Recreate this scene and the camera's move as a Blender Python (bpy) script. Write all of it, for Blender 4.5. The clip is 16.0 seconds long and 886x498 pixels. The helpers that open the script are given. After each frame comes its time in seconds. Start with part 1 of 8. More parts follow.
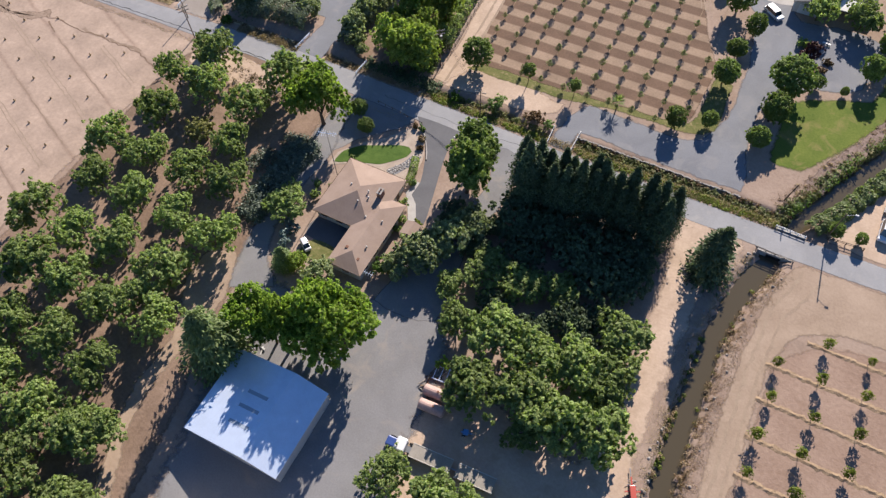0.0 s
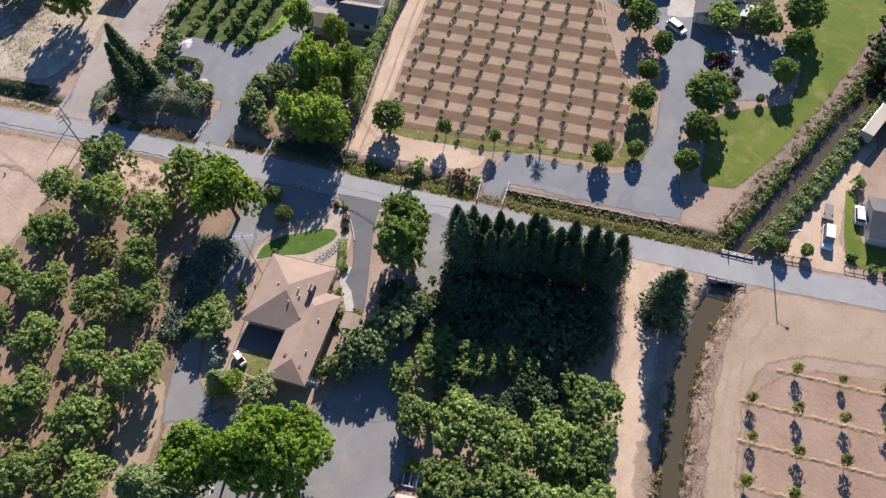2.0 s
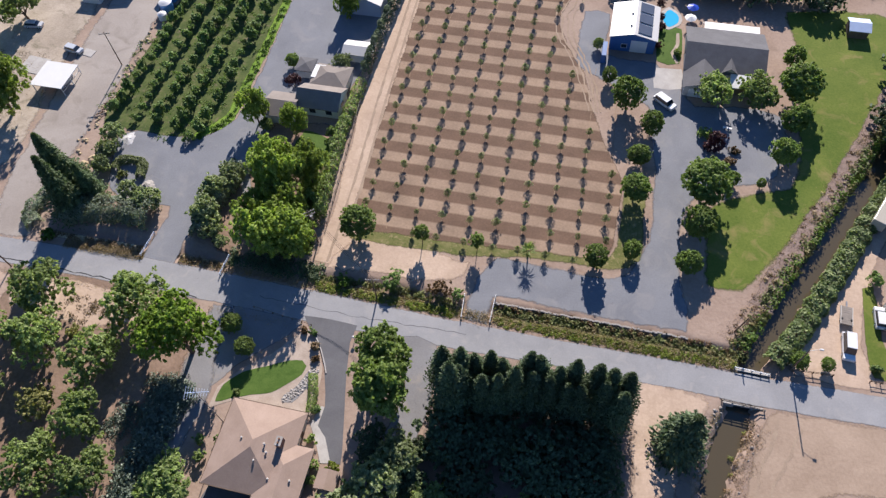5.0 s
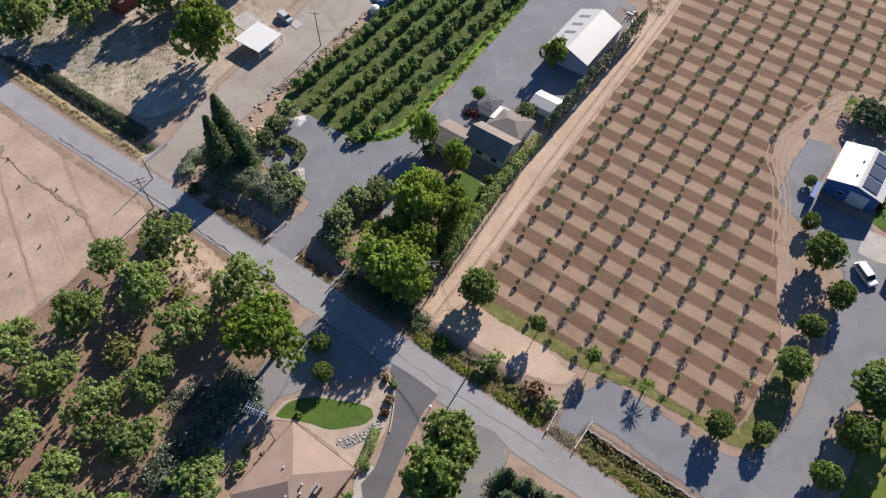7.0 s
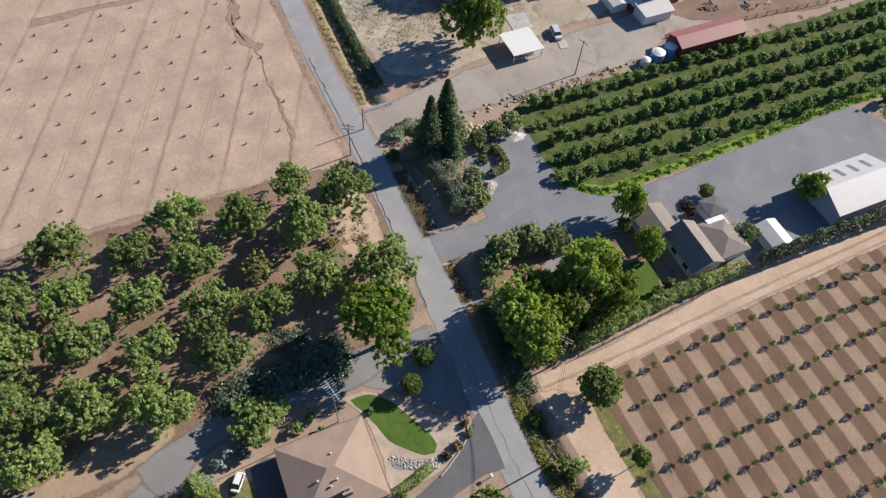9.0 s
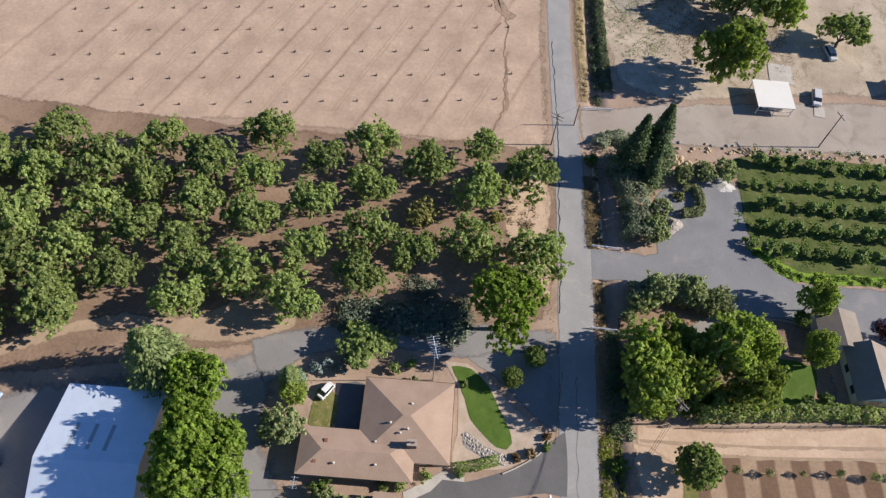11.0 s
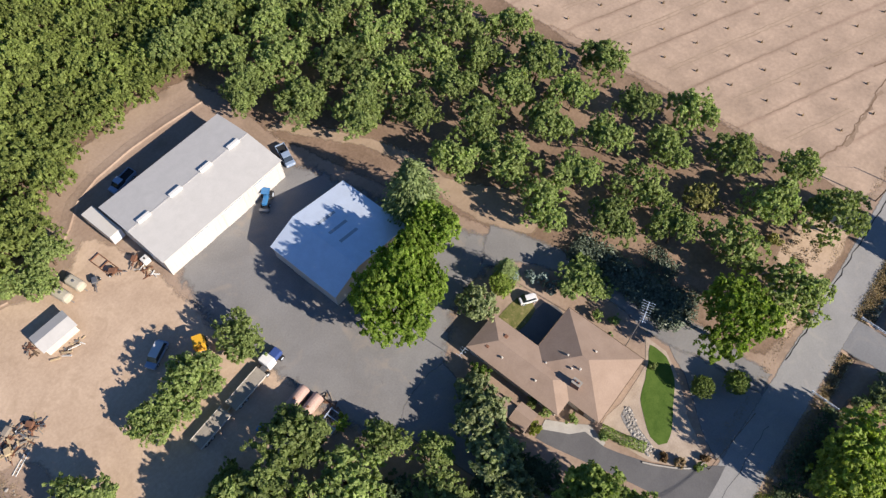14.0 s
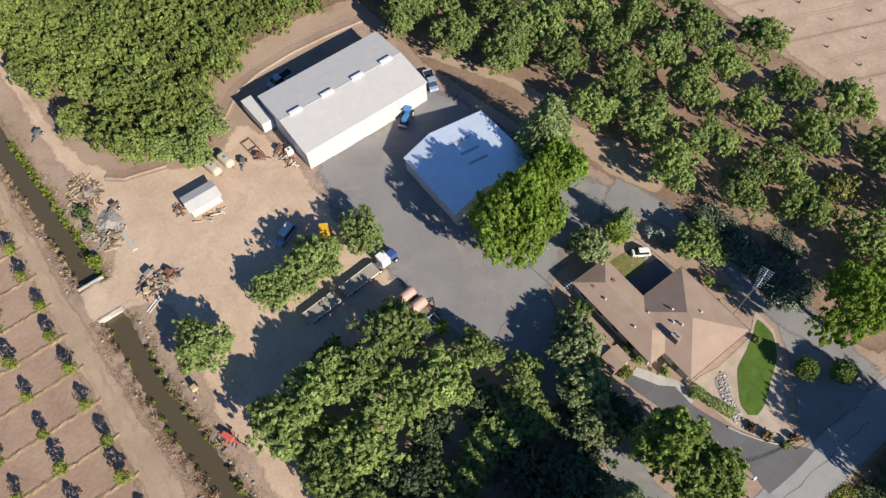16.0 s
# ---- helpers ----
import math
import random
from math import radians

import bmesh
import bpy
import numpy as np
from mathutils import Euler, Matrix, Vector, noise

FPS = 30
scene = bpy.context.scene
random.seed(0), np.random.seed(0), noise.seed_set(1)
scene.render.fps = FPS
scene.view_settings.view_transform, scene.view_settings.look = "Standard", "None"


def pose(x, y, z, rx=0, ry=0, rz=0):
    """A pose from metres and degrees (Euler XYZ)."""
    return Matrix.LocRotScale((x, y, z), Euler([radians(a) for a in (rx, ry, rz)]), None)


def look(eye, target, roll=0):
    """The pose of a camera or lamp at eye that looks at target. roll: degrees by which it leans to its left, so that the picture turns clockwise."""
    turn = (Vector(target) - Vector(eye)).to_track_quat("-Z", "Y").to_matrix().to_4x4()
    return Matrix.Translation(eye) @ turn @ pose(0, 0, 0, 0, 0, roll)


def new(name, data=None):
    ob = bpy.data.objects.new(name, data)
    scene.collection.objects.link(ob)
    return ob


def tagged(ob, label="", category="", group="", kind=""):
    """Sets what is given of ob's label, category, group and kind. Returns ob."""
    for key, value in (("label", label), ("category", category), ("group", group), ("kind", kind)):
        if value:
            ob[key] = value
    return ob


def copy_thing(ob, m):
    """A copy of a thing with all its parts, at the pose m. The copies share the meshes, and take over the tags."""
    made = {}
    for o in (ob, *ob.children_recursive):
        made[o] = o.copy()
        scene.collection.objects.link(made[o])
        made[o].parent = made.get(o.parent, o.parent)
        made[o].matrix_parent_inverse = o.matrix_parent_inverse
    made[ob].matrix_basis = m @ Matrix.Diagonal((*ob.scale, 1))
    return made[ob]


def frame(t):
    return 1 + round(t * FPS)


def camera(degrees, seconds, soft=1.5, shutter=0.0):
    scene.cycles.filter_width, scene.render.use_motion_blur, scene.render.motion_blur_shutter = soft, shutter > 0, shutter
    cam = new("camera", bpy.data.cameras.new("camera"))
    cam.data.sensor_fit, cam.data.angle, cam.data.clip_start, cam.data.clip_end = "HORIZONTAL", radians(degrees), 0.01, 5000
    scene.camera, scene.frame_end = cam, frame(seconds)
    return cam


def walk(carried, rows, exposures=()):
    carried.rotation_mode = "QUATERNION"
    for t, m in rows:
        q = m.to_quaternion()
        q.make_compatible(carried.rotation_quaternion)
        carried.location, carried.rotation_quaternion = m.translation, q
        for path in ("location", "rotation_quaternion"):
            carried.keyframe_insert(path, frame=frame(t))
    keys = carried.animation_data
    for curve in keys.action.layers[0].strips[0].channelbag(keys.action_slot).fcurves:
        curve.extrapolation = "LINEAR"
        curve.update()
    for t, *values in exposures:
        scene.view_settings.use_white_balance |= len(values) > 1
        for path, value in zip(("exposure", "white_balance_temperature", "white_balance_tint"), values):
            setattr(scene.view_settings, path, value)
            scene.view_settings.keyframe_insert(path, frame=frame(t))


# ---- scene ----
cam = camera(65.5, 16.0, soft=1.35)
PATH = [
    (0, (-6.583, 0.388, 110.168), (-7.105, 1.297, 108.465), -2.9),
    (0.5, (-7.617, 3.725, 110.011), (-8.103, 4.66, 108.312), -3.7),
    (1, (-8.85, 6.954, 109.888), (-9.301, 7.915, 108.193), -4.4),
    (1.5, (-10.22, 10.278, 109.77), (-10.635, 11.263, 108.079), -4.8),
    (2, (-11.569, 13.687, 109.707), (-11.948, 14.692, 108.02), -5.1),
    (2.5, (-13.075, 17.375, 109.639), (-13.411, 18.397, 107.953), -5.3),
    (3, (-14.815, 21.319, 109.682), (-15.103, 22.353, 107.995), -5.1),
    (3.5, (-16.631, 25.315, 109.74), (-16.906, 26.351, 108.052), -4.7),
    (3.7, (-17.139, 26.91, 109.718), (-17.412, 27.948, 108.03), -4.6),
    (5.8, (-21.017, 43.966, 108.592), (-21.427, 44.981, 106.919), -3.5),
    (6, (-21.523, 45.522, 108.519), (-21.977, 46.519, 106.846), -3.3),
    (6.5, (-22.4, 48.96, 108.415), (-22.965, 49.91, 106.748), -2.2),
    (7, (-23.746, 52.274, 108.146), (-24.411, 53.166, 106.484), -0.9),
    (7.5, (-25.054, 55.073, 107.852), (-25.841, 55.871, 106.196), 0.6),
    (8, (-26.413, 57.298, 107.387), (-27.285, 58.011, 105.734), 2.3),
    (8.5, (-27.5, 59.037, 107.006), (-28.433, 59.662, 105.351), 3.8),
    (9, (-28.137, 60.563, 106.726), (-29.124, 61.075, 105.063), 5.0),
    (9.5, (-28.191, 61.834, 106.595), (-29.22, 62.217, 104.923), 5.7),
    (9.7, (-28.121, 62.337, 106.549), (-29.161, 62.664, 104.872), 5.8),
    (11.8, (-23.94, 67.178, 105.441), (-24.975, 66.972, 103.741), 2.8),
    (12, (-23.599, 67.524, 105.331), (-24.616, 67.27, 103.628), 2.6),
    (12.5, (-22.71, 68.189, 104.831), (-23.676, 67.825, 103.118), 1.5),
    (13, (-21.295, 68.529, 104.385), (-22.195, 68.051, 102.665), 0.7),
    (13.5, (-19.39, 68.723, 103.993), (-20.211, 68.141, 102.264), 0.0),
    (14, (-17.209, 69.085, 103.58), (-17.971, 68.447, 101.845), -0.7),
    (14.5, (-14.693, 69.812, 103.154), (-15.424, 69.149, 101.415), -1.2),
    (15, (-12.107, 71.088, 102.624), (-12.804, 70.395, 100.882), -2.0),
    (15.5, (-9.237, 72.762, 102.153), (-9.858, 72.001, 100.41), -2.8),
    (16, (-6.285, 74.775, 101.613), (-6.838, 73.957, 99.874), -3.6),
]
walk(cam, [(t, look(eye, target, roll)) for t, eye, target, roll in PATH], [(0.0, 1.02, 5950.0, 13.5), (2.0, 1.09, 5850.0, 14.5), (3.5, 1.09, 5700.0, 15.5), (6.0, 0.9, 5800.0, 13.5), (7.5, 0.82, 5950.0, 12.0), (9.5, 0.82, 5950.0, 10.0), (12.5, 0.89, 6200.0, 13.0), (16.0, 0.88, 6130.0, 8.5)])

# ---- world, sun ----
SUN_AZ, SUN_EL = 95.0, 29.0
world = bpy.data.worlds.new("world")
scene.world = world
world.use_nodes = True
wn = world.node_tree.nodes
sky = wn.new("ShaderNodeTexSky")
sky.sky_type = 'NISHITA'
sky.sun_disc = False
sky.sun_elevation = radians(SUN_EL)
sky.sun_rotation = radians(90 - SUN_AZ)
sky.air_density, sky.dust_density, sky.ozone_density = 1.0, 0.2, 7.0
wn["Background"].inputs["Strength"].default_value = 0.062
world.node_tree.links.new(sky.outputs["Color"], wn["Background"].inputs["Color"])
sun = new("sun", bpy.data.lights.new("sun", 'SUN'))
sun.data.energy, sun.data.angle, sun.data.color = 5.0, radians(0.55), (1.0, 0.872, 0.705)
sd = Vector((math.cos(radians(SUN_AZ)) * math.cos(radians(SUN_EL)), math.sin(radians(SUN_AZ)) * math.cos(radians(SUN_EL)), math.sin(radians(SUN_EL))))
sun.matrix_world = look(sd * 300, (0, 0, 0))


# ---- materials ----
def node_mat(name):
    m = bpy.data.materials.new(name)
    m.use_nodes = True
    nt = m.node_tree
    return m, nt, nt.nodes["Principled BSDF"]


def add_noise(nt, vec, scale, detail=4.0, rough=0.6, dist=0.0):
    n = nt.nodes.new("ShaderNodeTexNoise")
    n.inputs["Scale"].default_value, n.inputs["Detail"].default_value = scale, detail
    n.inputs["Roughness"].default_value, n.inputs["Distortion"].default_value = rough, dist
    nt.links.new(vec, n.inputs["Vector"])
    return n.outputs["Fac"]


def ramp(nt, fac, a, b, lo=0.35, hi=0.65):
    r = nt.nodes.new("ShaderNodeMapRange")
    r.inputs["From Min"].default_value, r.inputs["From Max"].default_value = lo, hi
    r.inputs["To Min"].default_value, r.inputs["To Max"].default_value = a, b
    nt.links.new(fac, r.inputs["Value"])
    return r.outputs["Result"]


def mixc(nt, fac, a, b, mode='MIX'):
    m = nt.nodes.new("ShaderNodeMix")
    m.data_type, m.blend_type = 'RGBA', mode
    for sock, v in ((m.inputs[0], fac), (m.inputs[6], a), (m.inputs[7], b)):
        if isinstance(v, (int, float)):
            sock.default_value = v
        elif isinstance(v, tuple):
            sock.default_value = (*v, 1)
        else:
            nt.links.new(v, sock)
    return m.outputs[2]


def calc(nt, op, a, b=0.0, c=0.0):
    m = nt.nodes.new("ShaderNodeMath")
    m.operation = op
    for sock, v in zip(m.inputs, (a, b, c)):
        if isinstance(v, (int, float)):
            sock.default_value = v
        else:
            nt.links.new(v, sock)
    return m.outputs[0]


def bump(nt, bsdf, height, strength, distance):
    b = nt.nodes.new("ShaderNodeBump")
    b.inputs["Strength"].default_value, b.inputs["Distance"].default_value = strength, distance
    nt.links.new(height, b.inputs["Height"])
    nt.links.new(b.outputs["Normal"], bsdf.inputs["Normal"])


def place_vec(nt, world_space):
    if world_space:
        return nt.nodes.new("ShaderNodeNewGeometry").outputs["Position"]
    return nt.nodes.new("ShaderNodeTexCoord").outputs["Object"]


def surface(name, dark, light, big=0.12, fine=2.5, rough=0.9, metal=0.0, relief=0.05, world_space=True, third=None, vary=0.0, spec=0.3):
    """Two-scale mottled surface. third: colour of sparse patches."""
    m, nt, p = node_mat(name)
    v = place_vec(nt, world_space)
    n1 = add_noise(nt, v, big, 5.0, 0.62, 0.4)
    n2 = add_noise(nt, v, fine, 3.0, 0.7)
    f = calc(nt, 'ADD', calc(nt, 'MULTIPLY', n1, 0.6), calc(nt, 'MULTIPLY', n2, 0.4))
    col = mixc(nt, ramp(nt, f, 0.0, 1.0, 0.36, 0.64), dark, light)
    if third:
        n3 = add_noise(nt, v, big * 2.3, 4.0, 0.6, 0.8)
        col = mixc(nt, ramp(nt, n3, 0.0, 0.75, 0.54, 0.72), col, third)
    if vary:
        oi = nt.nodes.new("ShaderNodeObjectInfo")
        col = mixc(nt, 1.0, col, calc_grey(nt, ramp(nt, oi.outputs["Random"], 1 - vary, 1 + vary, 0.0, 1.0)), 'MULTIPLY')
    nt.links.new(col, p.inputs["Base Color"])
    p.inputs["Roughness"].default_value, p.inputs["Metallic"].default_value = rough, metal
    p.inputs["Specular IOR Level"].default_value = spec
    if relief:
        bump(nt, p, n2, 0.6, relief)
    m["vec_world"] = world_space
    return m


def calc_grey(nt, v):
    c = nt.nodes.new("ShaderNodeCombineColor")
    for s in c.inputs[:3]:
        nt.links.new(v, s)
    return c.outputs[0]


def ragged(m, scale=0.9):
    """Lets a ground sheet fray out along its rim into what lies below."""
    nt = m.node_tree
    p = nt.nodes["Principled BSDF"]
    at = nt.nodes.new("ShaderNodeAttribute")
    at.attribute_name = "rim"
    n = add_noise(nt, place_vec(nt, True), scale, 6.0, 0.72, 0.3)
    a = ramp(nt, calc(nt, 'ADD', at.outputs["Fac"], calc(nt, 'MULTIPLY', calc(nt, 'SUBTRACT', n, 0.5), 1.6)), 0.0, 1.0, 0.25, 0.75)
    nt.links.new(a, p.inputs["Alpha"])
    return m


def foliage(name, dark, light, thin=0.3, yellow=None, gloss=0.62):
    m, nt, p = node_mat(name)
    g = nt.nodes.new("ShaderNodeNewGeometry")
    oi = nt.nodes.new("ShaderNodeObjectInfo")
    col = mixc(nt, g.outputs["Random Per Island"], dark, light)
    v = place_vec(nt, True)
    col = mixc(nt, 1.0, col, calc_grey(nt, ramp(nt, add_noise(nt, v, 0.55, 3.0), 0.72, 1.3, 0.3, 0.7)), 'MULTIPLY')
    col = mixc(nt, 1.0, col, calc_grey(nt, ramp(nt, oi.outputs["Random"], 0.8, 1.2, 0.0, 1.0)), 'MULTIPLY')
    if yellow:
        col = mixc(nt, ramp(nt, add_noise(nt, v, 0.35, 2.0), 0.0, 0.7, 0.5, 0.75), col, yellow)
    nt.links.new(col, p.inputs["Base Color"])
    p.inputs["Roughness"].default_value = gloss
    p.inputs["Specular IOR Level"].default_value = 0.25 if gloss > 0.5 else 0.45
    tr = nt.nodes.new("ShaderNodeBsdfTranslucent")
    nt.links.new(mixc(nt, 1.0, col, (1.15, 1.25, 0.6), 'MULTIPLY'), tr.inputs["Color"])
    mx = nt.nodes.new("ShaderNodeMixShader")
    mx.inputs[0].default_value = thin
    nt.links.new(p.outputs[0], mx.inputs[1])
    nt.links.new(tr.outputs[0], mx.inputs[2])
    nt.links.new(mx.outputs[0], nt.nodes["Material Output"].inputs["Surface"])
    return m


def plain(name, color, rough=0.6, metal=0.0, spec=0.5, vary=0.12, scale=1.5, relief=0.0):
    d = tuple(c * (1 - vary) for c in color)
    l = tuple(min(1.0, c * (1 + vary)) for c in color)
    return surface(name, d, l, big=scale * 0.4, fine=scale * 4, rough=rough, metal=metal, relief=relief, world_space=False, spec=spec)


def striped(name, a, b, axis, period, offset, share, fine=2.0, soft=0.06, rough=0.95, wob=0.25):
    """Soil worked in bands across one axis."""
    m, nt, p = node_mat(name)
    v = place_vec(nt, True)
    sp = nt.nodes.new("ShaderNodeSeparateXYZ")
    nt.links.new(v, sp.inputs[0])
    wobble = calc(nt, 'MULTIPLY', calc(nt, 'SUBTRACT', add_noise(nt, v, 0.25, 4.0), 0.5), wob)
    if isinstance(axis, tuple):
        run = calc(nt, 'ADD', calc(nt, 'MULTIPLY', sp.outputs[0], axis[0]), calc(nt, 'MULTIPLY', sp.outputs[1], axis[1]))
    else:
        run = sp.outputs[axis]
    c = calc(nt, 'ADD', run, wobble)
    f = calc(nt, 'FRACT', calc(nt, 'DIVIDE', calc(nt, 'SUBTRACT', c, offset - 1000 * period), period))
    d = calc(nt, 'ABSOLUTE', calc(nt, 'SUBTRACT', f, 0.5))
    band = ramp(nt, d, 0.0, 1.0, 0.5 - share / 2 - soft, 0.5 - share / 2 + soft)
    n1 = add_noise(nt, v, 0.15, 4.0)
    n2 = add_noise(nt, v, fine, 4.0, 0.7)
    col = mixc(nt, band, a, b)
    col = mixc(nt, 1.0, col, calc_grey(nt, ramp(nt, n1, 0.82, 1.15, 0.3, 0.7)), 'MULTIPLY')
    col = mixc(nt, 1.0, col, calc_grey(nt, ramp(nt, n2, 0.85, 1.12, 0.3, 0.7)), 'MULTIPLY')
    nt.links.new(col, p.inputs["Base Color"])
    p.inputs["Roughness"].default_value = rough
    p.inputs["Specular IOR Level"].default_value = 0.15
    bump(nt, p, n2, 0.5, 0.06)
    return m


M = {}
M["earth"] = surface("earth", (0.252, 0.180, 0.135), (0.364, 0.277, 0.216), 0.07, 1.6, 0.95, relief=0.08, third=(0.217, 0.162, 0.124), spec=0.1)
# Brown litter earth, its colour taken darker to include tree shade.
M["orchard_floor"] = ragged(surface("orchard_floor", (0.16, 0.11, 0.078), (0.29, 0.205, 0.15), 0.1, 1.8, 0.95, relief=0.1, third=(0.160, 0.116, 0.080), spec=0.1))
M["field"] = ragged(striped("field", (0.384, 0.288, 0.220), (0.296, 0.212, 0.160), (0.39, 0.92), 12.6, -5.7, 0.05, 1.3, 0.03, wob=1.2), 0.6)
M["young_field"] = ragged(striped("young_field", (0.285, 0.205, 0.142), (0.15, 0.097, 0.066), 1, 5.32, 112.0, 0.54, 2.0, 0.035, wob=0.35), 1.2)
M["east_field"] = ragged(surface("east_field", (0.235, 0.158, 0.115), (0.335, 0.24, 0.182), 0.12, 1.5, 0.95, relief=0.1, spec=0.1), 0.8)
M["track"] = ragged(surface("track", (0.375, 0.277, 0.202), (0.515, 0.394, 0.295), 0.13, 2.0, 0.95, relief=0.05, third=(0.359, 0.266, 0.189), spec=0.1), 0.5)
M["canal_dirt"] = ragged(surface("canal_dirt", (0.279, 0.205, 0.147), (0.387, 0.294, 0.217), 0.13, 2.0, 0.95, relief=0.05, third=(0.287, 0.213, 0.151), spec=0.1), 0.5)
M["gravel"] = ragged(surface("gravel", (0.172, 0.166, 0.164), (0.240, 0.234, 0.232), 0.09, 3.5, 0.9, relief=0.03, third=(0.280, 0.244, 0.210), spec=0.2), 0.45)
M["pale_gravel"] = ragged(surface("pale_gravel", (0.264, 0.228, 0.196), (0.360, 0.320, 0.280), 0.1, 3.0, 0.9, relief=0.03, third=(0.216, 0.184, 0.152), spec=0.15), 0.5)
M["dry_yard"] = ragged(surface("dry_yard", (0.29, 0.24, 0.185), (0.46, 0.39, 0.31), 0.12, 2.0, 0.95, relief=0.08, third=(0.145, 0.13, 0.08), spec=0.1), 0.5)
M["pink_soil"] = ragged(surface("pink_soil", (0.190, 0.141, 0.116), (0.282, 0.212, 0.176), 0.4, 2.5, 0.95, relief=0.1, third=(0.155, 0.113, 0.084), spec=0.1), 0.7)
M["straw_grass"] = ragged(surface("straw_grass", (0.36, 0.285, 0.165), (0.52, 0.42, 0.26), 0.4, 2.5, 0.95, relief=0.08, third=(0.2, 0.17, 0.08), spec=0.1), 1.2)
M["cool_gravel"] = ragged(surface("cool_gravel", (0.155, 0.158, 0.170), (0.217, 0.221, 0.233), 0.09, 3.5, 0.9, relief=0.03, third=(0.248, 0.239, 0.235), spec=0.2), 0.45)
M["asphalt"] = ragged(surface("asphalt", (0.226, 0.224, 0.226), (0.301, 0.297, 0.297), 0.16, 4.0, 0.85, relief=0.015, third=(0.323, 0.308, 0.293), spec=0.25), 1.6)
M["dark_asphalt"] = surface("dark_asphalt", (0.092, 0.090, 0.096), (0.132, 0.130, 0.134), 0.25, 5.0, 0.8, relief=0.012, spec=0.3)
M["lawn"] = surface("lawn", (0.048, 0.092, 0.014), (0.092, 0.144, 0.028), 0.5, 5.0, 0.9, relief=0.04, spec=0.15)
M["park_lawn"] = ragged(surface("park_lawn", (0.075, 0.114, 0.018), (0.150, 0.176, 0.035), 0.1, 2.2, 0.9, relief=0.05, third=(0.238, 0.194, 0.075), spec=0.1), 0.8)
M["rough_grass"] = ragged(surface("rough_grass", (0.088, 0.104, 0.028), (0.192, 0.176, 0.072), 0.5, 2.5, 0.95, relief=0.08, third=(0.320, 0.248, 0.136), spec=0.1), 1.2)
M["weed_floor"] = ragged(surface("weed_floor", (0.045, 0.07, 0.02), (0.115, 0.135, 0.045), 0.3, 2.0, 0.95, relief=0.08, third=(0.19, 0.15, 0.095), spec=0.1), 1.0)
M["crop_edge"] = ragged(surface("crop_edge", (0.1, 0.185, 0.02), (0.22, 0.31, 0.05), 0.4, 2.5, 0.95, relief=0.1, spec=0.1), 1.0)
M["sand_bed"] = surface("sand_bed", (0.307, 0.244, 0.191), (0.430, 0.354, 0.288), 0.4, 4.0, 0.95, relief=0.03, spec=0.1)
M["concrete"] = surface("concrete", (0.336, 0.312, 0.284), (0.440, 0.416, 0.384), 0.5, 4.0, 0.85, relief=0.01, spec=0.25)
M["shingle"] = surface("shingle", (0.268, 0.196, 0.152), (0.336, 0.252, 0.200), 0.35, 5.0, 0.9, relief=0.03, world_space=False, spec=0.2)
M["grey_shingle"] = surface("grey_shingle", (0.098, 0.095, 0.098), (0.135, 0.132, 0.135), 0.4, 5.0, 0.9, relief=0.02, world_space=False, spec=0.2)
M["taupe_shingle"] = surface("taupe_shingle", (0.185, 0.16, 0.138), (0.245, 0.212, 0.185), 0.4, 5.0, 0.9, relief=0.02, world_space=False, spec=0.2)
M["white_metal"] = plain("white_metal", (0.5, 0.482, 0.455), 0.45, 0.0, 0.5, 0.05)
M["pale_roof"] = plain("pale_roof", (0.448, 0.436, 0.424), 0.5, 0.0, 0.4, 0.06)
M["galvanised"] = plain("galvanised", (0.66, 0.74, 0.86), 0.34, 0.4, 0.5, 0.06)
M["white_paint"] = plain("white_paint", (0.624, 0.616, 0.592), 0.5, 0.0, 0.5, 0.04)
M["stucco"] = plain("stucco", (0.496, 0.464, 0.416), 0.9, 0.0, 0.2, 0.06)
# Pale walls; the blue of sky-lit shade is put into both paints.
M["blue_wall"] = plain("blue_wall", (0.240, 0.304, 0.400), 0.7, 0.0, 0.3, 0.06)
M["deep_blue"] = plain("deep_blue", (0.056, 0.128, 0.304), 0.6, 0.0, 0.3, 0.08)
M["red_roof"] = plain("red_roof", (0.264, 0.108, 0.096), 0.6, 0.0, 0.4, 0.12)
M["red_wall"] = plain("red_wall", (0.192, 0.048, 0.040), 0.8, 0.0, 0.3, 0.12)
M["chimney_brick"] = plain("chimney_brick", (0.24, 0.15, 0.115), 0.9, 0.0, 0.2, 0.25, 4.0)
M["timber"] = plain("timber", (0.160, 0.112, 0.076), 0.85, 0.0, 0.25, 0.25, 2.0)
M["grey_timber"] = plain("grey_timber", (0.240, 0.208, 0.176), 0.9, 0.0, 0.2, 0.2, 2.0)
M["bark"] = plain("bark", (0.128, 0.092, 0.064), 0.95, 0.0, 0.1, 0.25, 3.0)
M["glass"] = plain("glass", (0.024, 0.032, 0.044), 0.08, 0.0, 0.8, 0.1)
M["solar"] = plain("solar", (0.080, 0.092, 0.120), 0.2, 0.0, 0.6, 0.1)
M["steel"] = plain("steel", (0.280, 0.280, 0.288), 0.45, 0.7, 0.5, 0.15)
M["rust"] = plain("rust", (0.176, 0.088, 0.056), 0.85, 0.1, 0.3, 0.3, 2.0)
M["rubber"] = plain("rubber", (0.020, 0.020, 0.022), 0.8, 0.0, 0.3, 0.2)
M["stone"] = plain("stone", (0.288, 0.264, 0.240), 0.9, 0.0, 0.2, 0.2, 2.0)
M["straw"] = plain("straw", (0.42, 0.33, 0.21), 0.95, 0.0, 0.1, 0.2, 3.0)
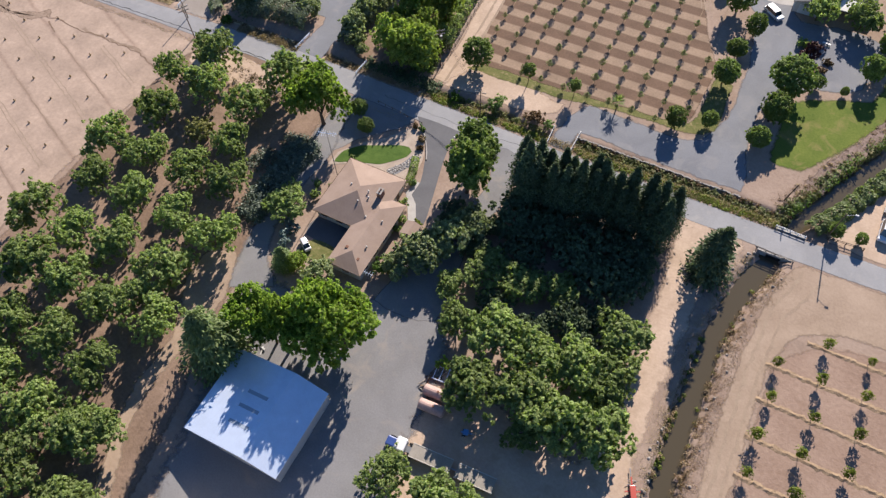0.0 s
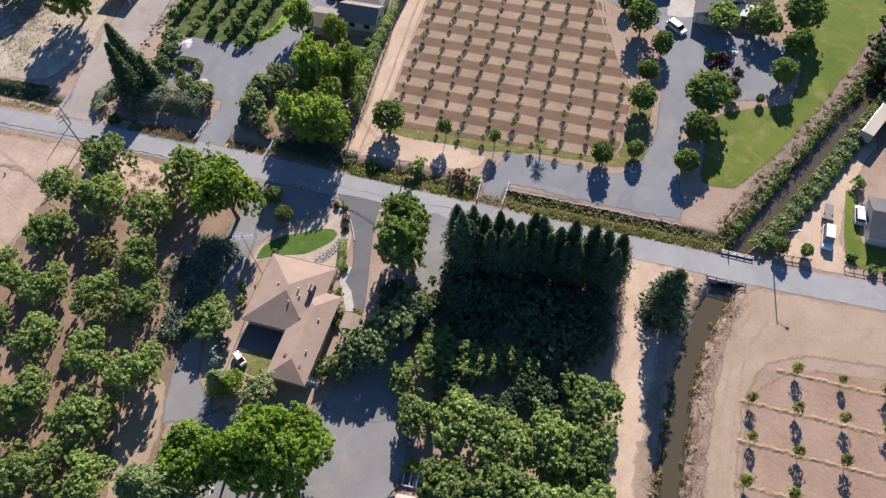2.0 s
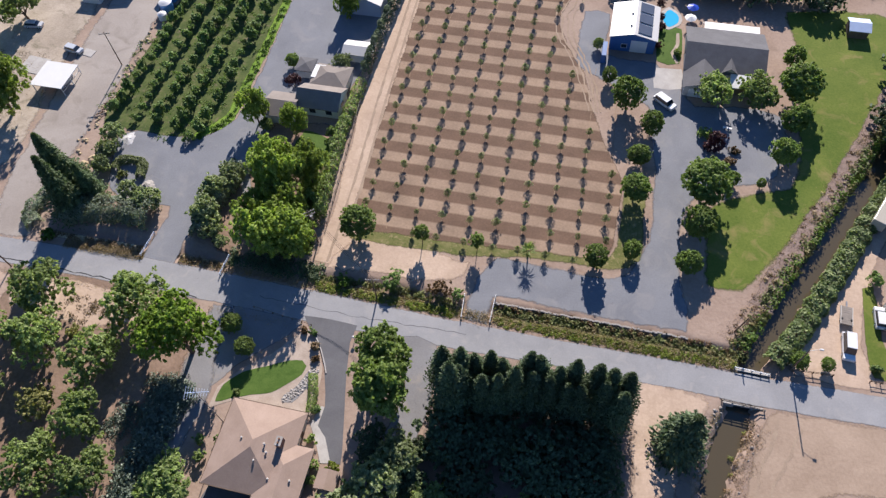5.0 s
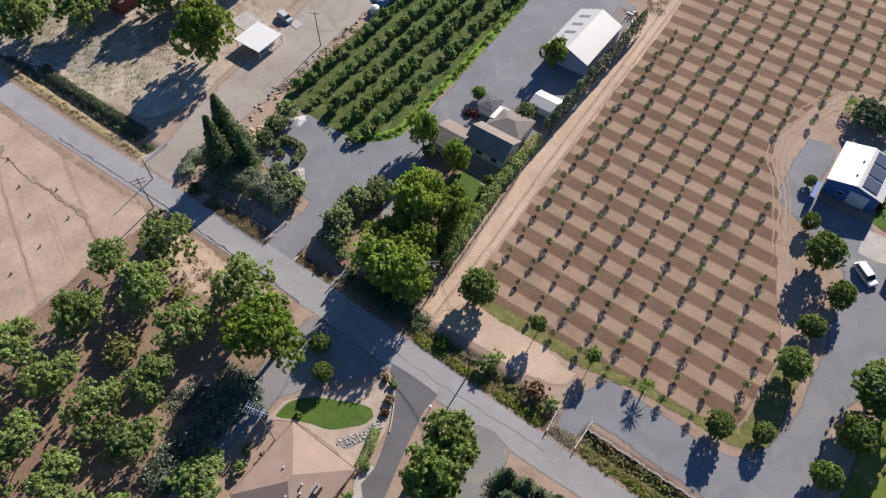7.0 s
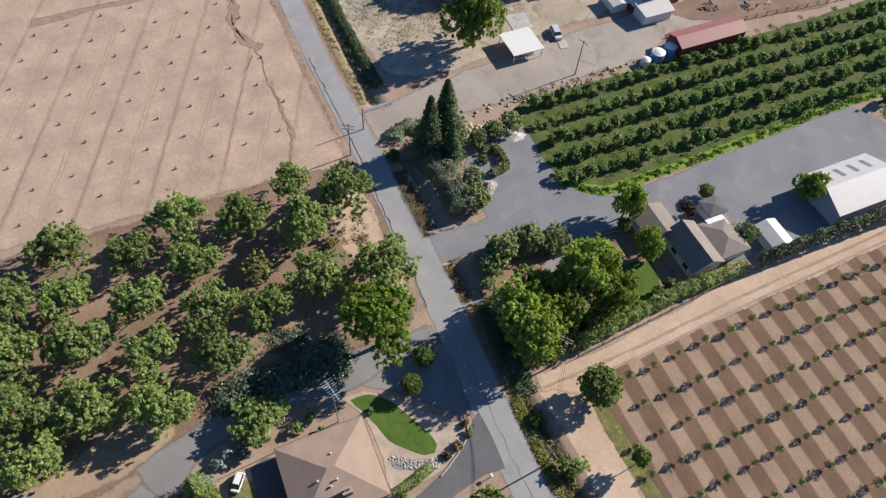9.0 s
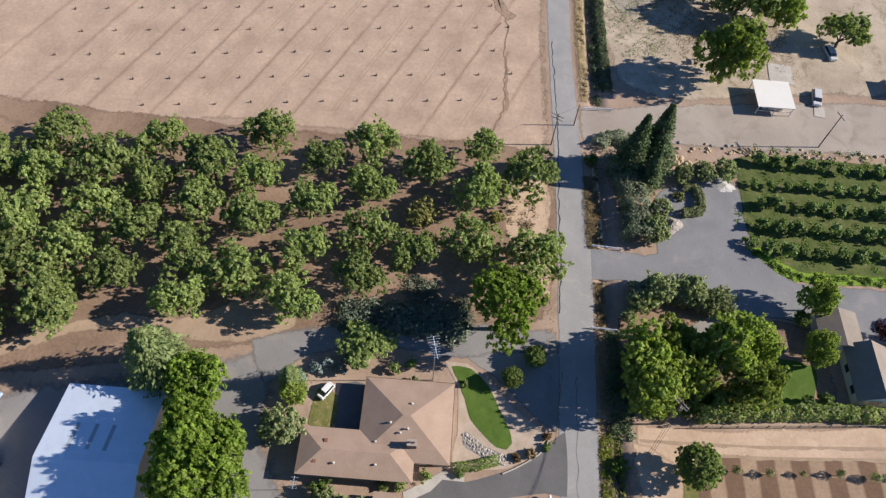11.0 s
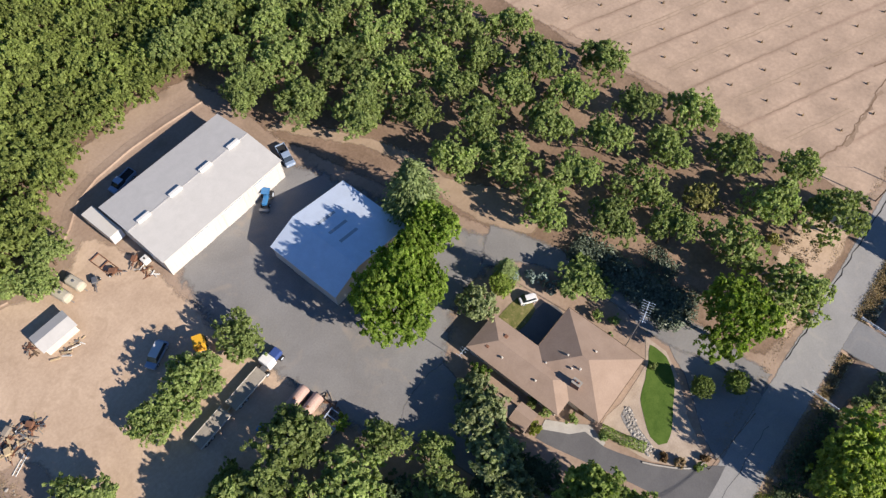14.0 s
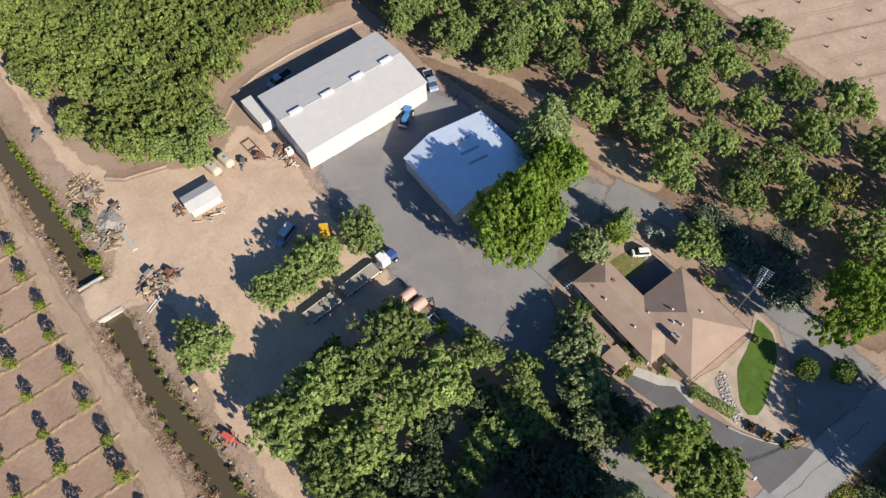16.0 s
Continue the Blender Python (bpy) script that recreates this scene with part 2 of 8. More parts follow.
M["leaf_walnut"] = foliage("leaf_walnut", (0.15, 0.2, 0.066), (0.34, 0.41, 0.15), 0.5)
M["leaf_dense"] = foliage("leaf_dense", (0.14, 0.18, 0.048), (0.31, 0.365, 0.11), 0.5)
M["leaf_bright"] = foliage("leaf_bright", (0.15, 0.225, 0.042), (0.34, 0.45, 0.09), 0.6)
M["leaf_maple"] = foliage("leaf_maple", (0.172, 0.238, 0.047), (0.330, 0.396, 0.100), 0.5)
M["leaf_grey"] = foliage("leaf_grey", (0.16, 0.195, 0.09), (0.32, 0.365, 0.185), 0.42)
M["leaf_hedge"] = foliage("leaf_hedge", (0.15, 0.185, 0.125), (0.33, 0.375, 0.265), 0.35)
M["leaf_redwood"] = foliage("leaf_redwood", (0.055, 0.085, 0.036), (0.14, 0.19, 0.08), 0.25)
M["leaf_olive"] = foliage("leaf_olive", (0.1, 0.12, 0.05), (0.215, 0.24, 0.11), 0.3)
# Conifer green, reused as a shade colour on ditch brush and low trees.
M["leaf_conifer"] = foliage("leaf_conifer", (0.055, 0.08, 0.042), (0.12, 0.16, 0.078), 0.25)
M["leaf_cedar"] = foliage("leaf_cedar", (0.125, 0.17, 0.068), (0.265, 0.32, 0.135), 0.35)
M["leaf_round"] = foliage("leaf_round", (0.115, 0.168, 0.04), (0.24, 0.305, 0.085), 0.45)
M["leaf_lime"] = foliage("leaf_lime", (0.108, 0.144, 0.018), (0.234, 0.270, 0.045), 0.35)
M["leaf_row"] = foliage("leaf_row", (0.095, 0.155, 0.042), (0.235, 0.315, 0.105), 0.36)
M["leaf_dry"] = foliage("leaf_dry", (0.153, 0.104, 0.054), (0.306, 0.225, 0.126), 0.2)
M["leaf_straw"] = foliage("leaf_straw", (0.25, 0.19, 0.11), (0.41, 0.32, 0.2), 0.3)
M["leaf_pink"] = foliage("leaf_pink", (0.25, 0.165, 0.115), (0.4, 0.29, 0.22), 0.3)
M["leaf_rust"] = foliage("leaf_rust", (0.090, 0.050, 0.023), (0.180, 0.117, 0.054), 0.2)
M["leaf_reed"] = foliage("leaf_reed", (0.090, 0.113, 0.032), (0.198, 0.211, 0.072), 0.3, (0.270, 0.171, 0.090))
M["leaf_bramble"] = foliage("leaf_bramble", (0.138, 0.188, 0.069), (0.312, 0.362, 0.163), 0.36)
M["leaf_plum"] = foliage("leaf_plum", (0.045, 0.016, 0.018), (0.090, 0.032, 0.032), 0.2)
M["leaf_autumn"] = foliage("leaf_autumn", (0.18, 0.185, 0.055), (0.36, 0.34, 0.12), 0.3)
M["leaf_young"] = foliage("leaf_young", (0.14, 0.16, 0.075), (0.3, 0.33, 0.165), 0.3)
M["leaf_glaucous"] = foliage("leaf_glaucous", (0.13, 0.18, 0.165), (0.27, 0.335, 0.315), 0.2)
M["leaf_blue"] = foliage("leaf_blue", (0.07, 0.095, 0.06), (0.17, 0.21, 0.15), 0.12, gloss=0.5)
M["leaf_lime2"] = foliage("leaf_lime2", (0.065, 0.130, 0.016), (0.162, 0.238, 0.038), 0.32)
M["tank_rust"] = plain("tank_rust", (0.416, 0.288, 0.248), 0.7, 0.1, 0.4, 0.25, 1.0)
M["deck_wood"] = plain("deck_wood", (0.288, 0.260, 0.224), 0.9, 0.0, 0.2, 0.16, 1.5)
M["skylight"] = plain("skylight", (0.320, 0.368, 0.432), 0.4, 0.0, 0.5, 0.08)
M["rut"] = surface("rut", (0.27, 0.2, 0.145), (0.35, 0.27, 0.195), 0.5, 3.0, 0.95, relief=0.04, spec=0.1)
M["wet_soil"] = surface("wet_soil", (0.135, 0.092, 0.062), (0.25, 0.175, 0.125), 0.9, 3.0, 0.95, relief=0.08, spec=0.1)
M["rut_dark"] = surface("rut_dark", (0.22, 0.16, 0.115), (0.3, 0.222, 0.165), 0.5, 3.0, 0.95, relief=0.05, spec=0.1)
M["wet_patch"] = ragged(surface("wet_patch", (0.2, 0.143, 0.102), (0.35, 0.262, 0.198), 0.7, 2.5, 0.95, relief=0.08, spec=0.1), 0.8)
M["berm"] = surface("berm", (0.2, 0.14, 0.09), (0.35, 0.255, 0.165), 0.6, 4.0, 0.95, relief=0.1, spec=0.1)
water_m, wnt, wp = node_mat("canal_water")
wp.inputs["Base Color"].default_value = (0.075, 0.06, 0.035, 1)
wp.inputs["Roughness"].default_value = 0.12
bump(wnt, wp, add_noise(wnt, place_vec(wnt, True), 1.2, 3.0), 0.15, 0.03)
M["water"] = water_m
pool_m, pnt, pp = node_mat("pool_water")
pp.inputs["Base Color"].default_value = (0.05, 0.38, 0.62, 1)
pp.inputs["Roughness"].default_value = 0.08
bump(pnt, pp, add_noise(pnt, place_vec(pnt, True), 2.0, 2.0), 0.1, 0.02)
M["pool"] = pool_m


# ---- building blocks ----
class Solid:
    """Collects corners and faces of one mesh."""

    def __init__(self):
        self.v, self.f = [], []

    def add(self, verts, faces):
        k = len(self.v)
        self.v += [tuple(p) for p in verts]
        self.f += [tuple(k + i for i in q) for q in faces]
        return self

    def box(self, x0, y0, z0, x1, y1, z1):
        v = [(x, y, z) for z in (z0, z1) for x, y in ((x0, y0), (x1, y0), (x1, y1), (x0, y1))]
        return self.add(v, [(3, 2, 1, 0), (4, 5, 6, 7), (0, 1, 5, 4), (1, 2, 6, 5), (2, 3, 7, 6), (3, 0, 4, 7)])

    def soft_box(self, x0, y0, z0, x1, y1, z1, r):
        """A box with its upper and upright edges rounded off."""
        ring = []
        for z, d in ((z0, 0.0), (z1 - r, 0.0), (z1 - 0.3 * r, 0.3 * r), (z1, r)):
            for cx, cy, a0 in ((x1 - r, y1 - r, 0), (x0 + r, y1 - r, 90), (x0 + r, y0 + r, 180), (x1 - r, y0 + r, 270)):
                for a in (a0, a0 + 45, a0 + 90):
                    rr = max(r - d, 0.001)
                    ring.append((cx + rr * math.cos(radians(a)), cy + rr * math.sin(radians(a)), z))
        f = [tuple(range(11, -1, -1)), tuple(range(36, 48))]
        for k in range(3):
            f += [(k * 12 + i, k * 12 + (i + 1) % 12, (k + 1) * 12 + (i + 1) % 12, (k + 1) * 12 + i) for i in range(12)]
        return self.add(ring, f)

    def tube(self, a, b, ra, rb=None, n=8, caps=True):
        a, b, rb = Vector(a), Vector(b), ra if rb is None else rb
        d = (b - a).normalized()
        s = d.orthogonal().normalized()
        t = d.cross(s)
        v = [c + (s * math.cos(6.28318 * i / n) + t * math.sin(6.28318 * i / n)) * r for c, r in ((a, ra), (b, rb)) for i in range(n)]
        f = [(i, (i + 1) % n, n + (i + 1) % n, n + i) for i in range(n)]
        if caps:
            f += [tuple(range(n - 1, -1, -1)), tuple(range(n, 2 * n))]
        return self.add(v, f)

    def prism(self, outline, z0, z1):
        n = len(outline)
        v = [(x, y, z0) for x, y in outline] + [(x, y, z1) for x, y in outline]
        return self.add(v, [tuple(range(n - 1, -1, -1)), tuple(range(n, 2 * n))] + [(i, (i + 1) % n, n + (i + 1) % n, n + i) for i in range(n)])

    def extrude_y(self, profile, y0, y1):
        """A profile of (x, z) corners drawn out along y."""
        n = len(profile)
        v = [(x, y0, z) for x, z in profile] + [(x, y1, z) for x, z in profile]
        return self.add(v, [tuple(range(n)), tuple(range(2 * n - 1, n - 1, -1))] + [(n + i, n + (i + 1) % n, (i + 1) % n, i) for i in range(n)])

    def mesh(self, name, mat, smooth=False):
        me = bpy.data.meshes.new(name)
        me.from_pydata(self.v, [], self.f)
        me.materials.append(M[mat] if isinstance(mat, str) else mat)
        if smooth:
            me.polygons.foreach_set("use_smooth", [True] * len(me.polygons))
        me.update()
        return me


def part(name, solid, mat, parent=None, label="", smooth=False):
    me = solid if isinstance(solid, bpy.types.Mesh) else solid.mesh(name, mat, smooth)
    ob = new(name, me)
    if parent:
        ob.parent = parent
    if label:
        ob["label"] = label
    return ob


def thing(name, label, category, group="", at=(0, 0, 0), turn=0.0):
    ob = new(name)
    ob.empty_display_size = 0.3
    ob.matrix_basis = pose(*at, 0, 0, turn)
    return tagged(ob, label, category, group)


def setting(name, solid, mat, label="", smooth=False):
    ob = part(name, solid, mat, None, label, smooth)
    ob["kind"] = "structure"
    return ob


# ---- ground ----
CANAL = [(14.8, 86.0), (14.4, 83.5), (12.3, 77.5), (10.7, 71.0), (9.7, 64.0), (9.6, 56.3), (9.5, 46.0), (9.8, 36.0), (11.2, 22.0), (11.4, 12.0), (11.6, 2.6)]
CANAL_S = [(11.9, -4.0), (12.0, -10.6), (12.5, -20.0), (13.2, -31.0), (14.0, -43.0), (15.5, -60.0), (18.0, -85.0), (22.0, -125.0)]
CANAL_N = [(16.2, 91.2), (16.8, 94.0), (20.7, 101.0), (26.3, 112.0), (33.5, 126.0), (41.5, 141.0), (50.0, 159.0), (60.0, 182.0), (75.0, 220.0)]
DITCH_W = [(-60.5, 94.3), (-50.0, 94.6), (-40.0, 94.2), (-33.6, 93.6)]
DITCH_E = [(-27.2, 94.0), (-17.0, 93.9), (-4.0, 93.7), (8.0, 93.6), (15.5, 93.6)]
DITCH_NW = [(-215.0, 93.6), (-180.0, 94.2), (-150.0, 94.4), (-131.5, 94.6)]
DITCH_HEDGE = [(-116.0, 94.8), (-106.0, 95.0), (-95.8, 94.8)]
DITCH_MID = [(-88.2, 94.4), (-84.0, 94.8), (-79.5, 94.4)]


def dist_line(px, py, line):
    best = np.full(px.shape, 1e9)
    for (ax, ay), (bx, by) in zip(line, line[1:]):
        dx, dy = bx - ax, by - ay
        s = np.clip(((px - ax) * dx + (py - ay) * dy) / (dx * dx + dy * dy), 0, 1)
        best = np.minimum(best, np.hypot(px - ax - s * dx, py - ay - s * dy))
    return best


def hollow(h, d, half, bank, depth):
    s = np.clip((d - half) / bank, 0, 1)
    return np.minimum(h, -depth * (1 - s * s * (3 - 2 * s)))


def build_ground():
    xs = np.concatenate([[-3000, -900], np.arange(-260, -32, 3.0), np.arange(-32, 64, 0.8), np.arange(64, 150, 2.5), [900, 3000]])
    ys = np.concatenate([[-3000, -900], np.arange(-150, -40, 2.0), np.arange(-40, 165, 0.8), np.arange(165, 300, 2.5), [900, 3000]])
    gx, gy = np.meshgrid(xs, ys)
    rng = np.random.default_rng(3)
    wob = rng.normal(0, 0.22, gx.shape)
    h = -0.004 - 0.01 * rng.random(gx.shape)
    for line, half, bank, depth in ((CANAL, 1.2, 1.9, 1.7), (CANAL_S, 1.2, 1.9, 1.7), (CANAL_N, 1.3, 2.0, 1.7),
                                    (DITCH_W, 0.4, 1.5, 0.9), (DITCH_E, 0.4, 1.6, 1.0), (DITCH_NW, 0.5, 1.6, 0.9),
                                    (DITCH_HEDGE, 0.4, 1.4, 0.8), (DITCH_MID, 0.4, 1.4, 0.8)):
        h = hollow(h, dist_line(gx, gy, line) + wob * (1 if depth > 1.2 else 0.6), half, bank, depth)
    ny, nx = gx.shape
    verts = np.stack([gx, gy, h], -1).reshape(-1, 3)
    i = np.arange(ny - 1)[:, None] * nx + np.arange(nx - 1)[None]
    faces = np.stack([i, i + 1, i + nx + 1, i + nx], -1).reshape(-1, 4)
    me = bpy.data.meshes.new("ground")
    me.from_pydata(verts.tolist(), [], faces.tolist())
    me.materials.append(M["earth"])
    me.polygons.foreach_set("use_smooth", [True] * len(me.polygons))
    ob = tagged(new("ground", me), "dry tan bare earth with ditches cut into it", "ground", kind="structure")
    return ob


build_ground()


def smooth_loop(pts, step, jitter, seed):
    """A closed smooth curve through corners, with small irregularities."""
    rng = random.Random(seed)
    out = []
    n = len(pts)
    for k in range(n):
        p0, p1, p2, p3 = (Vector((*pts[(k + j) % n], 0)) for j in (-1, 0, 1, 2))
        m = max(1, int((p2 - p1).length / step))
        for j in range(m):
            s = j / m
            q = 0.5 * ((2 * p1) + (p2 - p0) * s + (2 * p0 - 5 * p1 + 4 * p2 - p3) * s * s + (3 * p1 - p0 - 3 * p2 + p3) * s ** 3)
            line = p1.lerp(p2, s)
            q = line.lerp(q, 0.6)
            out.append((q.x + rng.uniform(-jitter, jitter), q.y + rng.uniform(-jitter, jitter)))
    return out


def sheet(name, pts, z, mat, label, rim=0.8, jitter=0.12, step=2.5, straight=False):
    """A thin ground cover whose rim frays out."""
    if sum(a[0] * b[1] - b[0] * a[1] for a, b in zip(pts, pts[1:] + pts[:1])) < 0:
        pts = pts[::-1]
    loop = pts if straight else smooth_loop(pts, step, jitter, len(name) * 7 + int(pts[0][0]))
    n = len(loop)
    inner = []
    for k in range(n):
        a, b = Vector(loop[k - 1]), Vector(loop[(k + 1) % n])
        d = (b - a).normalized()
        inner.append((loop[k][0] - d.y * rim, loop[k][1] + d.x * rim))
    s = Solid()
    z = 0.6 * z
    s.add([(x, y, z) for x, y in loop] + [(x, y, z + 0.002) for x, y in inner],
          [(i, (i + 1) % n, n + (i + 1) % n, n + i) for i in range(n)] + [tuple(range(n, 2 * n))])
    ob = setting(name, s, mat, label)
    at = ob.data.attributes.new("rim", 'FLOAT', 'POINT')
    at.data.foreach_set("value", [0.0] * n + [1.0] * n)
    return ob


def ribbon(line, half, z, seed=0, jitter=0.0):
    rng = random.Random(seed)
    L, R = [], []
    for k, p in enumerate(line):
        a, b = Vector(line[max(0, k - 1)]), Vector(line[min(len(line) - 1, k + 1)])
        d = (b - a).normalized()
        L.append((p[0] - d.y * (half + rng.uniform(-jitter, jitter)), p[1] + d.x * (half + rng.uniform(-jitter, jitter))))
        R.append((p[0] + d.y * half, p[1] - d.x * half))
    s = Solid()
    n = len(line)
    s.add([(x, y, z) for x, y in L] + [(x, y, z) for x, y in R], [(i, n + i, n + i + 1, i + 1) for i in range(n - 1)])
    return s


setting("water_1", ribbon(CANAL, 2.9, -1.12), "water", "murky brown-green still canal water")
setting("water_2", ribbon(CANAL_S, 2.9, -1.12), "water", "murky brown-green still canal water")
setting("water_3", ribbon(CANAL_N, 2.2, -1.25), "water", "dark narrow strip of ditch water")

# the lane and its branches
sheet("road", [(-600, 84.2), (-190, 84.5), (-140, 84.9), (-110, 85.5), (-75, 85.5), (-58, 85.2), (-35, 85.3), (0, 85.7), (20, 85.4), (45, 86.2), (120, 89), (400, 100),
               (400, 106), (120, 95), (45, 91.8), (20, 91.0), (0, 91.0), (-35, 91.0), (-60, 91.7), (-95, 92.2), (-120, 91.2), (-150, 90.2), (-190, 90.3), (-600, 90.0)],
      0.05, "asphalt", "worn grey asphalt country lane", 0.45, 0.1, 3.0)
sheet("bare_field", [(-420, -60), (-118.5, -60), (-119, 20), (-118, 60), (-117, 84.0), (-160, 83.6), (-420, 83)], 0.02, "field", "bare tan field with newly set saplings", 1.5, 0.5, 6.0)
sheet("washout", [(-157.5, 78.0), (-155.8, 75.6), (-159.1, 72.4), (-165.8, 71.5), (-170.1, 71.3), (-173.7, 72.7), (-180, 73.3), (-185.3, 72.5), (-183.3, 75.1), (-177.9, 75.4), (-173.0, 76.1), (-169.3, 74.9), (-166.1, 73.4), (-161.5, 75.2)], 0.03, "wet_patch", "dark washed-out soil in the bare field", 1.1, 0.4, 1.5)
sheet("headland", [(-181.0, 30), (-182.2, 46), (-183.0, 72), (-185.6, 74), (-185.0, 46), (-184.2, 30)], 0.028, "wet_patch", "darker turned soil at the field's end", 0.9, 0.4, 3.0)
# Part of this floor's darkness is orchard shade put into the colour.
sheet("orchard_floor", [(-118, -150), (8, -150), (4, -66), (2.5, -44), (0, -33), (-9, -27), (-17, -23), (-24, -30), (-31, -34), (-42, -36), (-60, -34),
                        (-61, -12), (-64, 6), (-70, 30), (-74, 50), (-77, 66), (-80, 84), (-117, 84.3), (-118.5, 40)], 0.03, "orchard_floor", "brown earth under the orchard, coloured darker for tree shade", 1.5, 0.6, 4.0)
sheet("orchard_edge", [(-61.5, -13), (-66.5, -1), (-70.8, 8), (-71.5, 18), (-70.4, 28), (-71.5, 36.5), (-75.2, 42), (-79.5, 41), (-81.2, 35), (-78.6, 29), (-75.4, 22), (-75.2, 10), (-70.6, -2), (-64.6, -13)], 0.042, "canal_dirt", "pale tan trodden dirt along the orchard edge", 1.2, 0.4, 3.0)
sheet("young_orchard_soil", [(-58.5, 106.5), (-53, 104.8), (-39, 106.2), (-24, 107), (-9, 108.3), (-7.8, 120), (-7.4, 128), (-10.5, 134), (-13.5, 140.5), (-16.5, 150), (-18.5, 157), (-23, 165), (-26, 174), (-23.5, 185), (-19, 196), (-10, 199), (60, 201), (140, 205), (140, 300), (-66, 300), (-62, 200), (-60.5, 150)],
      0.035, "young_field", "tilled soil in light and dark bands", 0.8, 0.25, 3.0)
sheet("dirt_track", [(-67, 300), (-62, 300), (-59.5, 200), (-58.3, 140), (-57.5, 112), (-53, 104), (-57, 97), (-62.5, 97), (-63.5, 116), (-66, 140), (-67.5, 170), (-70, 215), (-75, 300)], 0.03, "track", "rutted pale dirt track beside the field", 1.0, 0.3, 3.0)
sheet("canal_track_east", [(15.5, -150), (26, -150), (20.5, -40), (20, 0), (19.6, 40), (19.8, 62), (23, 70.5), (30, 73.5), (45, 74.5), (110, 75), (110, 89), (45, 86.6), (20, 85.8), (18, 84), (15.8, 76), (14.2, 64), (13.8, 40), (15, 10), (16, -30)],
      0.03, "canal_dirt", "pale dirt track along the canal", 1.2, 0.25, 3.0)
sheet("canal_track_west", [(-3.5, 86.5), (8, 86.8), (10.5, 85), (7.5, 78), (6, 70), (5.4, 55), (5.2, 40), (6.2, 28), (4, 8), (15, 3.0), (15, -4.4), (9, -4.4), (6, -12), (7, -28), (8, -46), (8.5, -70), (5, -70), (3.6, -46), (2.0, -30), (-1, -25), (-8, -20),
                           (-16, -15), (-24, -20), (-28, -14), (-29, -2), (-29.5, 12), (-30.5, 28), (-29.5, 39), (-20, 38), (-4, 34), (-1.5, 45), (-2.5, 70)], 0.025, "track", "bare trodden dirt of the farm yard", 1.8, 0.4, 3.0)
sheet("gravel_yard", [(-58, -8), (-33, -8), (-27, 4), (-26, 14), (-27, 24), (-27.5, 34), (-29, 43), (-36, 49), (-47, 47), (-54, 42), (-62, 41), (-70, 41), (-72, 36), (-67, 26), (-64, 8)],
      0.04, "gravel", "grey compacted gravel yard", 4.0, 0.4, 4.0)
sheet("gravel_path", [(-63.5, 38), (-67.8, 42.6), (-70.4, 47), (-71.8, 54), (-71.8, 60), (-70.8, 67), (-72.6, 78), (-73.5, 86), (-78.2, 86), (-78.5, 70), (-77.4, 56), (-75.5, 44), (-72, 34)],
      0.046, "gravel", "grey gravel path round the house", 1.4, 0.2, 3.0)
sheet("gravel_spur", [(-43, 86), (-36, 86), (-34.5, 75), (-36, 62), (-34.5, 45), (-46.5, 44), (-43, 62), (-39.5, 76)], 0.052, "gravel", "grey gravel spur between trees", 0.6, 0.2, 3.0)
sheet("driveway", [(-60.5, 86.3), (-50.6, 86.3), (-50.9, 83), (-49.4, 75.8), (-46.2, 62.4), (-49.8, 62.2), (-50.4, 64.5), (-52.3, 67.5), (-51.6, 71.0), (-53.8, 77.4), (-57.2, 83.0)], 0.065, "dark_asphalt", "smooth dark asphalt driveway", 0.05, 0.03, 2.0)
sheet("garden_bed", [(-70.8, 66.6), (-70.6, 70.5), (-67.3, 75.0), (-63.6, 78.2), (-59.8, 83.4), (-57.6, 83.2), (-54.2, 77.5), (-53.4, 69.0), (-59, 69.4), (-66.5, 69.2)], 0.045, "sand_bed", "sandy garden bed round the lawn", 0.3, 0.1, 2.0)
sheet("gravel_apron", [(-76, 70), (-72, 69.6), (-69, 74.5), (-65, 78.5), (-61.5, 82.2), (-60.6, 86.2), (-76, 86.2)], 0.043, "gravel", "grey gravel apron between garden and lane", 0.5, 0.2, 2.0)
sheet("front_lawn", [(-70.0, 67.9), (-69.8, 71.0), (-67.2, 74.0), (-63.4, 75.9), (-60.2, 77.5), (-58.0, 78.0), (-56.9, 77.2), (-57.2, 75.6), (-58.9, 73.6), (-61.3, 71.4), (-64.5, 70.3), (-67.7, 69.0)], 0.1, "lawn", "vivid green clipped front lawn", 0.1, 0.04, 1.0)
sheet("creek_bed", [(-59.4, 70.6), (-57.6, 73.4), (-56.0, 77.0), (-54.4, 76.6), (-55.2, 73.6), (-57.2, 70.2)], 0.075, "gravel", "grey gravel of a dry creek bed", 0.3, 0.1, 1.0)
# Dark sheet paints the shadow that fills the corner behind the house.
sheet("back_patio", [(-65.5, 50.4), (-58.0, 50.4), (-58.0, 54.9), (-65.5, 54.9)], 0.05, "dark_asphalt", "dark ground sheet standing in for shade in the house corner", 0.05, 0.02, 2.0)
sheet("back_lawn", [(-64.5, 46.8), (-58.4, 46.2), (-58.2, 50.2), (-63.5, 50.2)], 0.06, "rough_grass", "small patchy lawn in the house's corner", 0.1, 0.05, 1.5)
sheet("front_walk", [(-49.4, 61.9), (-47.8, 62.2), (-49.9, 66.0), (-51.7, 67.6), (-51.6, 70.9), (-52.2, 70.9), (-53.0, 67.6), (-51.2, 65.0)], 0.085, "concrete", "pale concrete front walk", 0.03, 0.01, 3.0)
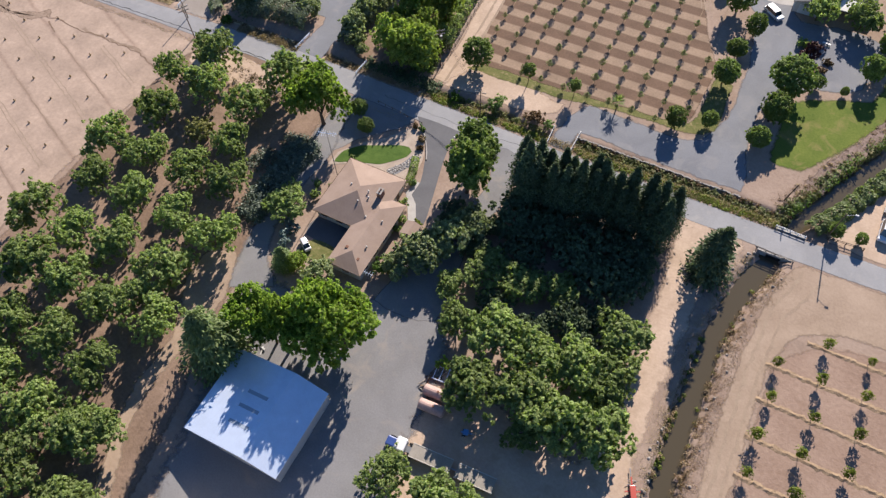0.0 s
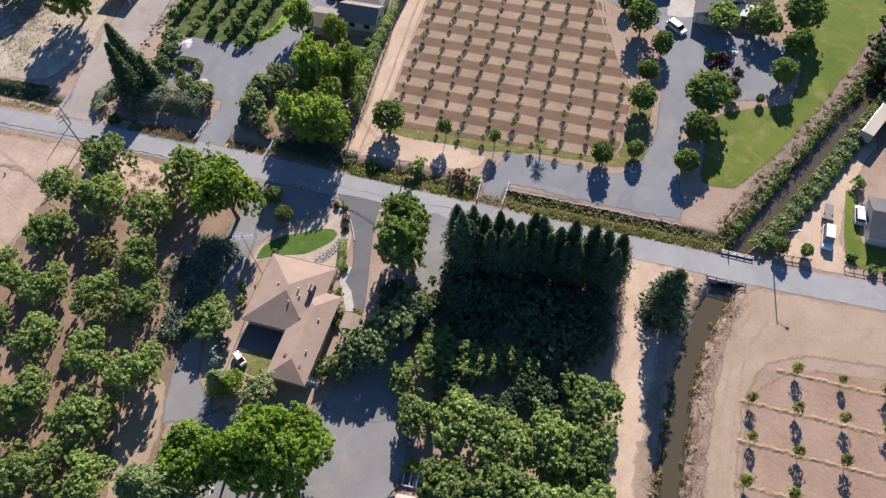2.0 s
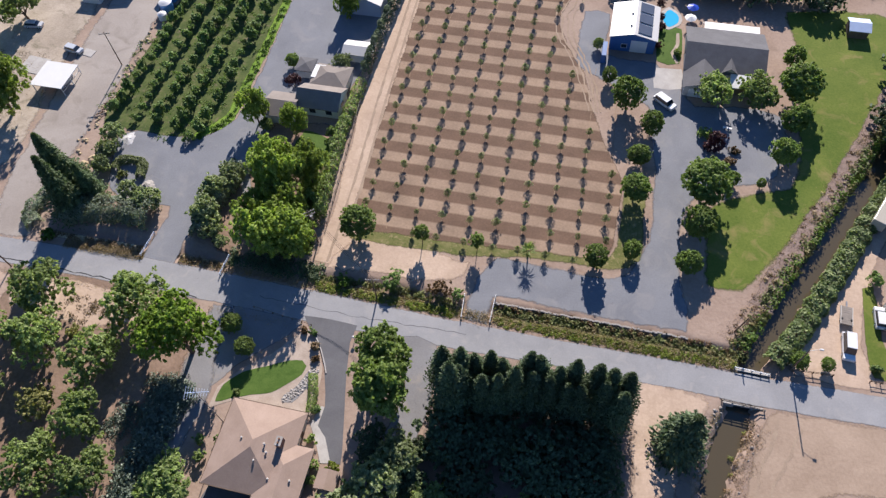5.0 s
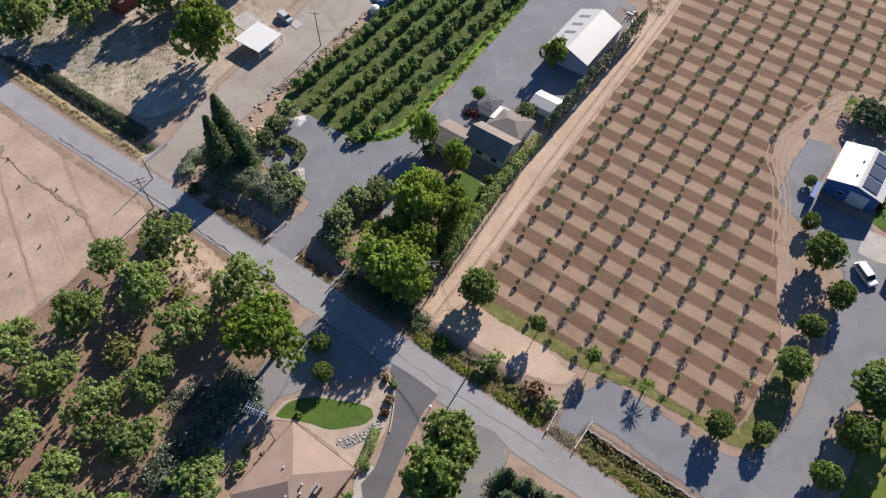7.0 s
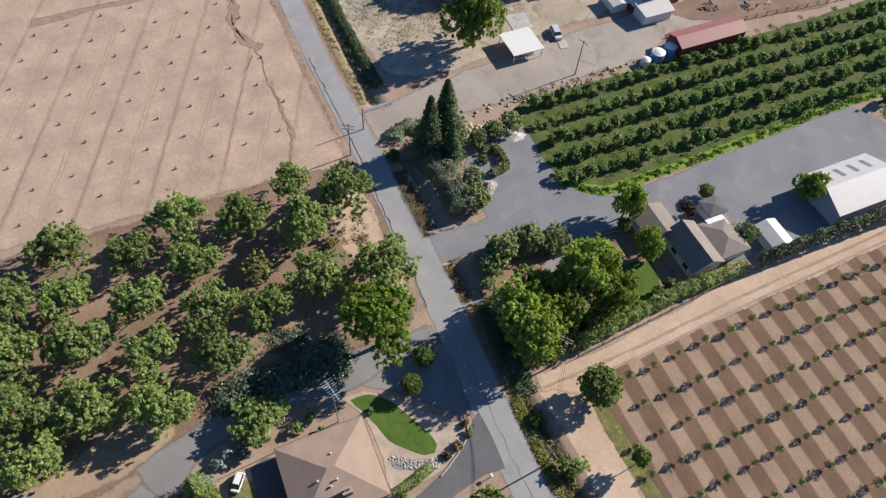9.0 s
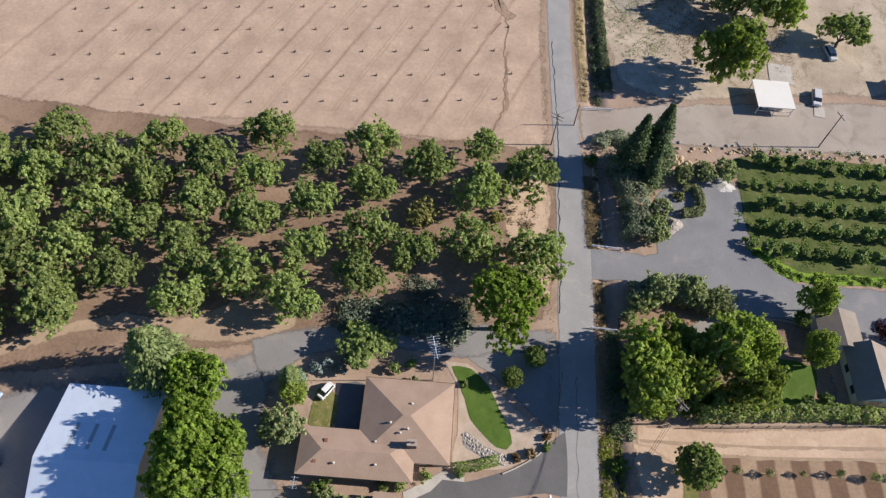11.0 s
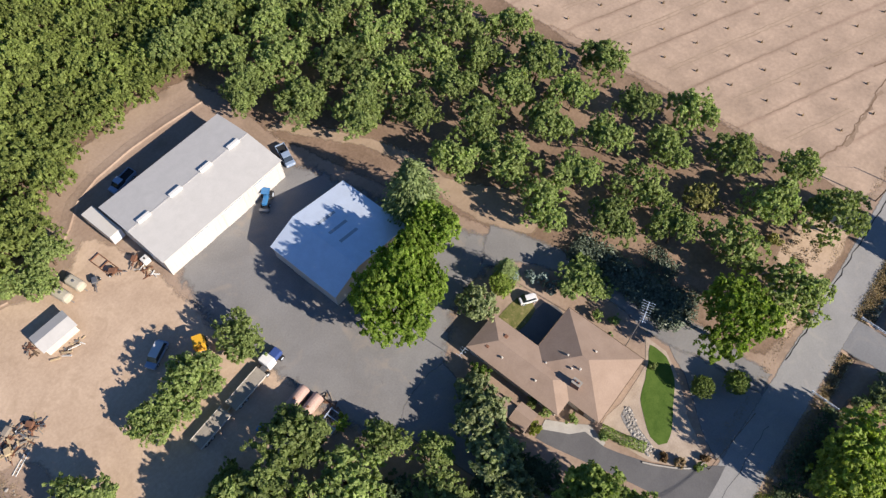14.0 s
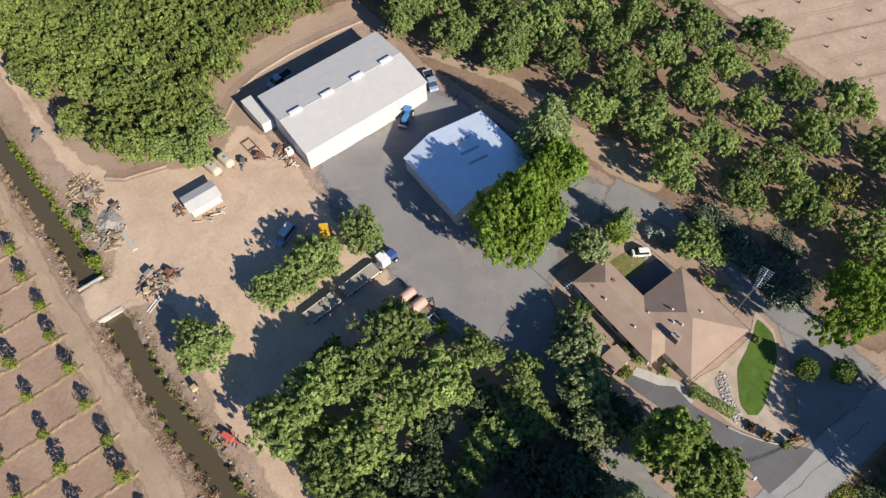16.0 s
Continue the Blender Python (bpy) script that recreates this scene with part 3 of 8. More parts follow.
sheet("east_drive", [(-32.6, 91.0), (-28.0, 91.0), (-27.9, 96.6), (-17, 96.2), (-1.6, 96.0), (5.8, 96.6), (6.2, 101), (4.6, 108), (4.2, 120), (6.4, 126), (13, 130), (20, 132), (24, 140), (23.6, 151), (16, 153), (6, 151.5), (2.5, 156), (-3.5, 163),
                     (-14, 164), (-14.5, 178), (-21, 178), (-21.5, 160), (-15, 155), (-5, 149), (-2.5, 134), (-2, 117), (-5.6, 106.2), (-12.8, 105), (-22, 105.6), (-29, 105.5), (-32.3, 100.5)], 0.04, "cool_gravel", "grey gravel drive of the neighbouring house", 1.1, 0.25, 2.5)
sheet("sandy_corner", [(-60.5, 96.6), (-57.5, 103.4), (-50.3, 105.2), (-41, 104.6), (-33.6, 103.2), (-33.4, 99.8), (-36.2, 98.6), (-42.4, 97.0), (-50.4, 96.8)], 0.042, "track", "pale sandy corner between lane and field", 1.3, 0.4, 2.5)
sheet("drive_verge", [(-58, 103.5), (-45, 103.8), (-33, 104.2), (-22, 106), (-8, 106.2), (-2.8, 110), (-3, 124), (-7, 126), (-8.6, 109.8), (-20, 108.4), (-38, 107.2), (-54, 106.6)], 0.045, "rough_grass", "thin dry grass verge", 0.8, 0.3, 2.5)
sheet("park_lawn", [(8.6, 106), (7.6, 113), (8.6, 124.6), (14.8, 128.8), (21, 131.4), (25, 136), (27, 170), (25, 186), (48, 188), (51, 172), (38.5, 146), (30, 129.5), (22, 115.3), (15, 106.5)], 0.045, "park_lawn", "wide lawn, green with yellowed patches", 1.5, 0.4, 3.0)
sheet("farm_gravel", [(-95.3, 91.5), (-88.4, 91.5), (-88.4, 97), (-87.5, 104), (-83, 117), (-82.5, 128), (-69, 142), (-66.5, 160), (-68, 184), (-70, 196), (-84, 199), (-93.6, 194), (-92.2, 160), (-91.2, 140), (-91.4, 129.5), (-97.4, 122.4), (-110.5, 122.2), (-115, 119), (-110, 106), (-101.5, 103), (-95.2, 104)],
      0.04, "cool_gravel", "grey gravel farm yard", 0.8, 0.2, 2.5)
# Same darkened earth, for the shade under the garden trees.
sheet("cottage_garden", [(-82, 96), (-66, 96), (-66.5, 130), (-82, 130), (-83.5, 118), (-86, 104)], 0.03, "orchard_floor", "earthen garden floor, coloured darker for garden shade", 1.0, 0.3, 2.5)
sheet("cottage_lawn", [(-76, 119), (-70, 117), (-67.5, 121), (-69, 127), (-75, 128.5)], 0.06, "lawn", "small bright garden lawn", 0.3, 0.15, 1.5)
sheet("cottage_path", [(-84, 118), (-80.5, 112), (-77.5, 108.5), (-79.5, 107.5), (-83, 111.5), (-85.5, 117)], 0.05, "gravel", "pale gravel garden path", 0.4, 0.15, 2.0)
sheet("lane_gravel", [(-131.5, 91), (-119.5, 91), (-121, 100), (-121.5, 130), (-123, 160), (-126, 166), (-128, 200), (-140, 200), (-139, 160), (-136, 130), (-133.5, 108), (-131.5, 98)], 0.04, "pale_gravel", "pale tan gravel side lane", 1.6, 0.4, 3.0)
sheet("west_yard", [(-215, 96), (-170, 96), (-150, 97), (-138, 99), (-134, 110), (-137, 130), (-140, 160), (-142, 200), (-215, 200)], 0.032, "dry_yard", "brown yard of dirt and dry grass under trees", 2.5, 0.8, 4.0)
sheet("brown_yard", [(-137.5, 173), (-141, 196), (-138, 216), (-124, 216), (-124.5, 203), (-126.4, 190), (-130.6, 177)], 0.075, "orchard_floor", "dark reddish-brown dirt littered with farm junk", 1.3, 0.5, 3.0)
sheet("yard_path", [(-178, 122), (-171, 119), (-165, 110), (-160, 103.5), (-166, 99.5), (-185, 97.5), (-200, 99), (-185, 105), (-174, 109)], 0.044, "pale_gravel", "grey trodden path across the brown yard", 1.3, 0.5, 3.0)
sheet("row_crop_floor", [(-121, 124), (-116, 121.8), (-99, 121.8), (-91.5, 128), (-92, 150), (-94, 190), (-93.5, 215), (-88, 262), (-80, 300), (-122, 300), (-121, 170)], 0.045, "weed_floor", "green weeds and grass between crop rows", 0.8, 0.3, 2.5)
sheet("east_orchard_soil", [(19, -150), (110, -150), (110, 73), (45, 73.5), (30, 72.5), (23.5, 69), (19.4, 63), (18.9, 40), (19.2, 0)], 0.045, "east_field", "reddish tilled soil of the young orchard", 1.4, 0.3, 3.0)
sheet("neighbour_yard", [(23.5, 92), (36, 92), (34.5, 100), (36.5, 112), (42, 126), (38, 130), (30, 116), (24.5, 103), (21.5, 97)], 0.035, "track", "bare brown yard beside the ditch", 0.8, 0.3, 2.5)
sheet("neighbour_lawn", [(35.5, 94.3), (43, 94.3), (44, 99.5), (38.2, 99.8), (37.8, 104), (37.2, 112.5), (35.2, 111.5), (34.8, 100.5)], 0.05, "park_lawn", "green neighbour lawn", 0.3, 0.1, 1.5)
sheet("verge_east", [(-27, 91.3), (14, 91.3), (14.5, 93.2), (-27, 93.4)], 0.025, "rough_grass", "yellow-green verge grass", 0.5, 0.2, 2.5)
sheet("verge_mid", [(-61, 92.2), (-34, 91.6), (-34, 93.4), (-61, 94.0)], 0.025, "rough_grass", "yellow-green verge grass", 0.5, 0.2, 2.5)
sheet("far_weeds", [(-92.5, 214), (-92.0, 201), (-83, 200.5), (-72.5, 199), (-72, 216), (-76, 255), (-80, 300), (-92, 300), (-89, 262)], 0.05, "weed_floor", "weedy grass beyond the gravel yard", 1.0, 0.4, 3.0)
sheet("crop_edge", [(-98, 121.2), (-94.5, 123.8), (-91.2, 128.6), (-91.4, 150), (-93.2, 190), (-92.8, 214), (-95.2, 214), (-95.6, 190), (-94.2, 150), (-94.0, 130), (-98.5, 123.6)], 0.055, "crop_edge", "bright green grass strip edging the crop", 0.6, 0.2, 2.0)
sheet("verge_west", [(-215, 91.2), (-132, 91.4), (-132, 93.4), (-215, 93.4)], 0.06, "straw_grass", "straw-coloured verge grass", 0.5, 0.2, 2.5)
sheet("verge_hedge", [(-118, 92.6), (-96, 93.0), (-96, 94.4), (-118, 94.2)], 0.03, "straw_grass", "straw-coloured verge grass", 0.5, 0.2, 2.5)
sheet("verge_garden", [(-88, 92.4), (-78.5, 92.4), (-78.5, 94.2), (-88, 94.2)], 0.03, "straw_grass", "straw-coloured verge grass", 0.5, 0.2, 2.5)
sheet("verge_south", [(-116, 78), (-107, 76), (-97, 76), (-90, 79), (-84, 82), (-84, 84.8), (-116, 84.6)], 0.035, "track", "bare pale corner of the orchard", 1.0, 0.4, 2.5)


sheet("brush_strip", [(20.5, 102.5), (22.5, 109.5), (29.5, 123), (37, 138.5), (45.5, 157), (55, 181), (51.5, 181.7), (41.8, 158.2), (33.3, 139.7), (25.8, 124.6), (19.3, 112.1), (16, 104.8)], 0.048, "pink_soil", "pale pinkish strip of dead brush above the ditch", 0.9, 0.4, 2.5)


# ---- houses and sheds ----
def hip(x0, y0, x1, y1, ze, rise, over=0.0, thick=0.16):
    """A hipped roof over a rectangle, with a fascia."""
    x0, y0, x1, y1 = x0 - over, y0 - over, x1 + over, y1 + over
    w, d = x1 - x0, y1 - y0
    k = min(w, d) / 2
    if w >= d:
        r = [(x0 + k, (y0 + y1) / 2), (x1 - k, (y0 + y1) / 2)]
    else:
        r = [((x0 + x1) / 2, y0 + k), ((x0 + x1) / 2, y1 - k)]
    v = [(x0, y0, ze), (x1, y0, ze), (x1, y1, ze), (x0, y1, ze), (x0, y0, ze - thick), (x1, y0, ze - thick), (x1, y1, ze - thick), (x0, y1, ze - thick),
         (*r[0], ze + rise), (*r[1], ze + rise)]
    if w >= d:
        f = [(0, 1, 9, 8), (1, 2, 9), (2, 3, 8, 9), (3, 0, 8)]
    else:
        f = [(0, 1, 8), (1, 2, 9, 8), (2, 3, 9), (3, 0, 8, 9)]
    f += [(4, 5, 1, 0), (5, 6, 2, 1), (6, 7, 3, 2), (7, 4, 0, 3), (7, 6, 5, 4)]
    return Solid().add(v, f)


def slopes(x0, y0, x1, y1, ze, rise, axis, over=0.3, thick=0.12):
    """The two slabs of a gabled roof; axis: the way the ridge runs."""
    out = []
    if axis == "x":
        ym = (y0 + y1) / 2
        drop = rise * over / ((y1 - y0) / 2)
        for ya, sgn in ((y0 - over, 1), (y1 + over, -1)):
            p = [(x0 - over, ya, ze - drop), (x1 + over, ya, ze - drop), (x1 + over, ym, ze + rise), (x0 - over, ym, ze + rise)]
            out.append(p if sgn > 0 else p[::-1])
    else:
        xm = (x0 + x1) / 2
        drop = rise * over / ((x1 - x0) / 2)
        for xa, sgn in ((x0 - over, -1), (x1 + over, 1)):
            p = [(xa, y0 - over, ze - drop), (xa, y1 + over, ze - drop), (xm, y1 + over, ze + rise), (xm, y0 - over, ze + rise)]
            out.append(p if sgn < 0 else p[::-1])
    res = []
    for p in out:
        s = Solid()
        s.add(p + [(x, y, z - thick) for x, y, z in p], [(0, 1, 2, 3), (7, 6, 5, 4), (0, 4, 5, 1), (1, 5, 6, 2), (2, 6, 7, 3), (3, 7, 4, 0)])
        res.append(s)
    return res


def gable_walls(x0, y0, x1, y1, ze, rise, axis):
    s = Solid()
    if axis == "x":
        s.v = [(x0, y0, 0), (x1, y0, 0), (x1, y1, 0), (x0, y1, 0), (x0, y0, ze), (x1, y0, ze), (x1, y1, ze), (x0, y1, ze), (x0, (y0 + y1) / 2, ze + rise), (x1, (y0 + y1) / 2, ze + rise)]
        s.f = [(0, 1, 5, 4), (1, 2, 6, 9, 5), (2, 3, 7, 6), (3, 0, 4, 8, 7)]
    else:
        s.v = [(x0, y0, 0), (x1, y0, 0), (x1, y1, 0), (x0, y1, 0), (x0, y0, ze), (x1, y0, ze), (x1, y1, ze), (x0, y1, ze), ((x0 + x1) / 2, y0, ze + rise), ((x0 + x1) / 2, y1, ze + rise)]
        s.f = [(0, 1, 5, 8, 4), (1, 2, 6, 5), (2, 3, 7, 9, 6), (3, 0, 4, 7)]
    return s


def window(parent, x, y, z, w, h, face):
    """A framed pane on an outer wall; face: the way it looks (x+, x-, y+, y-)."""
    sx, sy = {"x+": (1, 0), "x-": (-1, 0), "y+": (0, 1), "y-": (0, -1)}[face]
    tx, ty = abs(sy), abs(sx)

    def slab(u0, u1, z0, z1, d0, d1):
        xs = sorted((x + tx * u0 + sx * d0, x + tx * u1 + sx * d1))
        ys = sorted((y + ty * u0 + sy * d0, y + ty * u1 + sy * d1))
        return xs[0], ys[0], z0, xs[1], ys[1], z1
    fr = Solid()
    for a in ((-w / 2 - 0.08, -w / 2, z - 0.08, z + h + 0.08), (w / 2, w / 2 + 0.08, z - 0.08, z + h + 0.08), (-w / 2, w / 2, z + h, z + h + 0.08), (-w / 2, w / 2, z - 0.08, z)):
        fr.box(*slab(*a, -0.02, 0.07))
    f = part("window", fr, "white_paint", parent, "white window frame")
    part("pane", Solid().box(*slab(-w / 2, w / 2, z, z + h, -0.02, 0.03)), "glass", f, "dark window glass")


def farmhouse():
    h = thing("house", "single-storey ranch house with brown hipped shingle roof", "house")
    ze, k = 2.75, 0.335
    part("wall", Solid().box(-65.4, 55.1, 0, -53.6, 67.9, ze - 0.1), "stucco", h, "pale stucco main wall")
    part("wall", Solid().box(-56.9, 46.4, 0, -50.7, 62.6, ze - 0.1), "stucco", h, "pale stucco wing wall")
    part("roof", hip(-65.9, 54.6, -53.1, 68.5, ze, 6.4 * k), "shingle", h, "brown shingle main hip roof")
    part("roof", hip(-57.4, 45.9, -50.2, 63.2, ze + 0.01, 3.6 * k), "shingle", h, "brown shingle wing roof")
    # eave boards
    g = Solid()
    for a in ((-66.0, 54.5, -53.0, 54.58), (-66.0, 68.52, -53.0, 68.6), (-66.0, 54.58, -65.92, 68.52)):
        g.box(a[0], a[1], ze - 0.22, a[2], a[3], ze + 0.02)
    part("gutter", g, "timber", h, "dark eave gutter")
    ch = part("chimney", Solid().box(-55.9, 62.0, 3.2, -55.0, 63.4, 4.9), "chimney_brick", h, "pale brown brick chimney")
    part("chimney_cap", Solid().box(-55.96, 61.94, 4.9, -54.94, 63.46, 5.0), "stone", ch)
    part("chimney_pot", Solid().tube((-55.45, 62.4, 5.0), (-55.45, 62.4, 5.3), 0.16, 0.14), "rust", ch)
    part("chimney_pot", Solid().tube((-55.45, 63.0, 5.0), (-55.45, 63.0, 5.26), 0.16, 0.14), "rust", ch)
    for x, y, z in ((-58.4, 59.2, 4.3), (-61.6, 62.2, 4.2), (-57.0, 60.8, 4.2), (-57.6, 61.9, 4.55), (-52.2, 57.6, 3.5), (-55.6, 57.2, 3.4), (-52.0, 51.5, 3.5)):
        v = part("roof_vent", Solid().tube((x, y, z - 0.5), (x, y, z + 0.2), 0.11), "galvanised", h, "metal roof vent pipe")
        part("vent_cap", Solid().tube((x, y, z + 0.16), (x, y, z + 0.3), 0.2, 0.13), "stucco", v)
    for x, y, z in ((-54.9, 48.2, 3.32), (-52.2, 48.6, 3.35), (-55.2, 49.9, 3.55)):
        part("roof_vent", Solid().soft_box(x - 0.3, y - 0.3, z - 0.25, x + 0.3, y + 0.3, z + 0.12, 0.06), "rust", h, "low brown roof vent")
    for x in (-63.0, -58.5, -55.2):
        window(h, x, 67.9, 0.9, 1.6, 1.2, "y+")
    for x in (-64.0, -60.5):
        window(h, x, 55.1, 0.9, 1.5, 1.2, "y-")
    for y in (57.5, 61.5, 65.5):
        window(h, -65.4, y, 0.9, 1.4, 1.2, "x-")
    for y in (48.5, 52.0, 55.5, 59.0):
        window(h, -50.7, y, 0.9, 1.5, 1.2, "x+")
    window(h, -53.8, 46.4, 0.9, 1.6, 1.2, "y-")
    d = part("front_door", Solid().box(-53.6, 65.0, 0.05, -53.52, 66.0, 2.1), "timber", h, "dark wooden front door")
    part("door_knob", Solid().tube((-53.52, 65.15, 1.0), (-53.44, 65.15, 1.0), 0.04), "steel", d)
    return h


farmhouse()


def big_shed():
    x0, y0, x1, y1, ze, rise = -56.2, -18.0, -29.8, -1.3, 5.0, 0.95
    s = thing("machine_shed", "long white metal machine shed with low gabled roof", "shed")
    part("wall", gable_walls(x0, y0, x1, y1, ze, rise, "x"), "white_metal", s, "white ribbed metal wall")
    for r in slopes(x0, y0, x1, y1, ze, rise, "x", 0.25):
        part("roof", r, "pale_roof", s, "pale metal roof slope")
    ym = (y0 + y1) / 2
    part("ridge_cap", Solid().box(x0 - 0.25, ym - 0.12, ze + rise - 0.03, x1 + 0.25, ym + 0.12, ze + rise + 0.025), "pale_roof", s)
    for x in (-53.0, -46.5, -39.8, -33.0):
        v = part("ridge_vent", Solid().soft_box(x - 1.3, ym - 0.4, ze + rise - 0.1, x + 1.3, ym + 0.4, ze + rise + 0.45, 0.12), "white_paint", s, "boxy white ridge vent")
        part("vent_louvre", Solid().box(x - 1.25, ym - 0.46, ze + rise + 0.08, x + 1.25, ym - 0.4, ze + rise + 0.28), "steel", v)
    ribs = Solid()
    for k in range(27):
        ribs.box(x0 + k, y1, 0.05, x0 + k + 0.08, y1 + 0.04, ze - 0.15)
    part("wall_rib", ribs, "white_metal", s)
    for x in (-52.0, -44.5, -37.0):
        d = part("roller_door", Solid().box(x - 2.2, y1 + 0.005, 0.02, x + 2.2, y1 + 0.08, 4.2), "white_metal", s, "white roller door, shut")
        part("door_rail", Solid().box(x - 2.4, y1 + 0.08, 4.2, x + 2.4, y1 + 0.16, 4.35), "galvanised", d)
    d = part("side_door", Solid().box(x1 + 0.005, -6.5, 0.02, x1 + 0.06, -5.5, 2.1), "galvanised", s, "grey metal side door")
    part("door_knob", Solid().tube((x1 + 0.06, -6.3, 1.0), (x1 + 0.14, -6.3, 1.0), 0.04), "steel", d)
    return s


big_shed()


def hay_shed():
    x0, y0, x1, y1, xr = -60.6, 9.8, -43.4, 24.4, -49.0
    ze, zw, zr = 3.7, 3.5, 5.9
    s = thing("metal_shed", "white sheet-metal shed with an off-centre gabled roof", "shed")
    w = Solid()
    w.v = [(x0, y0, 0), (x1, y0, 0), (x1, y1, 0), (x0, y1, 0), (x0, y0, zw), (x1, y0, ze), (x1, y1, ze), (x0, y1, zw), (xr, y0, zr), (xr, y1, zr)]
    w.f = [(0, 1, 5, 8, 4), (1, 2, 6, 5), (2, 3, 7, 9, 6), (3, 0, 4, 7)]
    part("wall", w, "white_metal", s, "white sheet-metal wall")
    o, th = 0.25, 0.1
    for a, za, b, zb in ((x0 - o, zw - o * 0.2, xr, zr), (xr, zr, x1 + o, ze - o * 0.39)):
        p = [(a, y0 - o, za + 0.03), (b, y0 - o, zb + 0.03), (b, y1 + o, zb + 0.03), (a, y1 + o, za + 0.03)]
        part("roof", Solid().add(p + [(x, y, z - th) for x, y, z in p], [(0, 1, 2, 3), (7, 6, 5, 4), (0, 4, 5, 1), (1, 5, 6, 2), (2, 6, 7, 3), (3, 7, 4, 0)]), "galvanised", s, "galvanised roof slope")
    for y in (13.4, 16.2, 18.7):
        xa, xb = -54.6, -50.6
        za, zb = (zr - (xr - x) * (zr - zw) / (xr - x0) + 0.05 for x in (xa, xb))
        part("skylight", Solid().add([(xa, y, za), (xb, y, zb), (xb, y + 0.6, zb), (xa, y + 0.6, za)], [(0, 1, 2, 3)]), "skylight", s, "dull translucent roof panel")
    part("sliding_door", Solid().box(x1 + 0.01, 14.0, 0.05, x1 + 0.08, 19.0, 3.3), "white_metal", s, "white sliding door, shut")
    part("sliding_door", Solid().box(-55.0, y0 - 0.08, 0.05, -49.0, y0 - 0.01, 3.4), "white_metal", s, "white sliding door, shut")
    return s


hay_shed()


def gabled(name, label, rect, ze, rise, axis, wall, roof, windows=(), over=0.35, door=None):
    s = thing(name, label, "house" if "house" in name else "shed")
    part("wall", gable_walls(*rect, ze, rise, axis), wall, s)
    for r in slopes(*rect, ze, rise, axis, over):
        part("roof", r, roof, s)
    for w in windows:
        window(s, *w)
    if door:
        part("door", Solid().box(*door), "white_paint", s, "white door")
    return s


# farm across the lane
wh = gabled("house", "grey-roofed white cottage behind garden trees", (-78.0, 133.2, -68.8, 139.6), 2.8, 1.9, "x", "white_paint", "taupe_shingle",
            [(-74.5, 133.2, 0.9, 1.4, 1.2, "y-"), (-70.8, 133.2, 0.9, 1.4, 1.2, "y-"), (-68.8, 136.4, 0.9, 1.6, 1.2, "x+")], 0.4)
for r in slopes(-84.3, 129.6, -77.9, 136.2, 2.6, 1.2, "x", 0.3):
    part("roof", r, "taupe_shingle", wh, "taupe shingle wing roof")
part("wall", gable_walls(-84.3, 129.6, -77.9, 136.2, 2.6, 1.2, "x"), "white_paint", wh)
part("roof", hip(-77.4, 139.8, -69.0, 146.5, 2.6, 0.9), "taupe_shingle", wh, "low taupe rear roof")
part("wall", Solid().box(-77.0, 139.8, 0, -69.4, 146.1, 2.45), "white_paint", wh)
part("patio_roof", Solid().box(-77.6, 141.8, 2.72, -75.2, 145.8, 2.84), "white_paint", wh, "white flat patio roof")
part("roof", hip(-82.2, 143.6, -78.0, 148.0, 2.4, 0.5), "grey_shingle", wh, "small grey rear roof")
part("wall", Solid().box(-81.9, 143.9, 0, -78.3, 147.7, 2.3), "white_paint", wh)
gabled("garage_shed", "small white shed with white curved-edge roof", (-73.0, 150.9, -67.6, 155.0), 2.5, 0.6, "x", "white_paint", "white_metal")
# The barn's wall blue is a shade tint on white metal.
wb = gabled("barn_shed", "white metal barn with skylights in its roof", (-79.0, 167.0, -68.6, 182.8), 3.7, 2.1, "y", "blue_wall", "white_metal")
for k in range(4):
    y = 169.2 + 3.4 * k
    part("skylight", Solid().add([(-77.9, y, 4.17), (-77.9, y + 1.0, 4.17), (-75.3, y + 1.0, 5.22), (-75.3, y, 5.22)], [(3, 2, 1, 0)]), "steel", wb, "grey translucent roof panel")
pf = thing("timber_platform", "weathered board platform behind the barn", "platform", "", (-72.2, 190.8, 0), 3)
for k in range(12):
    part("plank", Solid().box(-1.7, -3.6 + 0.6 * k, 0.3, 1.7, -3.08 + 0.6 * k, 0.38), "grey_timber", pf)
for u in (-1.4, 1.4):
    part("beam", Solid().box(u - 0.1, -3.7, 0, u + 0.1, 3.7, 0.3), "timber", pf)
rb = gabled("barn_shed", "long red barn with faded red metal roof", (-126.0, 166.0, -120.6, 184.4), 3.2, 1.0, "y", "red_wall", "red_roof")
cp = thing("carport", "open carport with flat white roof on posts", "carport")
part("roof", Solid().box(-140.2, 128.3, 2.3, -132.2, 136.1, 2.46), "white_paint", cp, "flat white roof")
for x in (-139.9, -132.5):
    for y in (128.6, 132.2, 135.8):
        part("post", Solid().box(x - 0.07, y - 0.07, 0, x + 0.07, y + 0.07, 2.3), "white_paint", cp)
part("rail", Solid().box(-132.55, 128.6, 1.0, -132.45, 135.8, 1.1), "white_paint", cp)
wh2 = gabled("house", "white-roofed farm building with a steep shaded slope", (-146.0, 164.2, -138.4, 177.8), 2.6, 4.4, "x", "red_wall", "white_metal")
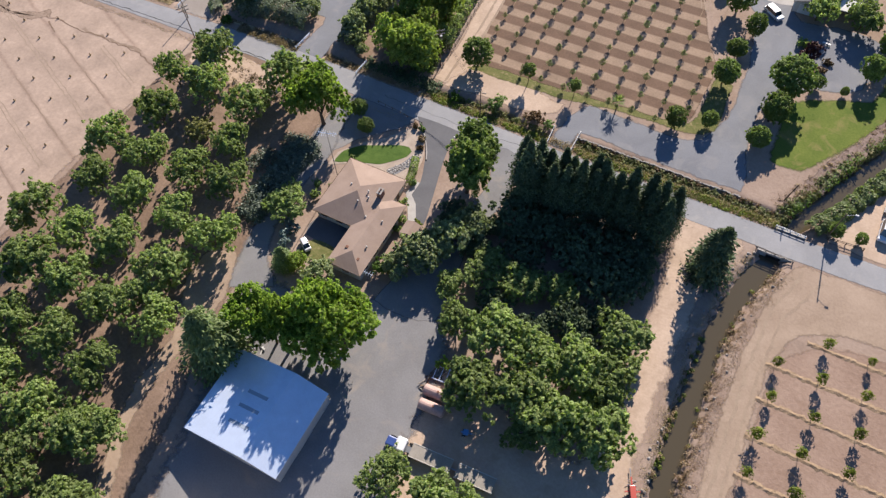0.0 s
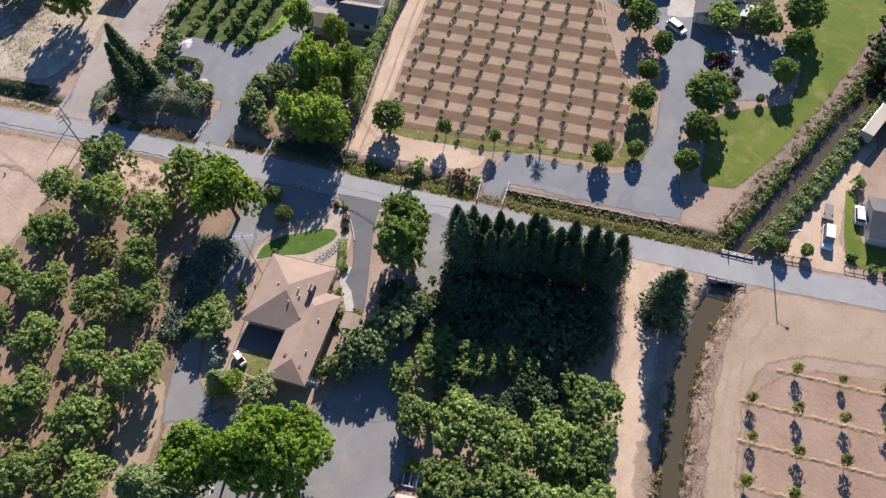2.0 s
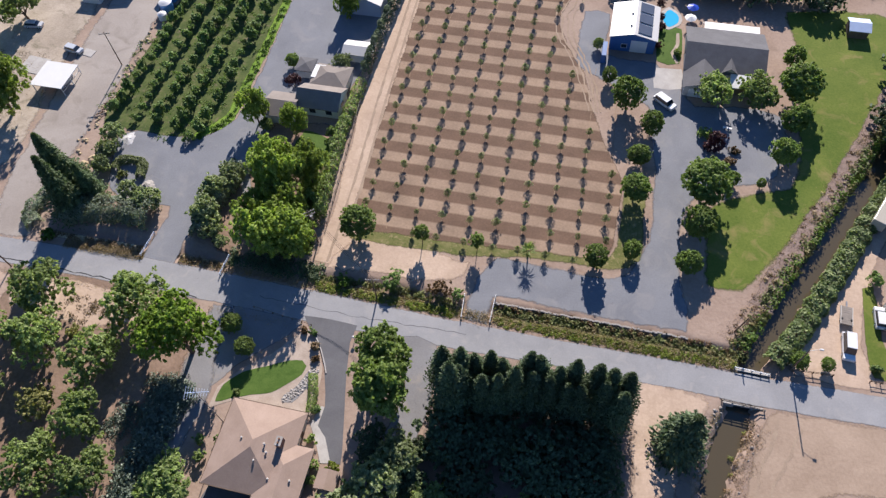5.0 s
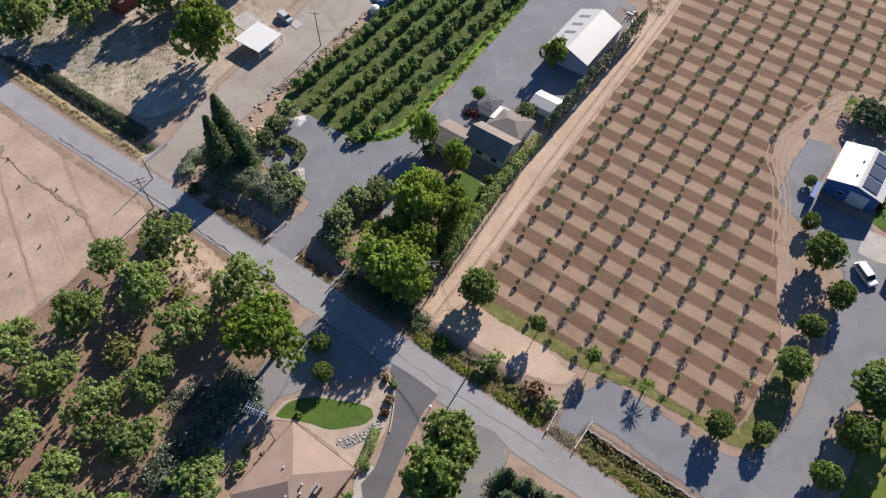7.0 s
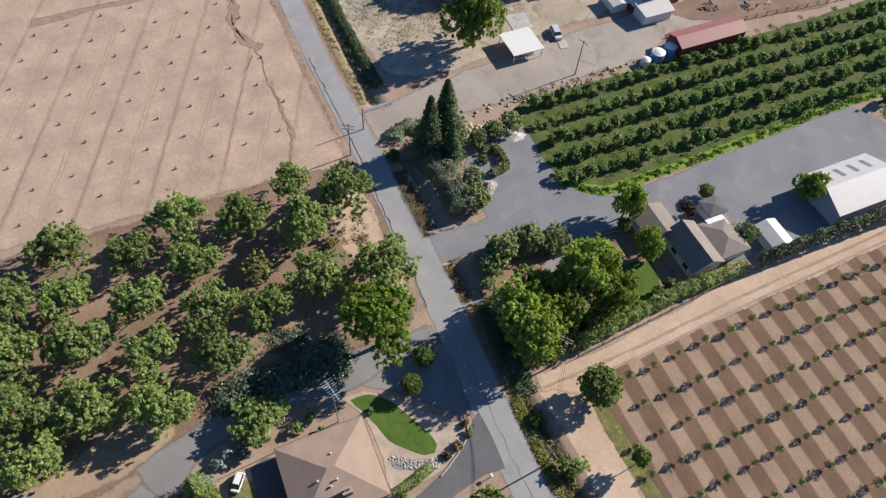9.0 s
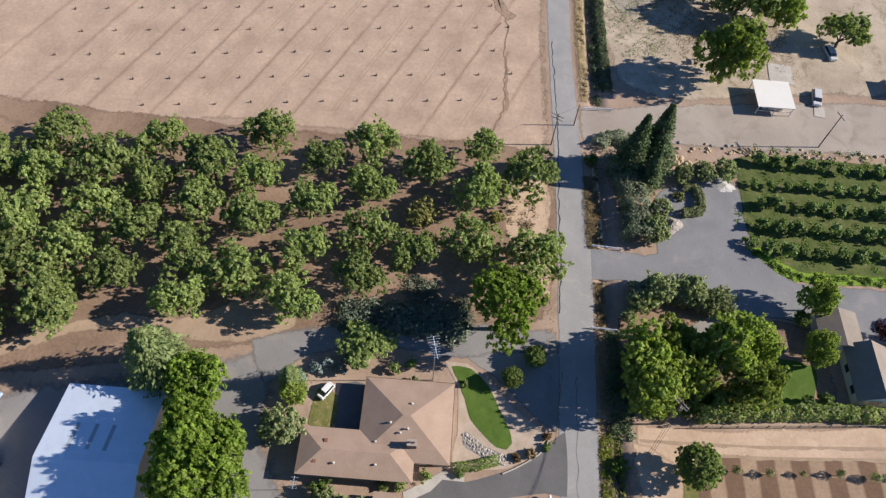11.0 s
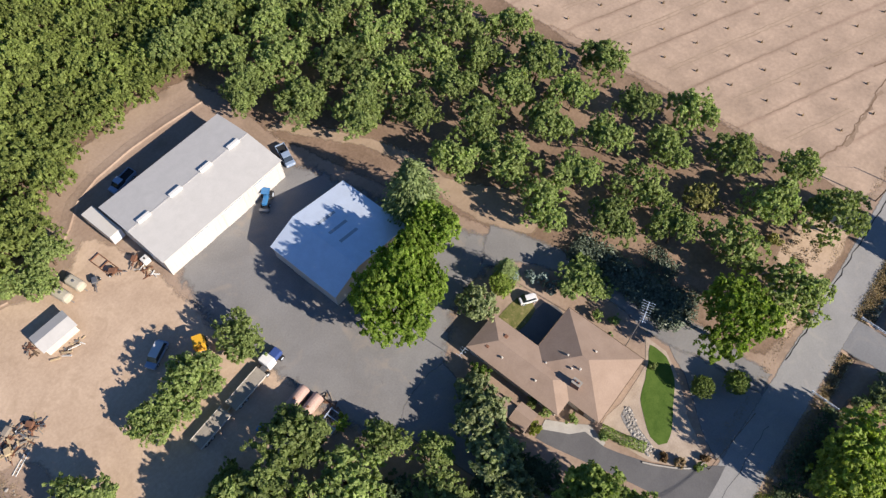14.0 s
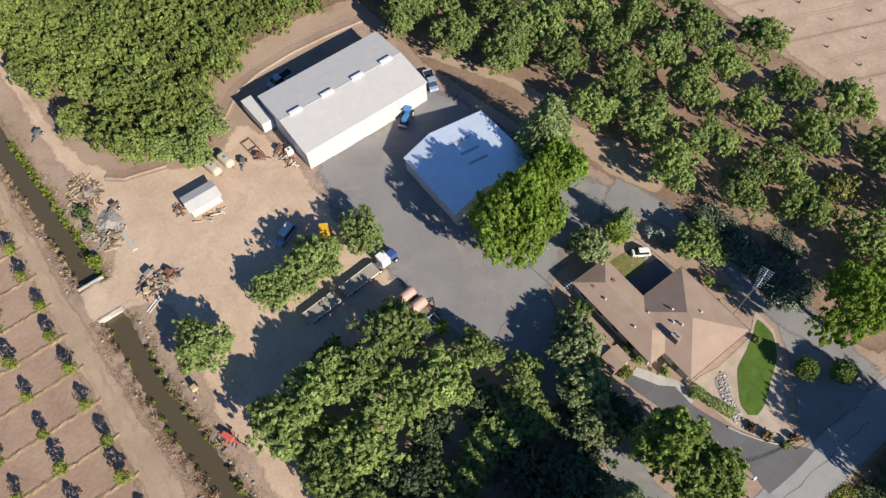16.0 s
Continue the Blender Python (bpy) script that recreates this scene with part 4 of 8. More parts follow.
part("lean_to_roof", Solid().add([(-138.3, 164.0, 3.3), (-133.2, 164.2, 2.7), (-133.2, 172.6, 2.7), (-138.3, 173.0, 3.3), (-138.3, 164.0, 3.15), (-133.2, 164.2, 2.55), (-133.2, 172.6, 2.55), (-138.3, 173.0, 3.15)],
                                [(0, 1, 2, 3), (7, 6, 5, 4), (0, 4, 5, 1), (1, 5, 6, 2), (2, 6, 7, 3), (3, 7, 4, 0)]), "white_metal", wh2, "low white lean-to roof")
part("wall", Solid().box(-138.3, 164.4, 0, -133.6, 172.2, 2.6), "white_paint", wh2, "white lean-to wall")
gabled("shed", "open-sided red-roofed shed at the yard's far side", (-179.2, 120.4, -172.0, 133.5), 2.7, 1.0, "y", "red_wall", "red_roof")
gabled("shed", "little white-roofed shed by the farm building", (-145.0, 159.6, -140.2, 163.6), 2.3, 0.4, "x", "white_paint", "white_metal")
gabled("shed", "small cream-walled equipment shed in the yard", (-13.6, -8.6, -8.0, -5.2), 2.2, 0.45, "x", "stucco", "pale_roof")

gabled("shed", "long low white-roofed shed beyond the bare field", (-207.0, 14.0, -195.6, 55.0), 2.8, 1.2, "y", "white_metal", "white_metal")

# eastern neighbours
# Wall blue carries the shade of a pale wall turned from the sun.
sb = gabled("garage_shed", "big white garage, walls tinted shade blue, solar panels on its roof", (-14.2, 165.4, -4.3, 176.6), 4.0, 1.2, "y", "deep_blue", "white_metal",
            [(-11.0, 165.4, 1.0, 1.2, 1.0, "y-")])
for k in range(3):
    y = 165.9 + 3.7 * k
    p = part("solar_panel", Solid().add([(-8.5, y, 5.2), (-5.4, y, 4.44), (-5.4, y + 3.1, 4.44), (-8.5, y + 3.1, 5.2), (-8.5, y, 5.14), (-5.4, y, 4.38), (-5.4, y + 3.1, 4.38), (-8.5, y + 3.1, 5.14)],
                                   [(0, 1, 2, 3), (7, 6, 5, 4), (0, 4, 5, 1), (1, 5, 6, 2), (2, 6, 7, 3), (3, 7, 4, 0)]), "solar", sb, "dark solar panel")
for y in (168.2, 172.4):
    part("roof_vent", Solid().tube((-10.1, y, 4.8), (-10.1, y, 5.35), 0.2, 0.2, 8), "steel", sb, "small roof vent pipe")
part("carport_leaf", Solid().box(-15.6, 160.6, 0.05, -14.6, 165.2, 2.3), "deep_blue", sb, "side store tinted shade blue")
part("garage_door", Solid().box(-9.6, 165.32, 0.05, -6.0, 165.39, 3.2), "white_paint", sb, "white garage door, shut")
eh = thing("house", "large grey-shingled house with dormer gables", "house")
part("wall", Solid().box(2.6, 158.4, 0, 18.4, 172.2, 2.95), "stucco", eh)
for p in ([(2.0, 158.2, 3.1), (19.0, 158.2, 3.1), (19.0, 164.6, 5.5), (2.0, 164.6, 5.5)], [(19.0, 172.4, 3.2), (2.0, 172.4, 3.2), (2.0, 164.6, 5.5), (19.0, 164.6, 5.5)]):
    part("roof", Solid().add(p + [(x, y, z - 0.14) for x, y, z in p], [(0, 1, 2, 3), (7, 6, 5, 4), (0, 4, 5, 1), (1, 5, 6, 2), (2, 6, 7, 3), (3, 7, 4, 0)]), "grey_shingle", eh, "dark grey shingle roof slope")
for r in slopes(10.0, 158.6, 13.2, 163.4, 3.3, 1.2, "y", 0.2):
    part("dormer_roof", r, "grey_shingle", eh, "small dormer gable roof")
part("gable_wall", gable_walls(10.2, 158.8, 13.0, 163.0, 3.25, 1.1, "y"), "stucco", eh)
for x in (2.6, 18.4):
    part("gable_wall", Solid().add([(x, 158.4, 2.9), (x, 172.2, 2.9), (x, 172.2, 3.1), (x, 164.6, 5.34), (x, 158.4, 3.0)], [(0, 1, 2, 3, 4)]), "stucco", eh)
for r in slopes(2.3, 153.4, 9.8, 163.0, 2.95, 1.25, "y", 0.3):
    part("roof", r, "grey_shingle", eh, "dark grey shingle wing roof")
part("wall", gable_walls(2.6, 153.6, 9.5, 163.0, 2.85, 1.2, "y"), "stucco", eh)
part("garage_door", Solid().box(3.6, 153.5, 0.05, 8.6, 153.58, 2.3), "white_paint", eh, "white garage door, shut")
part("porch_roof", Solid().add([(11.8, 155.0, 2.6), (16.0, 155.0, 2.6), (16.0, 159.0, 3.3), (11.8, 159.0, 3.3), (11.8, 155.0, 2.45), (16.0, 155.0, 2.45), (16.0, 159.0, 3.15), (11.8, 159.0, 3.15)],
                             [(0, 1, 2, 3), (7, 6, 5, 4), (0, 4, 5, 1), (1, 5, 6, 2), (2, 6, 7, 3), (3, 7, 4, 0)]), "white_paint", eh, "white porch roof")
part("patio_roof", Solid().box(6.2, 171.7, 2.62, 18.2, 175.2, 2.77), "white_paint", eh, "long white patio roof")
for x in (6.0, 11.8, 17.6):
    part("post", Solid().box(x - 0.07, 174.9, 0, x + 0.07, 175.05, 2.62), "white_paint", eh)
gabled("house", "brown-roofed house beside a bright lawn", (38.4, 99.8, 47.0, 108.6), 2.7, 1.7, "x", "stucco", "grey_shingle", [(38.4, 104.0, 0.9, 1.4, 1.2, "x-")])
gabled("shed", "small dark shed at the lawn's end", (38.0, 178.6, 42.0, 182.6), 2.3, 0.6, "x", "timber", "galvanised")
gs = gabled("garden_shed", "little brown-roofed garden shed by the driveway", (-48.6, 57.9, -45.6, 60.6), 2.1, 0.55, "y", "stucco", "shingle", over=0.2)
part("lean_to_roof", Solid().box(-47.6, 52.6, 1.85, -45.4, 57.6, 1.95), "shingle", gs, "flat brown lean-to roof")
for x, y in ((-47.5, 52.7), (-45.5, 52.7), (-45.5, 55.2)):
    part("post", Solid().box(x - 0.05, y - 0.05, 0, x + 0.05, y + 0.05, 1.85), "timber", gs)


# ---- trees ----
def leaves_mesh(name, pos, nrm, size, rng, mat, slim=0.55, along=None):
    """One rhombic leaf or spray at each place, turned about its normal."""
    n = len(pos)
    nrm = nrm / np.linalg.norm(nrm, axis=1, keepdims=True)
    ref = rng.normal(size=(n, 3)) if along is None else along + 0.25 * rng.normal(size=(n, 3))
    t = ref - (ref * nrm).sum(1, keepdims=True) * nrm
    t /= np.linalg.norm(t, axis=1, keepdims=True) + 1e-9
    b = np.cross(nrm, t)
    s = (size * rng.uniform(0.7, 1.3, n))[:, None]
    bend = nrm * s * 0.18
    v = np.stack([pos - t * s - bend, pos - b * s * slim, pos + t * s - bend, pos + b * s * slim], 1).reshape(-1, 3)
    k = np.arange(n)[:, None] * 4
    me = bpy.data.meshes.new(name)
    me.vertices.add(4 * n)
    me.vertices.foreach_set("co", v.astype(np.float32).ravel())
    me.loops.add(4 * n)
    me.loops.foreach_set("vertex_index", np.arange(4 * n, dtype=np.int32))
    me.polygons.add(n)
    me.polygons.foreach_set("loop_start", (np.arange(n, dtype=np.int32) * 4))
    me.materials.append(M[mat])
    me.update(calc_edges=True)
    me.validate()
    return me


def broad_crown(name, mat, seed, radius, base, height, lobes, count, size, spread=0.62, lobe_r=(0.34, 0.52), up=0.5, low=0.35, tall=1.2, stray=0.12):
    """Foliage in leafy shoots over the lobes of an uneven crown, with dark gaps between the shoots."""
    rng = np.random.default_rng(seed)
    half = (height - base) / 2
    zc = base + half
    cs, rs = [], []
    for k in range(lobes):
        d = rng.normal(size=3)
        d /= np.linalg.norm(d)
        d[2] = abs(d[2]) - low if low < 0.5 else d[2]
        q = spread * rng.uniform(0.55, 1.1)
        cs.append((d[0] * radius * q, d[1] * radius * q, zc + d[2] * half * q))
        rs.append(rng.uniform(*lobe_r))
    cs.append((0, 0, zc + 0.25 * half))
    rs.append(lobe_r[1])
    cs, rs = np.array(cs), np.array(rs)
    scale = np.array([radius, radius, half])
    want = max(4, count // 11)
    n = want * 4
    w = rs ** 2 * rng.uniform(0.5, 1.5, len(rs))
    i = rng.choice(len(cs), n, p=w / w.sum())
    d = rng.normal(size=(n, 3))
    d[:, 2] += up
    d /= np.linalg.norm(d, axis=1, keepdims=True)
    p = cs[i] + d * rs[i][:, None] * (0.62 + 0.43 * rng.random((n, 1)) ** 0.7) * scale
    depth = np.min(np.linalg.norm((p[:, None] - cs[None]) / scale, axis=2) / rs[None], axis=1)
    keep = (depth > 0.5) & (p[:, 2] > base * 0.75)
    p, d = p[keep][:want], d[keep][:want]
    loose = rng.random(len(p)) < stray
    p[loose] += d[loose] * size * rng.uniform(0.6, 2.4, (loose.sum(), 1)) + np.array([0, 0, 0.6 * size])
    per = 13
    k = np.repeat(np.arange(len(p)), per)
    tuft = size * 1.35 * rng.uniform(0.6, 1.4, len(p))[k]
    e = rng.normal(size=(len(k), 3)) + 0.6 * d[k] + np.array([0, 0, 0.4])
    e /= np.linalg.norm(e, axis=1, keepdims=True)
    pos = p[k] + e * (tuft * rng.uniform(0.4, 1.1, len(k)))[:, None] * np.array([0.9, 0.9, tall])
    nrm = 0.7 * e + 0.3 * d[k] + 0.5 * rng.normal(size=(len(k), 3)) + np.array([0, 0, 0.25])
    return leaves_mesh(name, pos, nrm, size * 1.1, rng, mat, 0.48)


def spindle_crown(name, mat, seed, radius, base, height, count, size, belly=0.45, lean=0.0):
    """A small compact crown, one upright body of leaves drawn to a point."""
    rng = np.random.default_rng(seed)
    f = rng.random(count)
    prof = np.where(f < belly, (f / belly) ** 0.6, ((1 - f) / (1 - belly)) ** 0.75)
    a = rng.uniform(0, 2 * np.pi, count)
    r = radius * prof * (0.35 + 0.65 * rng.random(count) ** 0.5) * (1 + 0.25 * np.sin(2 * a + 7 * f + seed)) + 0.03
    pos = np.stack([np.cos(a) * r + lean * f, np.sin(a) * r, base + f * (height - base)], 1) + rng.normal(size=(count, 3)) * 0.05
    nrm = np.stack([np.cos(a), np.sin(a), 0.5 * np.ones(count)], 1) + 0.6 * rng.normal(size=(count, 3))
    return leaves_mesh(name, pos, nrm, size, rng, mat, 0.5)


def cone_crown(name, mat, seed, radius, base, height, count, size, power=0.85, droop=0.35, whorls=16, column=0.0):
    """A conifer's crown of boughs in uneven tiers, each bough a row of drooping sprays."""
    rng = np.random.default_rng(seed)
    per = 16
    nb = max(8, count // per)
    f = rng.random(nb) ** (0.8 if column else 1.3)
    if not column:
        f = np.clip(0.65 * f + 0.35 * np.round(f * whorls) / whorls, 0, 1)
    a = rng.uniform(0, 2 * np.pi, nb)
    taper = (1 - f ** column) ** 0.8 if column else (1 - f) ** power
    reach = radius * taper * np.clip(0.82 + 0.2 * rng.normal(size=nb), 0.45, 1.3) + 0.2
    k = np.repeat(np.arange(nb), per)
    q = 0.3 + 0.7 * rng.random(len(k)) ** 0.7
    out = np.stack([np.cos(a), np.sin(a), np.zeros(nb)], 1)[k]
    side = np.stack([-np.sin(a), np.cos(a), np.zeros(nb)], 1)[k]
    r = reach[k] * q
    pos = out * r[:, None] + side * (rng.normal(size=len(k)) * (0.1 + 0.16 * reach[k] * q))[:, None]
    pos[:, 2] = base + f[k] * (height - base) - droop * r * 0.5 + 0.12 * reach[k] * rng.normal(size=len(k)) + (0.25 * r if column else 0)
    nrm = out * 0.5 + np.array([0, 0, 0.7]) + 0.45 * rng.normal(size=(len(k), 3))
    return leaves_mesh(name, pos, nrm, size, rng, mat, 0.42, out + np.array([0, 0, -droop if not column else 0.5]))


def trunk_mesh(name, mat, seed, r, fork, height, reach, limbs):
    rng = random.Random(seed)
    s = Solid()
    s.tube((0, 0, -0.1), (0.04 * height * rng.uniform(-1, 1), 0.04 * height * rng.uniform(-1, 1), fork), r * 1.25, r * 0.8, 7)
    for k in range(limbs):
        a = 6.283 * (k + rng.uniform(-0.3, 0.3)) / max(1, limbs)
        m = (0.45 * reach * math.cos(a), 0.45 * reach * math.sin(a), fork + (height - fork) * 0.35)
        e = (reach * math.cos(a + 0.3), reach * math.sin(a + 0.3), fork + (height - fork) * rng.uniform(0.55, 0.85))
        s.tube((0, 0, fork * 0.85), m, r * 0.6, r * 0.4, 5)
        s.tube(m, e, r * 0.4, r * 0.12, 5)
    if limbs < 2:
        s.tube((0, 0, fork), (0, 0, height * 0.95), r * 0.8, r * 0.1, 6)
    return s.mesh(name, mat)


def tree_kind(name, label, category, group, crowns, trunk):
    """One model tree for each crown mesh; they stand out of use until copied."""
    made = []
    for me in crowns:
        t = thing(name, label, category, group)
        part("trunk", trunk, None, t)
        part("crown", me, None, t)
        made.append(t)
    return made


USED = set()


def plant(kind, x, y, size=1.0, seed=0, z=0.0, tall=1.0, own=False):
    rng = random.Random(int(x * 131) + int(y * 17) + seed)
    t = kind[rng.randrange(len(kind))]
    m = Matrix.LocRotScale((x, y, z), Euler((rng.uniform(-0.04, 0.04), rng.uniform(-0.04, 0.04), rng.uniform(0, 6.283))), (size * rng.uniform(0.94, 1.06), size, size * tall * rng.uniform(0.93, 1.07)))
    if t.name not in USED:
        USED.add(t.name)
        t.matrix_basis = m
        return t
    return copy_thing(t, m @ Matrix.Diagonal((*(1 / v for v in t.scale), 1)) if own else m)


def spare(kind):
    for t in kind:
        if t.name not in USED:
            for o in (*t.children_recursive, t):
                bpy.data.objects.remove(o)


# orchard in offset rows, 9.9 m apart
WALNUT = tree_kind("walnut_tree", "mature orchard tree with dense rounded dark green crown", "tree", "orchard trees",
                   [broad_crown("walnut_crown", "leaf_walnut", 10 + k, 5.4, 0.5, 9.4, 18, 5000, 0.29, 0.82, (0.22, 0.42)) for k in range(4)],
                   trunk_mesh("walnut_trunk", "bark", 1, 0.2, 1.4, 5.2, 2.6, 4))
rng0 = random.Random(5)
for r in range(0, 13):
    y = 80.3 - 9.87 * r
    x0 = (-107.6 if r % 2 == 0 else -112.4) + (0.0 if r < 6 else 3.2 if r < 10 else 4.6)
    east = -90 if y > 75 else -86 if y > 65 else -82 if y > 45 else -76 if y > 15 else -72 if y > -2 else -61
    k = 0
    while x0 + 9.9 * k < east:
        x = x0 + 9.9 * k + rng0.uniform(-0.6, 0.6)
        if not (x > -102 and 75 < y) and not (abs(x + 97.4) < 3 and abs(y - 60.5) < 3):
            plant(WALNUT, x, y + rng0.uniform(-0.5, 0.5), rng0.uniform(0.82, 1.02) * (1.04 if y > 35 else 1.12))
        k += 1
for x, y, s in ((-89.2, 81.0, 1.1), (-76.8, 22.5, 0.9), (-73.7, 1.6, 0.95), (-68.7, -9.0, 0.95), (-64.2, -18.9, 0.95)):
    plant(WALNUT, x, y, s)
spare(WALNUT)
DENSE = tree_kind("orchard_tree", "close-set orchard tree merging with its neighbours", "tree", "close-set orchard trees",
                  [broad_crown("dense_crown", "leaf_dense", 30 + k, 5.0, 0.4, 8.6, 16, 2900, 0.34, 0.82, (0.22, 0.42)) for k in range(3)],
                  trunk_mesh("dense_trunk", "bark", 2, 0.2, 1.3, 5.0, 2.2, 4))


def inside(x, y, poly):
    c = False
    for (ax, ay), (bx, by) in zip(poly, poly[1:] + poly[:1]):
        if (ay > y) != (by > y) and x < (bx - ax) * (y - ay) / (by - ay) + ax:
            c = not c
    return c


DENSE_AREA = [(-107, -110), (5.5, -110), (3.5, -64), (2.0, -40), (0.6, -29), (-1.2, -23), (-5.5, -21.2), (-9, -21.5), (-14, -18.5), (-19, -18.5), (-24, -26), (-31, -30.5), (-43, -32.5), (-59, -31.5), (-72, -33), (-95, -31), (-106, -30)]
for r in range(0, 13):
    for k in range(0, 22):
        x, y = -116 + 5.9 * k + (2.9 if r % 2 else 0) + rng0.uniform(-0.8, 0.8), -30.0 - 6.2 * (r - 2) + rng0.uniform(-0.8, 0.8)
        if inside(x, y, DENSE_AREA) and not (-40 < x < 4 and y < -75 and (x + y) % 3 < 0):
            plant(DENSE, x, y, rng0.uniform(0.82, 1.05))
spare(DENSE)

# young trees in the banded field
YOUNG = tree_kind("young_tree", "slender grey-green young orchard tree, thinly leaved", "tree", "young orchard trees",
                  [spindle_crown("young_crown", "leaf_young", 50 + k, 0.85, 0.7, 2.4, 340, 0.14, 0.36, 0.1) for k in range(4)],
                  trunk_mesh("young_trunk", "bark", 3, 0.035, 0.7, 2.2, 0.5, 3))
count = 0
extra = []
for j in range(-1, 34):
    for i in range(-1, 30):
        x, y = -51.2 + 5.157 * i - 0.136 * j, 112.0 + 5.32 * j
        lim = -9 if y < 130 else -13 if y < 142 else -17.5 if y < 155 else -24 if y < 166 else -27 if y < 178 else -21 if y < 197 else 100
        if x > lim or x < -58.5 or (y < 108 and not -50 < x < -10):
            continue
        if count < 285 and x < 0:
            plant(YOUNG, x + rng0.uniform(-0.25, 0.25), y + rng0.uniform(-0.25, 0.25), rng0.uniform(0.7, 1.05), own=True)
            count += 1
        else:
            extra.append((x, y))
spare(YOUNG)
if extra:
    rng = np.random.default_rng(77)
    pos = np.concatenate([rng.normal(0, (0.4, 0.4, 0.5), (60, 3)) + np.array([x, y, 1.3]) for x, y in extra])
    ob = part("distant_young_trees", leaves_mesh("distant_young_trees", pos, rng.normal(size=pos.shape) + np.array([0, 0, 0.4]), 0.17, rng, "leaf_olive"), None)
    tagged(ob, "far rows of thin young orchard trees", "trees", kind="stuff")

EAST = tree_kind("orchard_sapling", "small bright green young tree on a tilled berm", "tree", "young trees by the canal",
                 [spindle_crown("sapling_crown", "leaf_lime", 60 + k, 0.95, 1.0, 2.75, 360, 0.16, 0.4) for k in range(3)],
                 trunk_mesh("sapling_trunk", "bark", 4, 0.04, 0.9, 2.0, 0.4, 3))
for j in range(0, 26):
    for i in range(0, 9):
        x, y = 20.0 + 6.87 * i + 0.3 * (j % 2), 63.8 - 6.81 * j
        if i >= 1 and j == 0:
            plant(EAST, x, y + 6.81, rng0.uniform(0.8, 1.15))
        if i < 5 + (j < 12) * 4:
            plant(EAST, x + rng0.uniform(-0.25, 0.25), y + rng0.uniform(-0.25, 0.25), rng0.uniform(0.9, 1.25))
spare(EAST)
for j in range(-1, 24):
    y = 63.8 - 6.81 * j
    rngb = np.random.default_rng(j + 90)
    n = 120
    xs = np.linspace(18.6 if j >= 0 else 24, 80, n)
    s = Solid()
    prof = rngb.uniform(0.04, 0.16, n)
    yy = y - 0.45 + rngb.normal(0, 0.08, n)
    v = []
    for k in range(n):
        w = rngb.uniform(0.35, 0.6)
        v += [(xs[k], yy[k] - w, 0.03), (xs[k], yy[k], prof[k] + 0.04), (xs[k], yy[k] + w, 0.03)]
    f = []
    for k in range(n - 1):
        f += [(3 * k, 3 * k + 3, 3 * k + 4, 3 * k + 1), (3 * k + 1, 3 * k + 4, 3 * k + 5, 3 * k + 2)]
    tagged(part("soil_berm", s.add(v, f), "berm", None), "low ridge of dark soil along a tree row", "berm", "soil berms", "structure")

# saplings staked out in the bare field
STAKE = thing("staked_sapling", "tiny dry sapling tied to a stake in bare soil", "sapling", "saplings in the bare field")
part("stake", Solid().box(-0.03, -0.03, 0, 0.03, 0.03, 0.75), "timber", STAKE)
part("tuft", spindle_crown("tuft", "leaf_dry", 70, 0.2, 0.05, 0.5, 46, 0.12), None, STAKE)
first = True
for k in range(-1, 7):
    for r in range(-9, 6):
        y = 41.86 + 0.47 * k + (3.6 if k % 2 else 0.0) + 7.22 * r + rng0.uniform(-0.2, 0.2)
        x = -172.4 + 7.53 * k - 0.125 * (y - 45) + rng0.uniform(-0.2, 0.2)
        if y > 77 or x > -121 or x < -182:
            continue
        m = pose(x, y, 0.02, 0, 0, rng0.uniform(0, 360))
        if first:
            STAKE.matrix_basis = m
            first = False
        else:
            copy_thing(STAKE, m)

# bushy crop rows
ROW = tree_kind("row_bush", "leafy bush in a weedy crop row", "bush", "crop row bushes",
                [broad_crown("row_crown", "leaf_row", 80 + k, 1.5, 0.2, 2.9, 7, 520, 0.28, 0.6, (0.35, 0.55)) for k in range(3)],
                trunk_mesh("row_trunk", "bark", 5, 0.08, 0.6, 2.4, 0.8, 3))
for i in range(8):
    for k in range(34):
        x, y = -118.0 + 5.2 * i + rng0.uniform(-0.3, 0.3), 124.5 + 3.3 * k + (2.0 if i in (0, 5) else 0) + rng0.uniform(-0.5, 0.5)
        if i > 4 and y < 205 - 2.0 * (7 - i) or y > 236:
            continue
        plant(ROW, x, y, rng0.uniform(0.75, 1.12))
spare(ROW)

# tall trees
BRIGHT = tree_kind("maple_tree", "tall spreading tree with bright green leaves", "tree", "bright green shade trees",
                   [broad_crown("bright_crown", "leaf_bright", 100 + k, 6.4, 1.2, 11.5, 24, 9600, 0.3, 0.8, (0.2, 0.38)) for k in range(3)],
                   trunk_mesh("bright_trunk", "bark", 6, 0.36, 2.6, 9.0, 3.4, 5))
for x, y, s, tl in ((-46.2, 34.2, 1.05, 1.4), (-50.6, 31.6, 0.75, 1.5), (-61.8, 29.6, 0.8, 1.3), (-57.4, 29.2, 0.62, 1.4), (-77.4, 75.6, 0.98, 1.08), (-54.6, 31.0, 0.66, 1.5), (-50.2, 34.0, 0.84, 1.4)):
    plant(BRIGHT, x, y, s, tall=tl)
spare(BRIGHT)
MAPLE = tree_kind("ash_tree", "broad yellow-green garden tree", "tree", "",
                  [broad_crown("ash_crown", "leaf_maple", 110 + k, 6.2, 0.8, 11.0, 24, 8600, 0.31, 0.74, (0.24, 0.4), 0.4, 0.8) for k in range(2)],
                  trunk_mesh("ash_trunk", "bark", 7, 0.3, 2.2, 8.0, 3.0, 5))
